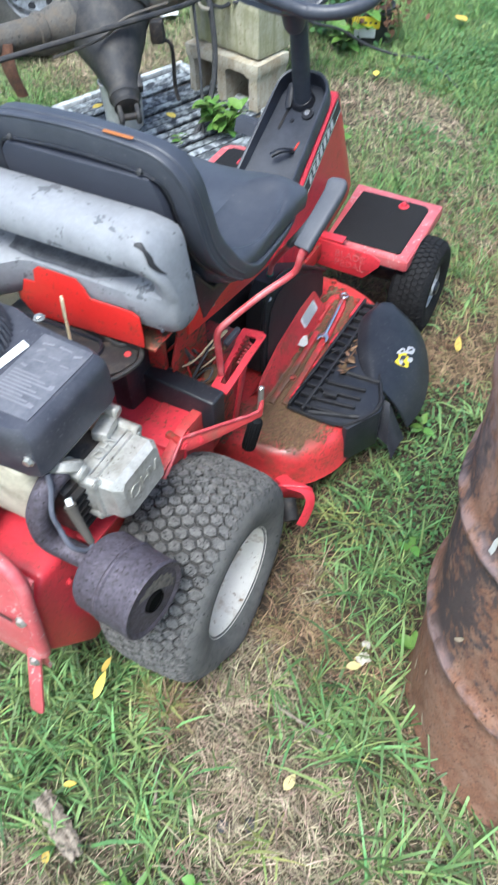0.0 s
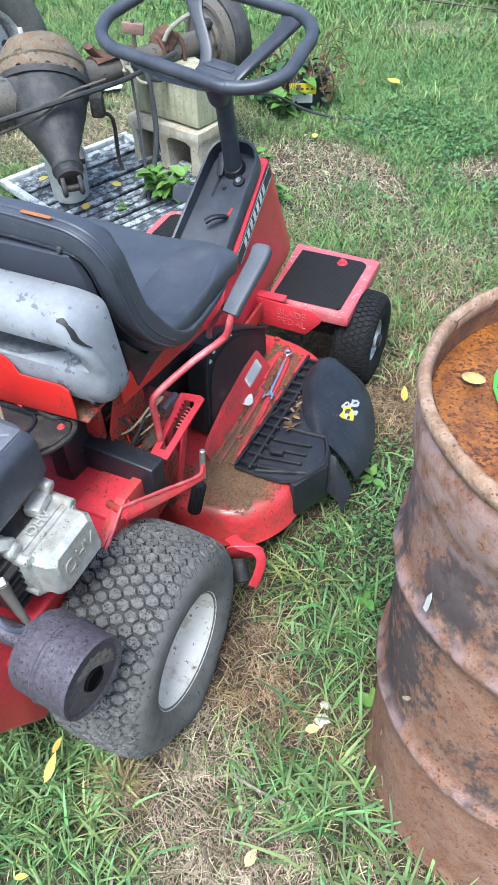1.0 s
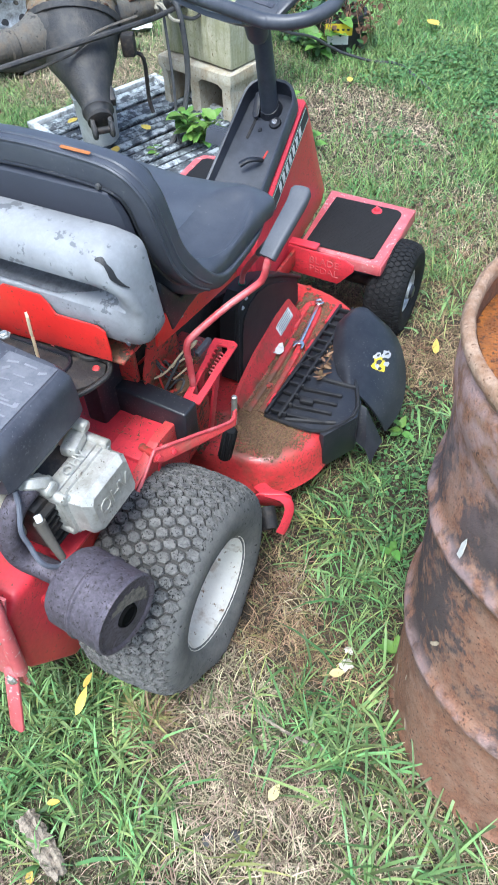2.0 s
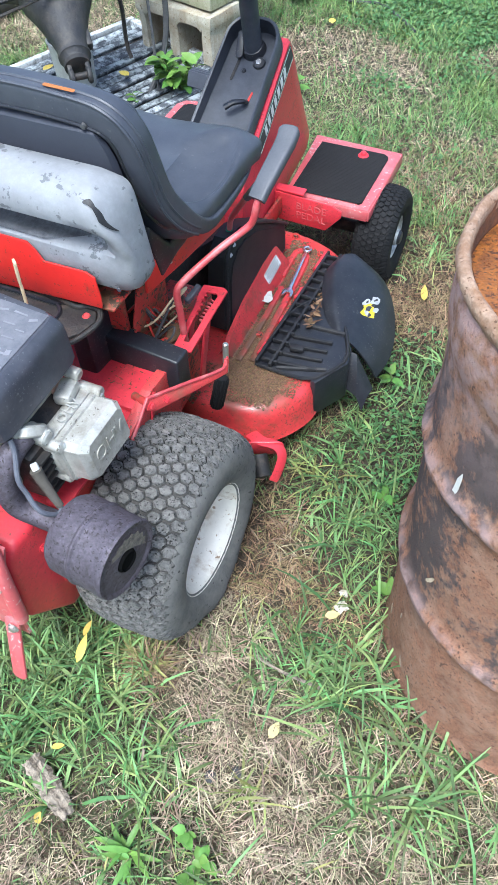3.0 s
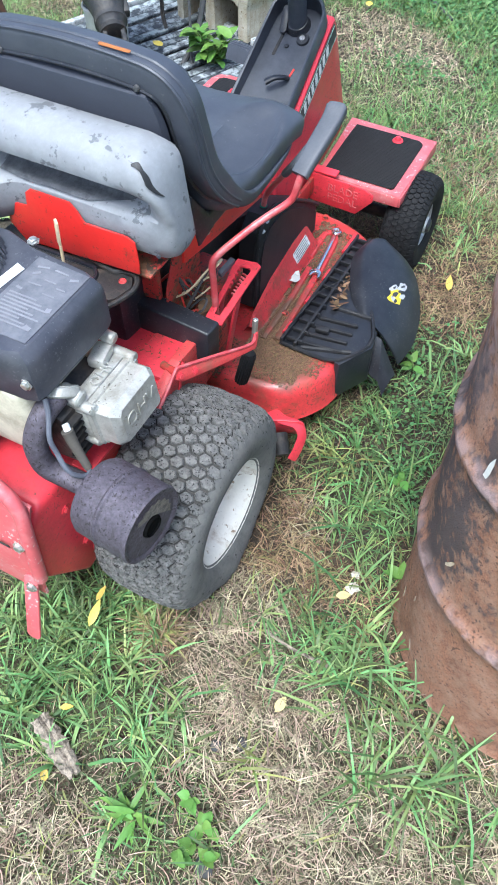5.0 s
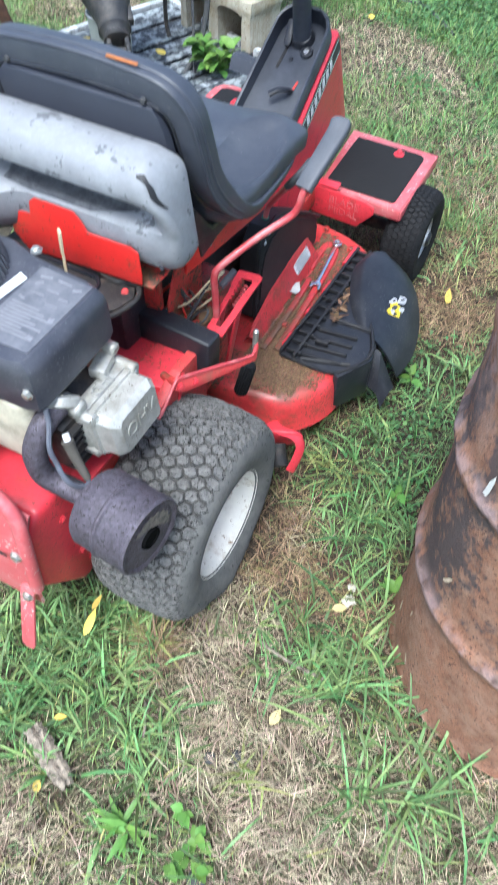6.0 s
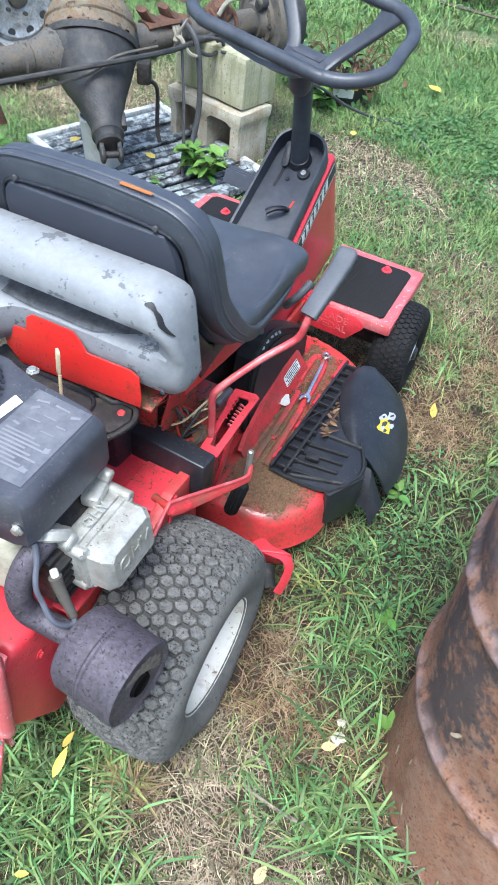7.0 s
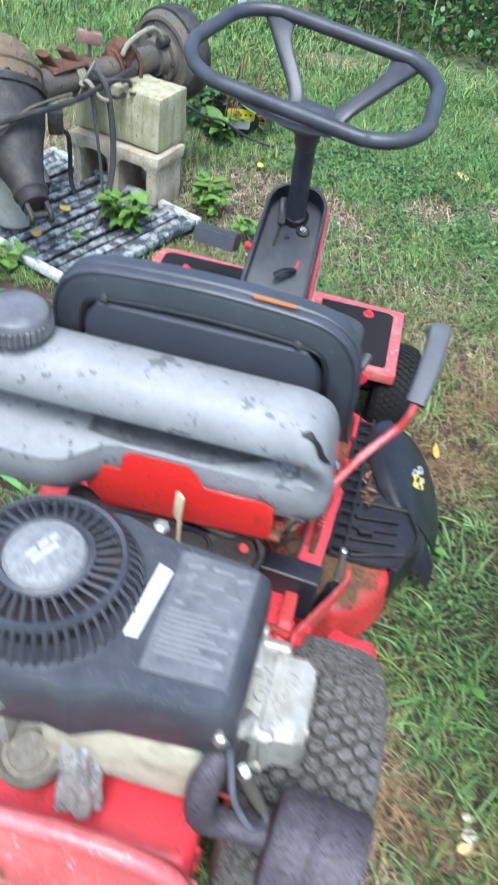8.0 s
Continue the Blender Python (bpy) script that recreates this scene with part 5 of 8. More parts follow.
part("arm_bolt", bolt(AM @ Vector((0.040, -0.014, 0.004)), AM.to_3x3() @ Vector((0, 0, 1)), 0.005, 0.004), RED, arm)
part("arm_shaft", rod((0.17, 0.10, 0.445), (0.207, 0.088, 0.452), 0.008, 14, 0.002), RED_DIRTY, arm)
bm, rings = bmesh.new(), []
am = axis_to((0.250, 0.262, 0.275), (0.20, 0.08, 1))
for z, k in ((0.0, 0.75), (0.005, 1.0), (0.086, 1.0), (0.092, 0.75)):
    rings.append([bm.verts.new(am @ Vector(((0.0132 + 0.0020 * (j % 2)) * k * math.cos(math.pi * j / 16), (0.0132 + 0.0020 * (j % 2)) * k * math.sin(math.pi * j / 16), z))) for j in range(32)])
skin(bm, rings)
part("arm_rubber", bm, RUBBER_NEW, arm, "black ribbed rubber sleeve")
part("arm_pin", rod((0.268, 0.285, 0.365), (0.266, 0.297, 0.436), 0.0062, 12, 0.002), ZINC, arm)

# ---- cutting deck ----
OUT = [(-0.40, 0.55), (-0.395, 0.45), (-0.36, 0.375), (-0.29, 0.328), (-0.2, 0.31), (-0.08, 0.308), (0.04, 0.308), (0.15, 0.310), (0.24, 0.315), (0.30, 0.328), (0.345, 0.355), (0.378, 0.40),
       (0.395, 0.445), (0.398, 0.50), (0.395, 0.62), (0.385, 0.74), (0.355, 0.85), (0.30, 0.93), (0.22, 0.975), (0.12, 0.99), (-0.05, 0.985), (-0.2, 0.96), (-0.32, 0.88), (-0.385, 0.74)]
OUT = [(p[0], p[1]) for p in smooth_line([(x, y, 0.0) for x, y in OUT + OUT[:1]], 3)[:-1]]
bm, rings = bmesh.new(), []
for z, d in ((0.185, -0.09), (0.204, -0.080), (0.203, -0.034), (0.200, -0.018), (0.188, -0.006), (0.165, 0.0), (0.115, 0.004), (0.105, 0.009), (0.104, 0.002), (0.150, -0.012)):
    ring = []
    for i, p in enumerate(OUT):
        a, b = Vector(OUT[i - 1]), Vector(OUT[(i + 1) % len(OUT)])
        t = (b - a).normalized()
        ring.append(bm.verts.new((*(Vector(p) + Vector((t.y, -t.x)) * d), z)))
    rings.append(ring)
for i in range(len(rings) - 1):
    for j in range(len(OUT)):
        bm.faces.new((rings[i][j], rings[i][(j + 1) % len(OUT)], rings[i + 1][(j + 1) % len(OUT)], rings[i + 1][j]))
bm.faces.new(rings[1][::-1])
bmesh.ops.recalc_face_normals(bm, faces=bm.faces)
deck = part("mowing_deck", bm, DECK_RED, mower, "red stamped steel mowing deck crusted with dried clippings", 45)
rows = []
for y, z in ((0.462, 0.226), (0.50, 0.240), (0.60, 0.256), (0.70, 0.272), (0.79, 0.285), (0.815, 0.270), (0.832, 0.215)):
    rows.append([(0.196, y, 0.203), (0.186, y, 0.206), (0.186 - 0.48 * (z - 0.206), y, z), (0.176 - 0.48 * (z - 0.206), y, z + 0.001), (0.150, y, 0.203)])
part("deck_wall", grid(rows), DECK_RED, deck, "red sloping raised wall of the deck")
part("deck_channel", tube([(0.236, 0.47, 0.204), (0.232, 0.62, 0.205), (0.222, 0.80, 0.205), (0.212, 0.875, 0.205), (0.192, 0.898, 0.205), (0.178, 0.875, 0.205), (0.182, 0.78, 0.205)], 0.010, 8, 6, flat=0.8), DECK_RED, deck)
part("deck_ridge", tube([(0.205, 0.46, 0.204), (0.205, 0.60, 0.205), (0.198, 0.74, 0.205)], 0.009, 8, 5, flat=0.8), DECK_RED, deck)
part("deck_label", prism(rounded(0.078, 0.030, 0.003, 2), 0.001, basis((0.1680, 0.752, 0.2475), (0, 1, 0.14), (-0.48, 0, 1)), 0), WHITE, deck, "white safety label with small print")
bm = bmesh.new()
for i in range(5):
    prism(rounded(0.070 - 0.012 * (i % 2), 0.002, 0.0008, 1), 0.0005, basis((0.1741 - 0.0026 * i, 0.752, 0.2375 + 0.0054 * i), (0, 1, 0.14), (-0.48, 0, 1)), bm=bm)
part("label_print", bm, CABLE, deck)
for x, y in ((0.244, 0.905), (0.262, 0.885), (0.150, 0.955), (0.214, 0.56), (0.120, 0.40)):
    part("deck_bolt", bolt((x, y, 0.204), (0, 0, 1), 0.008, 0.007), RED_DIRTY, deck)
bm = prism(rounded(0.085, 0.060, 0.02), 0.005, basis((0.345, 0.302, 0.132), (0.92, 0.38, 0), (0.0, -0.2, 1)), 0.0015)
part("skirt_bracket", bm, RED, deck)
part("skirt_strap", tube([(0.300, 0.322, 0.136), (0.335, 0.300, 0.152), (0.372, 0.300, 0.154), (0.391, 0.290, 0.138), (0.393, 0.264, 0.115), (0.389, 0.243, 0.098)], 0.015, 8, 5, flat=0.14), RED, deck, "bent red steel strap")
part("deck_tyre_guard", tube([(0.340, 0.275, 0.130), (0.366, 0.240, 0.105)], 0.02, 10, 1), DARK, deck)
random.seed(5)
bm = bmesh.new()
for i in range(15000):
    if i % 5 < 3:
        x, y = random.gauss(0.216, 0.024), 0.44 + 0.48 * random.random() ** 1.25
    else:
        x, y = random.gauss(0.268, 0.052), random.gauss(0.425, 0.050)
    if not (0.175 < x < 0.37 and 0.342 < y < 0.95) or (x > 0.33 and y < 0.40):
        continue
    s, a, e = random.uniform(0.0005, 0.0019) * (1.6 if i % 9 == 0 else 1.0), random.uniform(0, 6.28), random.uniform(1.0, 3.4)
    c, d = math.cos(a) * s * e, math.sin(a) * s * e
    z = 0.2046
    v = [bm.verts.new(q) for q in ((x - c, y - d, z), (x + d / e, y - c / e, z + 0.2 * s), (x + c, y + d, z), (x - d / e, y + c / e, z + 0.2 * s), (x + random.uniform(-0.5, 0.5) * s, y, z + s * random.uniform(0.5, 1.2)))]
    for k in range(4):
        bm.faces.new((v[k], v[(k + 1) % 4], v[4]))
tagged(part("litter", bm, CRUMB, deck, "dried brown grass clippings"), kind="stuff")


def crumbs(x0, x1, y0, y1, z, n, size, seed, falls=0.0):
    """A scatter of small dry crumbs that lie on a level or sloping plate."""
    q, bm = random.Random(seed), bmesh.new()
    for i in range(n):
        x, y = q.uniform(x0, x1), y0 + (y1 - y0) * q.random() ** 1.4
        s, a, e = size * q.uniform(0.4, 1.5), q.uniform(0, 6.28), q.uniform(1.0, 3.6)
        c, d, zz = math.cos(a) * s * e, math.sin(a) * s * e, z + falls * (x - x0)
        v = [bm.verts.new(p) for p in ((x - c, y - d, zz), (x + d / e, y - c / e, zz), (x + c, y + d, zz), (x - d / e, y + c / e, zz), (x, y, zz + s * q.uniform(0.5, 1.1)))]
        for k in range(4):
            bm.faces.new((v[k], v[(k + 1) % 4], v[4]))
    return bm


tagged(part("litter", crumbs(0.100, 0.184, 0.110, 0.172, 0.4440, 70, 0.0011, 31), CRUMB, mower, "brown dust and crumbs beside the guard"), kind="stuff")
tagged(part("litter", crumbs(0.082, 0.168, 0.222, 0.36, 0.4455, 420, 0.0030, 35), CRUMB, mower, "brown leaf litter in the well under the tank"), kind="stuff")
tagged(part("litter", crumbs(0.150, 0.205, 0.62, 0.74, 0.2085, 420, 0.0021, 32), CRUMB, deck, "clump of dark clippings round a paper scrap"), kind="stuff")
tagged(part("litter", crumbs(0.098, 0.168, 0.30, 0.44, 0.2065, 500, 0.0016, 33), CRUMB, deck, "brown crumbs in the corner of the deck"), kind="stuff")
tagged(part("litter", crumbs(0.150, 0.200, 0.86, 0.94, 0.2065, 260, 0.0022, 34), CRUMB, deck, "clump of clippings at the front of the deck"), kind="stuff")

# ---- discharge chute and deflector ----
C1 = [(0.250, 0.462), (0.330, 0.458), (0.395, 0.470), (0.440, 0.545), (0.430, 0.60), (0.395, 0.67), (0.330, 0.80), (0.300, 0.90), (0.262, 0.90)]
bm = prism(C1, 0.012, pose(0, 0, 0.200), 0.003)
prism([(0.388, 0.462), (0.402, 0.458), (0.450, 0.545), (0.440, 0.600), (0.430, 0.60), (0.436, 0.548)], 0.115, pose(0, 0, 0.098), 0.002, bm=bm)
chute = part("discharge_chute", bm, BLACK, deck, "black plastic discharge chute")
for i in range(4):
    part("chute_rib", box((0.335 + 0.004 * i, 0.488 + 0.032 * i, 0.216), (0.115 - 0.006 * i, 0.010, 0.010), (0, 0, 8), 0.003), BELT_BLACK, chute)
part("chute_rim", tube([(p[0], p[1], 0.214) for p in C1[:6]], 0.005, 6, 2), BELT_BLACK, chute)
for a, b in (((0.300, 0.468), (0.412, 0.505)), ((0.318, 0.628), (0.412, 0.632))):
    part("chute_rib", rod((*a, 0.214), (*b, 0.214), 0.006, 8), BELT_BLACK, chute)
part("chute_latch", box((0.325, 0.536, 0.222), (0.034, 0.016, 0.012), (0, 0, 8), 0.004), BELT_BLACK, chute)
for x in (0.252, 0.286):
    part("rack_rail", box((x + 0.008, 0.68, 0.222), (0.007, 0.44, 0.014), (0, 0, -2), 0.0015), BELT_BLACK, chute)
for i in range(13):
    part("rack_rung", box((0.280 + 0.001 * i * 0.5, 0.475 + 0.034 * i, 0.222), (0.040, 0.006, 0.012), bev=0.0015), BELT_BLACK, chute)
for y0, y1 in ((0.485, 0.525), (0.60, 0.625), (0.70, 0.74), (0.82, 0.90)):
    part("hinge_tube", rod((0.249 + 0.03 * (y0 - 0.47), y0, 0.222), (0.249 + 0.03 * (y1 - 0.47), y1, 0.222), 0.007, 12, 0.001), RED, chute, "short red hinge tube")
part("spring_wire", tube([(0.252, 0.50, 0.232), (0.262, 0.56, 0.236), (0.270, 0.64, 0.236), (0.300, 0.70, 0.236)], 0.0012, 6, 5), DARK, chute)
inner = smooth_line([(0.304, 0.868, 0.236), (0.290, 0.812, 0.232), (0.308, 0.745, 0.226), (0.344, 0.675, 0.216), (0.398, 0.612, 0.200)], 4)
outer = smooth_line([(0.345, 0.898, 0.238), (0.430, 0.892, 0.180), (0.485, 0.825, 0.132), (0.512, 0.715, 0.106), (0.500, 0.605, 0.108)], 4)
rows = []
for p, q in list(zip(inner, outer))[:-1]:
    row = []
    for j in range(11):
        v = j / 10
        w = p.lerp(q, v)
        row.append((w.x, w.y, w.z + 0.054 * math.sin(math.pi * v ** 0.8) ** 0.65 * min(1.0, 4.0 * (q - p).length)))
    rows.append(row)
fbm = grid(rows, 0.005)
flap_tree = BVHTree.FromBMesh(fbm)
flap = part("chute_deflector", fbm, BLACK, mower, "scuffed black plastic deflector flap with a torn corner", 50)
rows = []
for i in range(6):
    u = i / 5
    top = (Vector((0.408, 0.598, 0.210)), Vector((0.455, 0.597, 0.196)), Vector((0.507, 0.590, 0.104)))
    low = (Vector((0.432, 0.560, 0.120)), Vector((0.478, 0.545, 0.108)), Vector((0.498, 0.535, 0.075)))
    rows.append([tuple(a.lerp(b, u) + Vector((0, 0, 0.012 * math.sin(math.pi * u)))) for a, b in zip(top, low)])
part("torn_corner", grid(rows, 0.004), BLACK, flap, "bent black torn corner")
SM = basis((0.434, 0.768, 0.1965), (0.30, 0.93, -0.16), (-0.80, 0.18, 0.52)) @ Matrix.Scale(1.5, 4)


def laid(bm):
    """Drop the scraps onto the curved flap."""
    d = Vector((-0.30, 0.05, -0.95)).normalized()
    for v in bm.verts:
        up = (SM.inverted() @ v.co).z
        hit, nrm, i, s = flap_tree.ray_cast(v.co - d * 0.2, d)
        if hit:
            v.co = hit - d * (0.0006 + up)
    return bm


def torn(x, y, w, h, seed, z, bm=None):
    """A jagged scrap of the sticker."""
    q = random.Random(seed)
    loop = [(x + w / 2 * q.uniform(0.45, 1.0) * math.cos(a), y + h / 2 * q.uniform(0.45, 1.0) * math.sin(a)) for a in (2 * math.pi * i / 11 for i in range(11))]
    return prism(loop, 0.0007, SM @ pose(0, 0, z), bm=bm)


sticker = part("warning_sticker", laid(torn(-0.010, -0.001, 0.054, 0.034, 1, 0)), YELLOW, flap, "peeling yellow and white warning sticker")
for x, y, w, h, seed in ((0.018, 0.006, 0.036, 0.017, 3), (0.004, -0.008, 0.026, 0.010, 4), (-0.006, 0.011, 0.028, 0.011, 5), (-0.021, -0.004, 0.012, 0.014, 6)):
    part("sticker_scrap", laid(torn(x, y, w, h, seed, 0.0006)), OLD_WHITE, sticker, "white paper scrap")
for x, y, w, h, seed in ((-0.012, 0.001, 0.026, 0.010, 7), (0.004, 0.001, 0.014, 0.008, 8), (0.018, 0.006, 0.018, 0.005, 9), (-0.019, -0.009, 0.012, 0.008, 10), (-0.004, 0.011, 0.014, 0.004, 11)):
    part("sticker_print", laid(torn(x, y, w, h, seed, 0.0013)), CABLE, sticker)

# ---- console, foot plates, steering ----
SIDEP = [(0.75, 0.26), (0.75, 0.44), (0.775, 0.4785), (0.845, 0.519), (1.075, 0.652), (1.100, 0.655), (1.115, 0.640), (1.335, 0.285), (1.30, 0.26)]
bm, rings = bmesh.new(), []
for x, k in ((-0.098, 0), (-0.090, 1), (0.090, 1), (0.098, 0)):
    rings.append([bm.verts.new((x * float(np.interp(y, (0.75, 1.08, 1.335), (0.92, 0.74, 0.40))), y + (0 if k else (1.05 - y) * 0.02), z - (0 if k else 0.006))) for y, z in SIDEP])
skin(bm, rings)
tower = part("console", bm, RED, mower, "red steering console", 35)
# sunken black tray on its sloping top
sl = Vector((0, 0.230, 0.132)).normalized()
TM = basis((0, 0.962, 0.6105), (1, 0, 0), sl)
W2, H2 = 0.152, 0.285
bm, rings = bmesh.new(), []
for (w, h, r, z) in ((W2, H2, 0.055, -0.012), (W2, H2, 0.055, 0.012), (W2 - 0.006, H2 - 0.006, 0.052, 0.016), (W2 - 0.016, H2 - 0.016, 0.048, 0.014), (W2 - 0.020, H2 - 0.020, 0.046, -0.010)):
    top, low = rounded(w, h, r, 6), rounded(w, h, 0.016, 6)
    loop = [p if p[1] > 0 else (q[0] * 1.04, q[1] - 0.055) for p, q in zip(top, low)]
    rings.append([bm.verts.new(TM @ Vector((p[0] * (1.0 - 0.08 * (p[1] > 0)), p[1], z + 0.020 * max(0, p[1]) / (h / 2) * (z > 0)))) for p in loop])
skin(bm, rings)
tray = part("dash_tray", bm, WHEEL, tower, "black plastic sunken dashboard tray", 40)
part("key_switch", lathe([(0, 0.006), (0.006, 0.006), (0.014, 0.005), (0.016, 0.0)], 24, TM @ pose(0.026, 0.052, -0.0095)), BLACK, tray)
part("key_slot", lathe([(0, 0.0076), (0.007, 0.0074), (0.0085, 0.0)], 16, TM @ pose(0.026, 0.052, -0.0085)), CHROME, tray, "chrome key switch")
part("throttle_slot", prism(rounded(0.007, 0.075, 0.003, 2), 0.001, TM @ pose(-0.028, 0.035, -0.0098, 0, 0, -3)), DARK, tray)
part("throttle_lever", prism(rounded(0.018, 0.062, 0.008, 3), 0.007, TM @ pose(-0.030, 0.082, 0.004, 16, 0, 8), 0.002), BLACK, tray)
part("choke_knob", tube([TM @ Vector(p) for p in ((0.030, -0.050, -0.008), (0.026, -0.062, 0.010), (0.010, -0.074, 0.018), (-0.006, -0.088, 0.016))], (0.007, 0.010), 10, 5, flat=0.7), BLACK, tray)
part("choke_slot", prism(rounded(0.005, 0.030, 0.002, 2), 0.001, TM @ pose(0.034, -0.038, -0.0098, 0, 0, -8)), WIRE_RED, tray)
for x, y in ((-0.002, 0.060), (0.002, 0.078), (-0.006, 0.028)):
    part("tray_stud", lathe([(0, 0.003), (0.005, 0.002), (0.006, 0)], 12, TM @ pose(x, y, -0.0098)), BLACK, tray)
# stripe along the right edge of the console: black band, pale lines and plain white bars in place of the maker's name
e0, e1 = Vector((0.0875, 0.862, 0.500)), Vector((0.0735, 1.098, 0.628))
ed = (e1 - e0).normalized()
BM0 = basis((e0 + e1) / 2, ed, (0, -ed.z, ed.y))
L = (e1 - e0).length
part("stripe", prism(rounded(L, 0.044, 0.004, 2), 0.0015, BM0), CABLE, tower, "black decal stripe")
bm = bmesh.new()
for v in (-0.0185, 0.0185):
    prism(rounded(L * 0.98, 0.0022, 0.0005, 1), 0.0005, BM0 @ pose(0, v, 0.0018), bm=bm)
part("stripe_line", bm, GREEN_LINE, tower)
for i in range(7):
    part("stripe_bar", prism([(-0.009, -0.012), (0.006, -0.012), (0.010, 0.012), (-0.005, 0.012)], 0.0006, BM0 @ pose(-0.080 + 0.0255 * i, 0, 0.0018)), WHITE, tower)
for side in (1, -1):
    wx = 0.326 if side > 0 else 0.420
    P = [(0.085 * side, 1.030), (wx * side, 1.030), ((wx + 0.004) * side, 1.330 if side > 0 else 1.350), ((wx - 0.012) * side, 1.331 if side > 0 else 1.380), ((wx - 0.045) * side, 1.332 if side > 0 else 1.388), (0.060 * side, 1.340 if side > 0 else 1.372)]
    bm = prism(P if side > 0 else P[::-1], 0.010, pose(0, 0, 0.271), 0.004, 2)
    box(((wx + 0.001) * side, 1.180, 0.262), (0.006, 0.30, 0.030), bev=0.002, bm=bm)
    box(((wx + 0.084) / 2 * side, 1.031, 0.262), (wx - 0.086, 0.006, 0.030), bev=0.002, bm=bm)
    fp = part("foot_plate", bm, RED_FADED, mower, "faded pink-red steel foot plate")
    rows = []
    for i in range(161):
        y = 1.046 + ((0.256 if side > 0 else 0.312) * i / 160)
        x0 = 0.098 - 0.006 * min(1.0, (y - 1.046) / 0.2)
        x1 = wx - 0.026 - 0.020 * max(0.0, (y - (1.282 if side > 0 else 1.338)) / 0.02) ** 2 - 0.010 * max(0.0, (1.058 - y) / 0.012) ** 2
        z = 0.2850 + (0.0014 if i % 4 in (1, 2) else 0.0)
        rows.append([(x0 * side, y, 0.2806), (x0 * side, y, z), (x1 * side, y, z), (x1 * side, y, 0.2806)])
    bm = grid(rows)
    part("foot_pad", bm, RUBBER_NEW, fp, "black ribbed rubber foot mat")
    part("plate_cap", lathe([(0, 0.013), (0.006, 0.012), (0.0085, 0.009), (0.009, 0.004), (0.014, 0.003), (0.016, 0.0)], 20, Matrix.Translation((0.229, 1.272, 0.2862) if side > 0 else (-0.315, 1.285, 0.2862))), RED, fp, "red push-on cap")
bm = prism([(0.060, 0.300), (0.235, 0.292), (0.262, 0.280), (0.262, 0.262), (0.218, 0.210), (0.080, 0.215)], 0.006, along_y(1.005), 0.002)
box((0.106, 1.018, 0.302), (0.088, 0.030, 0.006), bev=0.002, bm=bm)
pedal = part("blade_pedal", bm, RED, mower, "red steel pedal with raised lettering")
part("pedal_text", text("BLADE", 0.030, basis((0.175, 0.9985, 0.268), (1, 0, -0.03), (0, 0, 1)), 0.0012), RED_ROD, pedal)
part("pedal_word", text("PEDAL", 0.030, basis((0.175, 0.9985, 0.240), (1, 0, -0.03), (0, 0, 1)), 0.0012), RED_ROD, pedal)
# clutch pedal on the other side
rib = [(-0.028, -0.020), (-0.028, 0.012)]
for i in range(7):
    y = -0.028 + 0.008 * i
    h = 0.016 + 0.010 * math.sin(math.pi * (i + 0.5) / 7)
    rib += [(y + 0.001, h), (y + 0.0055, h), (y + 0.0065, h - 0.006), (y + 0.0078, h - 0.006)]
rib += [(0.028, 0.012), (0.028, -0.020)]
bm = prism(rib[::-1], 0.112, Matrix.Translation((-0.210, 1.190, 0.462)) @ pose(0, 0, 0, -20, 0, -8) @ basis((-0.056, 0, 0), (0, 1, 0), (0, 0, 1)))
cp = part("clutch_pedal", bm, VINYL, mower, "black ribbed rubber foot pedal")
part("pedal_arm", tube([(-0.135, 1.200, 0.455), (-0.105, 1.205, 0.44), (-0.095, 1.20, 0.38), (-0.095, 1.15, 0.30)], 0.010, 10, 4), RED, cp)
# steering column and wheel
col = part("steering_column", tube([(0.0, 1.045, 0.600), (0.0, 1.020, 0.74), (0.0, 0.992, 0.885)], (0.0225, 0.0215), 20, 3), WHEEL, mower, "black steering column")
part("column_collar", lathe([(0.018, 0.016), (0.024, 0.014), (0.030, 0.004), (0.031, 0)], 28, TM @ pose(0, 0.085, -0.0098)), BLACK, col)
WM = basis((0.006, 0.930, 0.996), (1, 0.05, -0.02), (0, 1, 0.26)) @ Matrix.Rotation(radians(-14.5), 4, "Z")
ring = [WM @ Vector((x * (1 + 0.06 * (y < 0)), y, 0)) for x, y in rounded(0.445, 0.276, 0.104, 7)]
wheel = part("steering_wheel", tube(ring + [ring[0]], 0.0138, 14, 2, closed=True), WHEEL, mower, "black plastic oblong steering wheel", 60)
for x, dx in ((-0.138, -0.040), (0.134, 0.044)):
    pts = smooth_line([WM @ Vector(p) for p in ((dx, 0.005, -0.112), (dx * 1.35, 0.050, -0.092), (x * 0.85, 0.105, -0.038), (x, 0.132, -0.003))], 4)
    bm, rings = bmesh.new(), []
    for i, p in enumerate(pts):
        u = i / (len(pts) - 1)
        w = 0.0145 + 0.004 * u + 0.020 * (max(0.0, u - 0.62) / 0.38) ** 1.5
        side, up = WM.to_3x3() @ Vector((1, -0.25 * math.copysign(1, x), 0)).normalized(), WM.to_3x3() @ Vector((0, 0, 1))
        rings.append([bm.verts.new(p + side * w * math.copysign(abs(math.cos(a)) ** 0.5, math.cos(a)) + up * 0.008 * math.copysign(abs(math.sin(a)) ** 0.5, math.sin(a))) for a in (2 * math.pi * j / 14 for j in range(14))])
    skin(bm, rings)
    part("spoke", bm, WHEEL, wheel)
rows = []
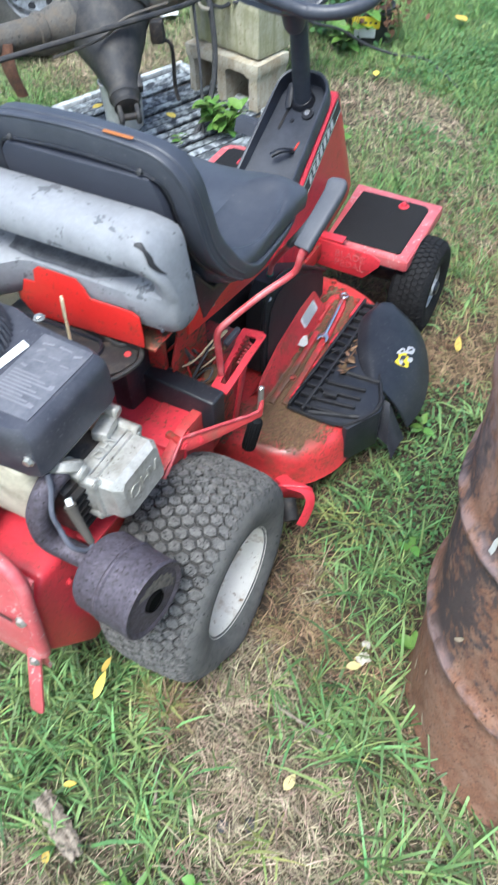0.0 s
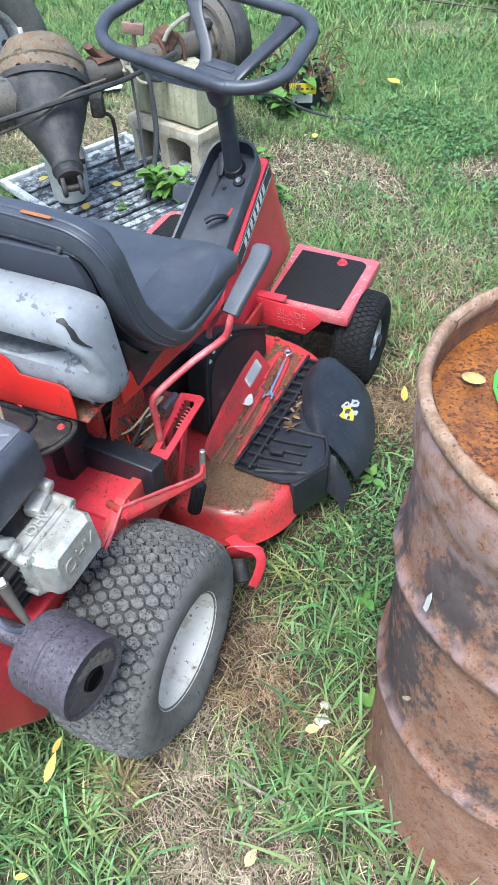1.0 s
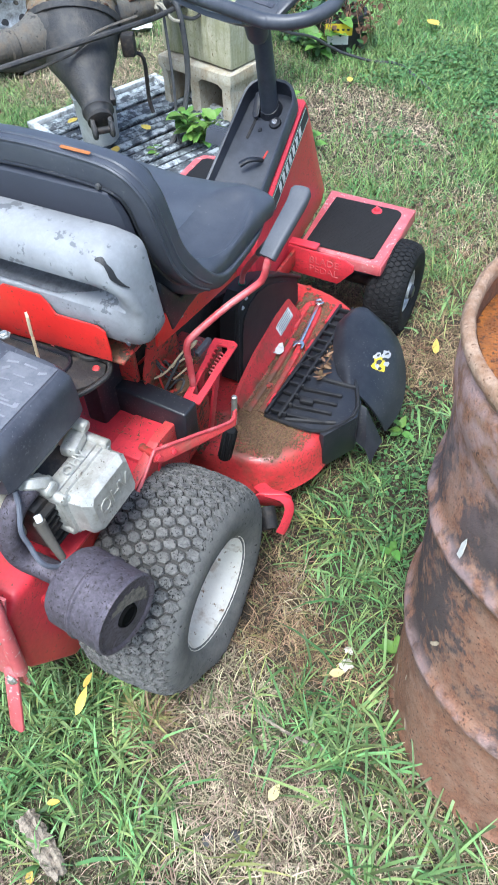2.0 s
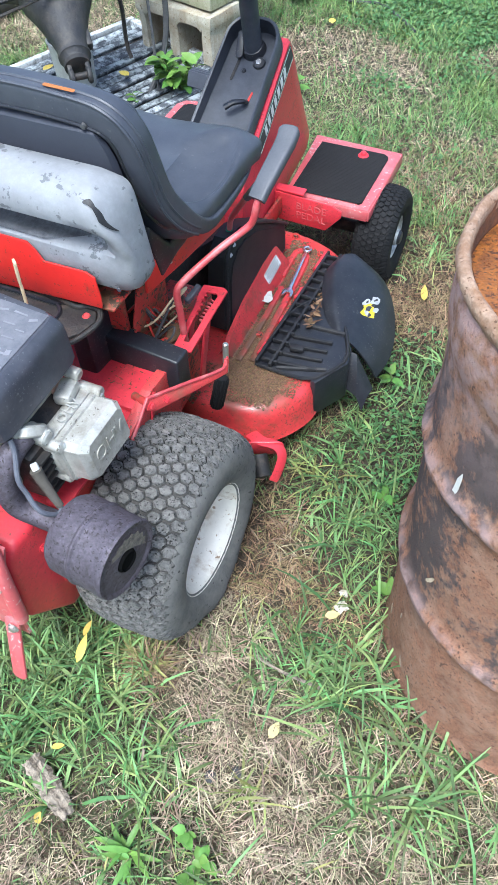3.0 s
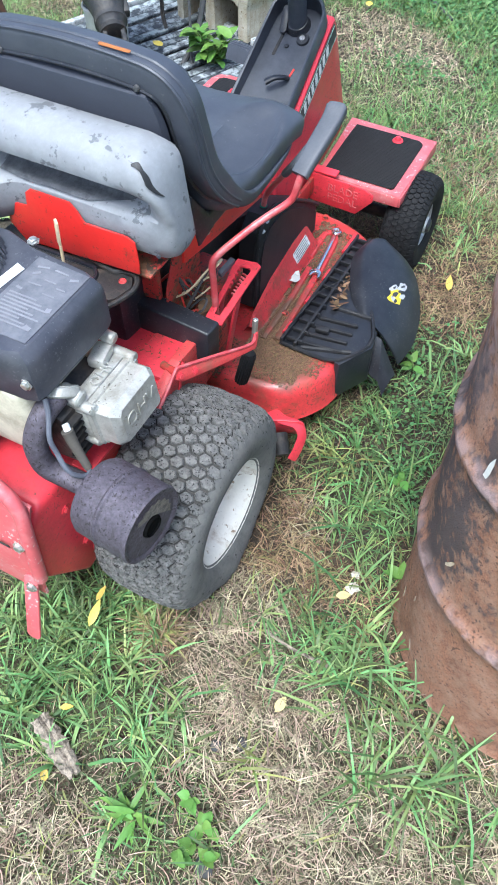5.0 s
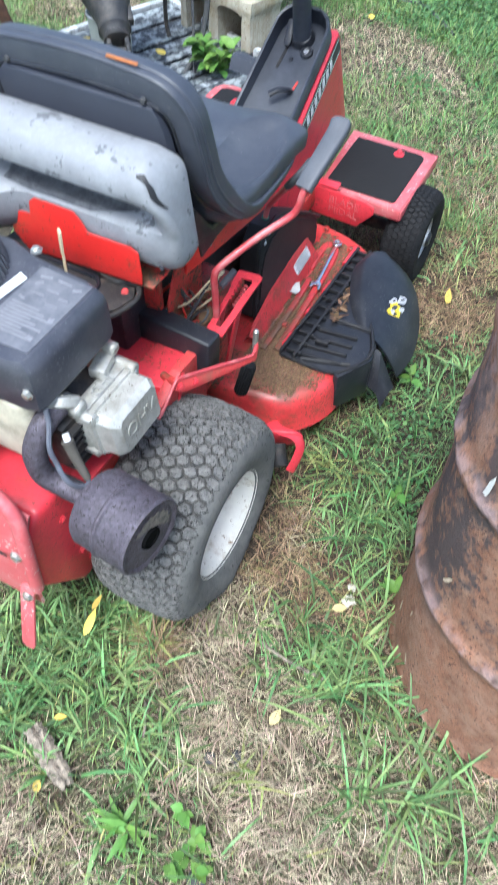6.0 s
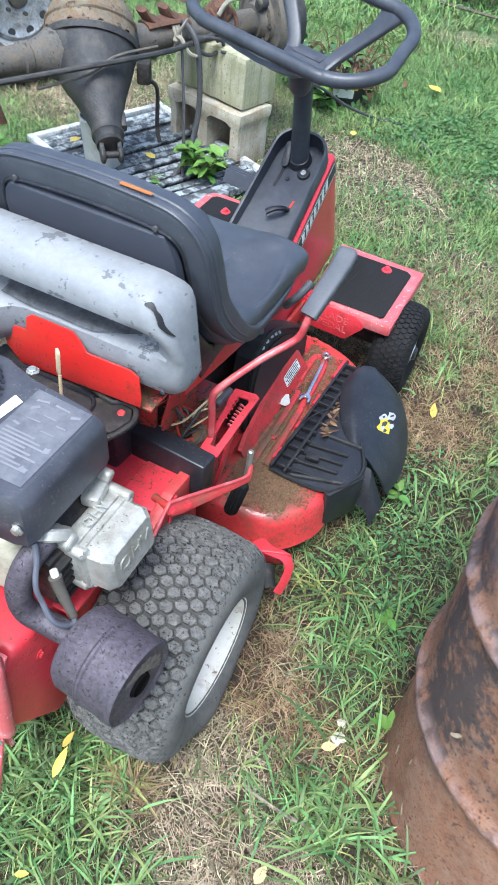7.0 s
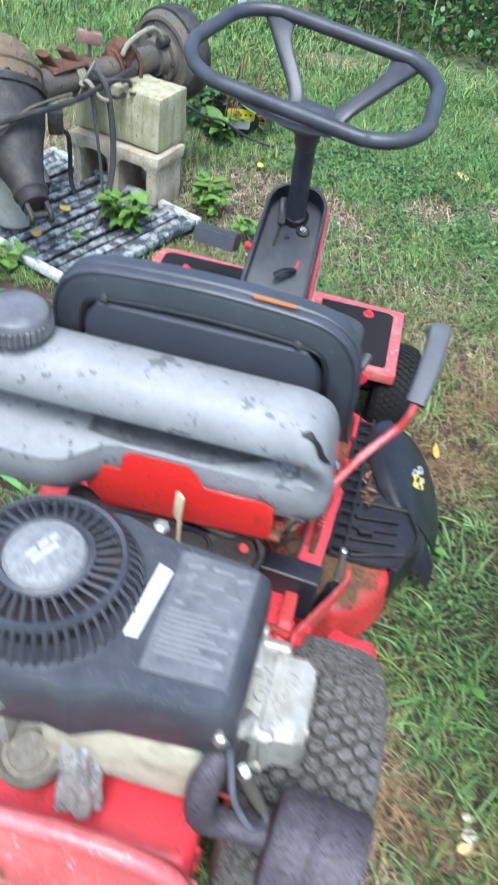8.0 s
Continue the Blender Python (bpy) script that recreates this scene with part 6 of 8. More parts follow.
for i in range(7):
    u = i / 6
    w = float(np.interp(u, (0, 0.3, 0.65, 1), (0.092, 0.062, 0.040, 0.030)))
    p = Vector((0, float(np.interp(u, (0, 0.3, 0.65, 1), (-0.140, -0.102, -0.055, 0.012))), float(np.interp(u, (0, 0.3, 0.65, 1), (-0.008, -0.040, -0.080, -0.114)))))
    rows.append([tuple(WM @ (p + Vector((w * v, 0, -0.012 * (1 - v * v))))) for v in (-1, -0.6, 0, 0.6, 1)])
part("wheel_web", grid(rows, 0.010), WHEEL, wheel)
part("wheel_pad", put(bmesh.new(), box((0, 0, 0), (0.110, 0.052, 0.022), bev=0.006, seg=3), WM @ pose(0.0, 0.024, -0.108, 6, 0, 0)), WHEEL, wheel, "raised pad on the wheel hub")
part("pad_bar", put(bmesh.new(), box((0, 0, 0), (0.075, 0.012, 0.001)), WM @ pose(0.0, 0.024, -0.0960, 6, 0, 0)), SHROUD, wheel)
for x in (-0.022, 0.022):
    part("hub_screw", lathe([(0, 0.002), (0.006, 0.001), (0.007, 0)], 12, WM @ pose(x * 2, -0.108, -0.034, 0, 0, 0)), ZINC, wheel)
part("wheel_hub", lathe([(0.018, -0.05), (0.024, -0.04), (0.030, 0.0), (0.034, 0.015), (0, 0.018)], 24, axis_to(WM @ Vector((0, 0.006, -0.124)), WM.to_3x3() @ Vector((0, 0, 1)))), WHEEL, wheel)



# ---- rusty drum ----
DB, DT = Vector((0.995, 0.144, 0.0)), Vector((0.979, 0.209, 0.905))
drum = thing("steel_drum", "open rusty steel drum with peeling paint, full of rusty water", "drum", at=tuple(DB))
DM = axis_to(DB, DT - DB)
prof = [(0.0, 0.006), (0.278, 0.006), (0.288, 0.0), (0.292, 0.006), (0.288, 0.014)]
for z in np.linspace(0.03, 0.86, 84):
    hoop = 0.013 * sum(math.exp(-((z - c) / 0.016) ** 2) for c in (0.305, 0.605)) + 0.010 / (1 + math.exp(-(z - 0.79) / 0.008)) * (z < 0.868)
    prof.append((0.285 + hoop, float(z)))
prof += [(0.290, 0.872), (0.287, 0.880)]
bm = lathe(prof, 96)
for v in bm.verts:
    a = math.atan2(v.co.y, v.co.x)
    d = 0.006 * noise.noise(Vector((1.6 * math.cos(a), 1.6 * math.sin(a), 3.5 * v.co.z))) + 0.0025 * noise.noise(Vector((6 * math.cos(a), 6 * math.sin(a), 14 * v.co.z)))
    dent = 0.016 * math.exp(-((a - 3.3) / 0.25) ** 2 - ((v.co.z - 0.46) / 0.07) ** 2) + 0.012 * math.exp(-((a + 2.5) / 0.22) ** 2 - ((v.co.z - 0.72) / 0.05) ** 2)
    k = 1 + (d - dent) / 0.29
    v.co.x, v.co.y = v.co.x * k, v.co.y * k
bm.transform(DM)
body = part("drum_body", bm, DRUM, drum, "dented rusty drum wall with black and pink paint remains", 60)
body.data.transform(DM.inverted())
body.matrix_world = DM
bm = lathe([(0.287, 0.874), (0.295, 0.880), (0.299, 0.890), (0.297, 0.899), (0.291, 0.904), (0.285, 0.902), (0.281, 0.894), (0.281, 0.882), (0.287, 0.874)], 160)
for v in bm.verts:
    v.co += 0.003 * noise.noise_vector(v.co * 9) + 0.0016 * noise.noise_vector(v.co * 45)
bm.transform(DM)
part("rim", bm, DRUM_RIM, drum, "flaking pinkish rolled rim", 60)
part("inner_wall", lathe([(0.2825, 0.896), (0.280, 0.78), (0.275, 0.60), (0, 0.60)], 72, DM), DRUM_IN, drum, "dark orange rust inside")
part("water", lathe([(0, 0.852), (0.15, 0.852), (0.2808, 0.852)], 72, DM), WATER, drum, "brown rusty water")
part("weld_seam", tube([DM @ Vector((0.2865 * math.cos(-2.05), 0.2865 * math.sin(-2.05), z)) for z in (0.03, 0.15, 0.28)], 0.002, 6, 2), DRUM, drum)
random.seed(9)
lp = DM.inverted() @ Vector((0.775, -0.047, 0.682))
spin = math.atan2(lp.y, lp.x) + 2.375
for a, z, ln, w, lean in ((-2.46, 0.633, 0.064, 0.010, -8), (-2.78, 0.145, 0.03, 0.004, 10), (-2.45, 0.40, 0.035, 0.008, -30), (-2.62, 0.20, 0.02, 0.004, 0), (-2.5, 0.085, 0.03, 0.003, 20)):
    a += spin
    rad = 0.2900 + 0.013 * sum(math.exp(-((z - c) / 0.016) ** 2) for c in (0.305, 0.605))
    m = DM @ pose(rad * math.cos(a), rad * math.sin(a), z, 90, 0, math.degrees(a) + 90) @ pose(0, 0, 0, 0, 0, lean)
    shape = [(0, -ln / 2), (w * 0.35, -ln * 0.30), (w / 2, 0.0), (w * 0.30, ln * 0.35), (0, ln / 2), (-w * 0.40, ln * 0.25), (-w * 0.35, -ln * 0.1), (-w * 0.45, -ln * 0.4)]
    part("paint_chip", prism(shape, 0.0016, m), PAPER if z > 0.6 else STRAW, drum)
leafp = Vector((0.750, 0.205, 0.855))


def leaf_mesh(ln, w, curl=0.15, fold=0.15, n=6, serr=0.0):
    """A pointed leaf along +y with a raised rim and a curl."""
    rows = []
    for i in range(n + 1):
        u = i / n
        ww = w * (math.sin(math.pi * u ** 0.8) ** 0.8 if 0 < u < 1 else 0.02) * (1 + serr * (i % 2))
        zc = curl * ln * u * u
        rows.append([(-ww / 2, ln * u, zc + fold * ww / 2), (0, ln * u, zc), (ww / 2, ln * u, zc + fold * ww / 2)])
    return grid(rows)


def fallen_leaf(p, ln, w, rz, mat, label, rx=0, ry=0, curl=0.1):
    bm = leaf_mesh(ln, w, curl, 0.2)
    bm.transform(pose(*p, rx, ry, rz))
    return tagged(part("fallen_leaf", bm, mat), label, "leaf")


tagged(part("floating_leaf", lathe([(0, 0.0025), (0.012, 0.002), (0.016, 0.0)], 14, Matrix.Translation(leafp) @ Matrix.Diagonal((1, 0.72, 1, 1))), OLIVE_LEAF), "pale yellow leaf floating on rusty water", "leaf")
cr = Vector((0.876, 0.220, 0.857))
ring = [cr + Vector((0.100 * math.cos(a), 0.100 * math.sin(a), 0)) for a in (2 * math.pi * i / 24 for i in range(25))]
tagged(part("plastic_ring", tube(ring, 0.0026, 8, 1, closed=True), GREEN_PLASTIC), "bright green plastic ring floating in the drum", "ring")

# ---- concrete blocks ----
BA = radians(-20)
BX, BY = Vector((math.cos(BA), math.sin(BA), 0)), Vector((-math.sin(BA), math.cos(BA), 0))
BC = Vector((-0.695, 2.095, 0)) - BX * 0.200 + BY * 0.100


def block(corner, turn, z0, size, mat, label, cores=()):
    """A cast block from its near corner; cores are hollows open to the front, as spans along it."""
    w, d, h = size
    xs = sorted(set([round(-w * i / 22, 5) for i in range(23)] + [round(c, 5) for sp in cores for c in sp]))
    ys, zs = [0.0, 0.06, 0.12, d - 0.02, d], sorted([h * i / 12 for i in range(13)] + ([0.022, h - 0.046] if cores else []))

    def solid(i, j, k):
        if not (0 <= i < len(xs) - 1 and 0 <= j < 4 and 0 <= k < len(zs) - 1):
            return False
        x, z = (xs[i] + xs[i + 1]) / 2, (zs[k] + zs[k + 1]) / 2
        return not (j < 3 and 0.022 < z < h - 0.046 and any(a < x < b for a, b in cores))

    t, seen = bmesh.new(), {}

    def vert(i, j, k):
        if (i, j, k) not in seen:
            p = Vector((xs[i], ys[j], zs[k]))
            if cores:
                lip = 1 / (1 + math.exp(-(p.z - h + 0.052) / 0.004))
                p.x += 0.010 * lip * (p.x / w * 2 + 1)
                p.y -= 0.006 * lip * (j == 0)
                for a, b in cores:
                    if a - 0.001 < p.x < b + 0.001 and p.z < h - 0.04:
                        arch = max(0.0, abs(2 * (p.x - a) / (b - a) - 1) - 0.55) / 0.45
                        p.z -= 0.018 * arch * arch * max(0.0, (p.z - h + 0.10) / 0.055)
            for c, lo, hi in ((0, -w, 0.0), (1, 0.0, d), (2, 0.0, h)):
                edge = sum(1 for q, l2, h2 in ((0, -w, 0.0), (1, 0.0, d), (2, 0.0, h)) if q != c and min(abs(p[q] - l2), abs(p[q] - h2)) < 0.012)
                if edge and min(abs(p[c] - lo), abs(p[c] - hi)) < 0.012:
                    p[c] += (0.004 if abs(p[c] - lo) < abs(p[c] - hi) else -0.004)
            p += 0.005 * noise.noise_vector(p * 12 + Vector((0, 0, 7 * z0))) + 0.0018 * noise.noise_vector(p * 70)
            seen[(i, j, k)] = t.verts.new(p)
        return seen[(i, j, k)]

    for i in range(len(xs) - 1):
        for j in range(4):
            for k in range(len(zs) - 1):
                if not solid(i, j, k):
                    continue
                for n, loop in (((1, 0, 0), ((1, 0, 0), (1, 1, 0), (1, 1, 1), (1, 0, 1))), ((-1, 0, 0), ((0, 0, 0), (0, 0, 1), (0, 1, 1), (0, 1, 0))), ((0, 1, 0), ((0, 1, 0), (0, 1, 1), (1, 1, 1), (1, 1, 0))),
                                ((0, -1, 0), ((0, 0, 0), (1, 0, 0), (1, 0, 1), (0, 0, 1))), ((0, 0, 1), ((0, 0, 1), (1, 0, 1), (1, 1, 1), (0, 1, 1))), ((0, 0, -1), ((0, 0, 0), (0, 1, 0), (1, 1, 0), (1, 0, 0)))):
                    if not solid(i + n[0], j + n[1], k + n[2]):
                        t.faces.new([vert(i + a, j + b, k + c) for a, b, c in loop])
    t.transform(pose(*corner, z0, 0, 0, turn))
    return tagged(part("concrete_block", t, mat), label, "concrete block", "stacked blocks")


block((-0.650, 2.032), -13, 0.0, (0.385, 0.19, 0.240), CONCRETE_PALE, "pale hollow concrete block with two cores, on the ground", ((-0.345, -0.222), (-0.172, -0.046)))
block((-0.655, 2.058), -15, 0.243, (0.385, 0.19, 0.200), CONCRETE, "mossy green-stained concrete block on another block")

# ---- loose vehicle axle ----
axle = thing("vehicle_axle", "greasy dismounted vehicle axle with differential, propped on concrete blocks", "axle", at=(-1.1, 1.7, 0.0))
AD = Vector((0.46, 0.95, 0.0)).normalized()
AC = Vector((-1.10, 1.70, 0.475))
AS = Vector((AD.y, -AD.x, 0))
part("axle_tube", lathe([(0.044, -0.62), (0.047, -0.30), (0.049, -0.27), (0.056, -0.265), (0.056, -0.24), (0.052, -0.235), (0.068, -0.18), (0.115, -0.09)], 24, axis_to(AC, AD)), AXLE_RUST, axle, "rusty axle tube")
part("axle_tube", lathe([(0.115, 0.09), (0.075, 0.15), (0.055, 0.20), (0.047, 0.28), (0.046, 0.78)], 24, axis_to(AC, AD)), AXLE_RUST, axle, "rusty axle tube")
part("housing", lathe([(0, -0.17), (0.06, -0.17), (0.100, -0.13), (0.135, -0.07), (0.145, 0.0), (0.135, 0.07), (0.100, 0.13), (0.06, 0.17), (0, 0.17)], 28, axis_to(AC, AD)), AXLE, axle, "dark greasy differential housing")
flng = Vector((-0.835, 1.420, 0.285))
PD = (flng - AC).normalized()
yk = axis_to(AC, PD) @ Matrix.Diagonal((1, 1, 1.075, 1))
part("pinion_nose", lathe([(0.158, 0.0), (0.152, 0.05), (0.128, 0.12), (0.096, 0.19), (0.070, 0.26), (0.055, 0.31), (0.052, 0.335), (0.056, 0.338), (0.056, 0.350), (0.050, 0.354), (0.044, 0.37), (0, 0.37)], 24, yk), AXLE, axle, "dark tapering pinion housing")
part("pinion_flange", lathe([(0, 0.365), (0.040, 0.365), (0.046, 0.372), (0.046, 0.386), (0.030, 0.392), (0, 0.392)], 20, yk), DARK, axle, "dark joint flange")
for s in (-1, 1):
    bm = tube([yk @ Vector((0.030 * s, 0.019 * math.cos(a), 0.420 + 0.019 * math.sin(a))) for a in (2 * math.pi * i / 14 for i in range(15))], 0.009, 8, 1, closed=True)
    put(bm, box((0.030 * s, 0, 0.396), (0.016, 0.044, 0.026), bev=0.005), yk)
    part("yoke_ear", bm, AXLE, axle)
part("yoke_cross", rod(yk @ Vector((-0.026, 0, 0.420)), yk @ Vector((0.026, 0, 0.420)), 0.012, 12, 0.002), DARK, axle)
part("pinion_rib", put(bmesh.new(), box((0.060, 0.0, 0.295), (0.022, 0.034, 0.060), bev=0.006), yk), AXLE, axle)
# domed cover on the far side with a flange ridge
CN = Vector((-0.36, 0.62, 0.72)).normalized()
cv = axis_to(AC + CN * 0.010, CN)
part("cover_flange", lathe([(0.120, -0.024), (0.170, -0.020), (0.173, 0.002), (0.150, 0.006)], 28, cv), AXLE, axle, "dark bolted flange")
bm = lathe([(0.166, 0.0), (0.168, 0.010), (0.160, 0.016), (0.157, 0.050), (0.163, 0.056), (0.163, 0.066), (0.153, 0.072), (0.146, 0.105), (0.126, 0.138), (0.100, 0.154), (0.06, 0.162), (0, 0.164)], 40, cv)
for v in bm.verts:
    v.co += 0.004 * noise.noise_vector(v.co * 14) + 0.0015 * noise.noise_vector(v.co * 60)
part("diff_cover", bm, COVER_RUST, axle, "rusty tan differential cover")
for i in range(10):
    a = 2 * math.pi * i / 10
    part("cover_bolt", bolt(cv @ Vector((0.164 * math.cos(a), 0.164 * math.sin(a), 0.008)), CN, 0.007, 0.006), RUST, axle)
BP = AC + AD * 0.78
part("backing_plate", lathe([(0.044, -0.06), (0.062, -0.058), (0.066, -0.040), (0.074, -0.030), (0.092, -0.030), (0.098, -0.016), (0.120, -0.012), (0.128, -0.020), (0.142, -0.018), (0.152, 0.0), (0.157, 0.012), (0.145, 0.02), (0, 0.02)], 40, axis_to(BP, AD)), AXLE_RUST, axle, "dark rusty stepped brake backing plate")
for i in range(6):
    a = math.pi * i / 3
    part("plate_bolt", bolt(axis_to(BP, AD) @ Vector((0.084 * math.cos(a), 0.084 * math.sin(a), -0.030)), -AD, 0.009, 0.008), AXLE, axle)
part("brake_hose", tube([BP + AS * 0.05 + Vector((0, 0, 0.07)) - AD * 0.05, BP + AS * 0.06 + Vector((0, 0, 0.13)) - AD * 0.12, BP + AS * 0.05 + Vector((0, 0, 0.10)) - AD * 0.22, AC + AD * 0.52 + AS * 0.05 + Vector((0, 0, 0.06))], 0.009, 8, 6), ROPE, axle, "pale brake hose")
part("brake_drum", lathe([(0.150, 0.012), (0.166, 0.014), (0.170, 0.03), (0.166, 0.035), (0.172, 0.05), (0.168, 0.09), (0.150, 0.105), (0, 0.105)], 40, axis_to(BP, AD)), AXLE, axle, "rusty dark brake drum")
bm = rod(BP + AS * 0.04 + Vector((0, 0, 0.07)) - AD * 0.02, BP + AS * 0.04 + Vector((0, 0, 0.07)) - AD * 0.065, 0.022, 14, 0.004)
part("brake_adjuster", rod(BP + AS * 0.05 - AD * 0.02 + Vector((0, 0, -0.06)), BP + AS * 0.05 - AD * 0.045 + Vector((0, 0, -0.06)), 0.014, 12, 0.003), AXLE, axle)
part("wheel_cylinder", bm, AXLE, axle)
for d in (0.27, 0.36):
    q = AC + AD * d - AS * 0.015
    bm = tube([q + AD * 0.05 + Vector((0, 0, 0.030)), q + Vector((0, 0, 0.052)), q - AD * 0.030 + Vector((0, 0, 0.070)), q - AD * 0.050 + Vector((0, 0, 0.098))], (0.050, 0.036), 12, 5, flat=0.42)
    for v in bm.verts:
        v.co += 0.005 * noise.noise_vector(v.co * 30)
    part("spring_horn", bm, RUST, axle, "curved rusty spring perch horn")
bm = tube([AC + AD * 0.22 + Vector((0, 0, 0.046)), AC + AD * 0.32 + Vector((0, 0, 0.052)), AC + AD * 0.40 + Vector((0, 0, 0.048))], 0.042, 10, 4, flat=0.35)
part("spring_perch", bm, RUST, axle, "rusty spring perch on the tube")
for d in (0.52, 0.61):
    q = AC + AD * d
    part("u_bolt", tube([q + AS * 0.054 + Vector((0, 0, -0.035)), q + AS * 0.050 + Vector((0, 0, 0.02)), q + AS * 0.03 + Vector((0, 0, 0.050)), q + Vector((0, 0, 0.060)), q - AS * 0.052 + Vector((0, 0, 0.03))], 0.008, 8, 5), RUST, axle, "heavily rusted bolt")
bm = bmesh.new()
bmesh.ops.create_icosphere(bm, subdivisions=3, radius=0.055)
for v in bm.verts:
    v.co *= 1 + 0.30 * noise.noise(v.co * 30) + 0.22 * noise.noise(v.co * 85)
    v.co.z *= 1.25
bm.transform(Matrix.Translation(AC + AD * 0.56 + Vector((0, 0, 0.030))))
part("rust_clump", bm, RUST, axle, "flaking orange rust clump")
part("shackle", put(bmesh.new(), box((0, 0, 0), (0.085, 0.030, 0.040), (0, 8, 24), 0.005), Matrix.Translation(AC + AD * 0.43 - AS * 0.02 + Vector((0, 0, 0.112)))), RUST_PINK, axle)
part("shackle_pin", rod(AC + AD * 0.43 - AS * 0.02 + Vector((0, 0, 0.03)), AC + AD * 0.43 - AS * 0.02 + Vector((0, 0, 0.145)), 0.007, 10, 0.001), AXLE_RUST, axle)
part("spring_bracket", tube([AC - AD * 0.40 + AS * 0.035 + Vector((0, 0, 0.0)), AC - AD * 0.41 + AS * 0.05 + Vector((0, 0, -0.08)), AC - AD * 0.39 + AS * 0.055 + Vector((0, 0, -0.17))], (0.034, 0.026), 10, 4, flat=0.5), RUST, axle, "bent rusty bracket")
# knotted rope round the tube
rk = AC + AD * 0.33 + AS * 0.055
for i in range(3):
    q = AC + AD * (0.325 + 0.012 * i)
    part("rope_turn", tube([q + (AS * math.cos(a) + Vector((0, 0, 1)) * math.sin(a)) * 0.054 for a in (2 * math.pi * j / 16 for j in range(17))], 0.006, 6, 1, closed=True), ROPE, axle)
part("rope_end", tube([rk, rk + Vector((0.03, -0.02, 0.05)), rk + Vector((0.05, -0.01, 0.085))], (0.007, 0.004), 6, 5), ROPE, axle)
part("rope_end", tube([rk + Vector((0, 0, 0.01)), rk + Vector((0.035, -0.03, 0.02)), rk + Vector((0.07, -0.03, -0.02)), rk + Vector((0.10, -0.02, -0.03))], (0.009, 0.006), 6, 5), ROPE, axle)
part("rope_knot", lathe([(0, -0.016), (0.012, -0.012), (0.017, 0), (0.012, 0.012), (0, 0.016)], 10, Matrix.Translation(rk)), ROPE, axle, "knotted grey rope")
part("hose_loop", tube([rk + AD * 0.05, rk + AD * 0.10 + AS * 0.05 + Vector((0, 0, 0.01)), rk + AD * 0.17 + AS * 0.05 + Vector((0, 0, -0.01)), rk + AD * 0.19 + AS * 0.03 + Vector((0, 0, -0.045)), rk + AD * 0.12 + AS * 0.05 + Vector((0, 0, -0.055)), rk + AD * 0.06 + AS * 0.06 + Vector((0, 0, -0.03))], 0.007, 8, 6), CABLE, axle, "coiled black hose loop")
part("brake_line", tube([AC - AD * 0.60 + AS * 0.10 + Vector((0, 0, -0.02)), AC - AD * 0.25 + AS * 0.200 + Vector((0, 0, 0.022)), AC + AD * 0.10 + AS * 0.225 + Vector((0, 0, 0.034)), AC + AD * 0.32 + AS * 0.12 + Vector((0, 0, 0.0)), AC + AD * 0.55 + AS * 0.08 + Vector((0, 0, 0.02))], 0.010, 8, 8), AXLE, axle, "dark stabiliser rod")
part("thin_line", tube([AC - AD * 0.30 + AS * 0.185 + Vector((0, 0, -0.025)), AC - AD * 0.12 + AS * 0.205 + Vector((0, 0, 0.0)), AC - AD * 0.02 + AS * 0.215 + Vector((0, 0, 0.045)), AC + AD * 0.15 + AS * 0.205 + Vector((0, 0, 0.050))], 0.005, 6, 8), AXLE_RUST, axle)
part("hose", tube([AC + AD * 0.36 + AS * 0.05 + Vector((0, 0, 0.06)), AC + AD * 0.37 + AS * 0.13 + Vector((0, 0, 0.0)), AC + AD * 0.36 + AS * 0.17 + Vector((0, 0, -0.20)), AC + AD * 0.30 + AS * 0.20 + Vector((0, 0, -0.35)), AC + AD * 0.20 + AS * 0.24 + Vector((0, 0, -0.43))], 0.011, 8, 8), CABLE, axle, "black rubber hose hanging down")
part("hanging_cable", tube([AC + AD * 0.32 + AS * 0.10 + Vector((0, 0, 0.02)), AC + AD * 0.27 + AS * 0.20 + Vector((0, 0, -0.22)), AC + AD * 0.22 + AS * 0.27 + Vector((0, 0, -0.46))], 0.006, 6, 6), CABLE, axle)
part("bleed_pipe", tube([AC + AD * 0.16 + AS * 0.11 + Vector((0, 0, -0.10)), AC + AD * 0.20 + AS * 0.12 + Vector((0, 0, -0.13)), AC + AD * 0.20 + AS * 0.12 + Vector((0, 0, -0.28)), AC + AD * 0.20 + AS * 0.14 + Vector((0, 0, -0.33))], 0.008, 6, 4), DARK, axle)
part("sensor", box(tuple(AC + AD * 0.14 + AS * 0.13 + Vector((0, 0, -0.06))), (0.05, 0.05, 0.08), (0, 0, 25), 0.01), DARK, axle)
# pot that props the pinion
tagged(part("plastic_pot", lathe([(0, 0.01), (0.064, 0.01), (0.072, 0.02), (0.080, 0.185), (0.085, 0.192), (0.078, 0.196), (0.070, 0.03), (0, 0.03)], 28, Matrix.Translation((-1.055, 1.675, 0.062))), BUCKET), "cloudy white plastic pot under the axle", "pot")

# ---- slatted panel on the ground ----
panel = thing("slatted_panel", "weathered slatted panel with flaking white frame, lying on the ground", "panel", at=(-0.958, 1.856, 0.0))
PM = basis((-0.958, 1.856, 0.034), (0.92, -0.39, 0.0), (0.39, 0.92, 0))
for v, mat in ((-0.32, SLAT_WHITE), (0.32, SLAT_WHITE)):
    part("frame_rail", put(bmesh.new(), box((0, v, 0.012), (0.80, 0.030, 0.03), bev=0.004), PM), mat, panel)
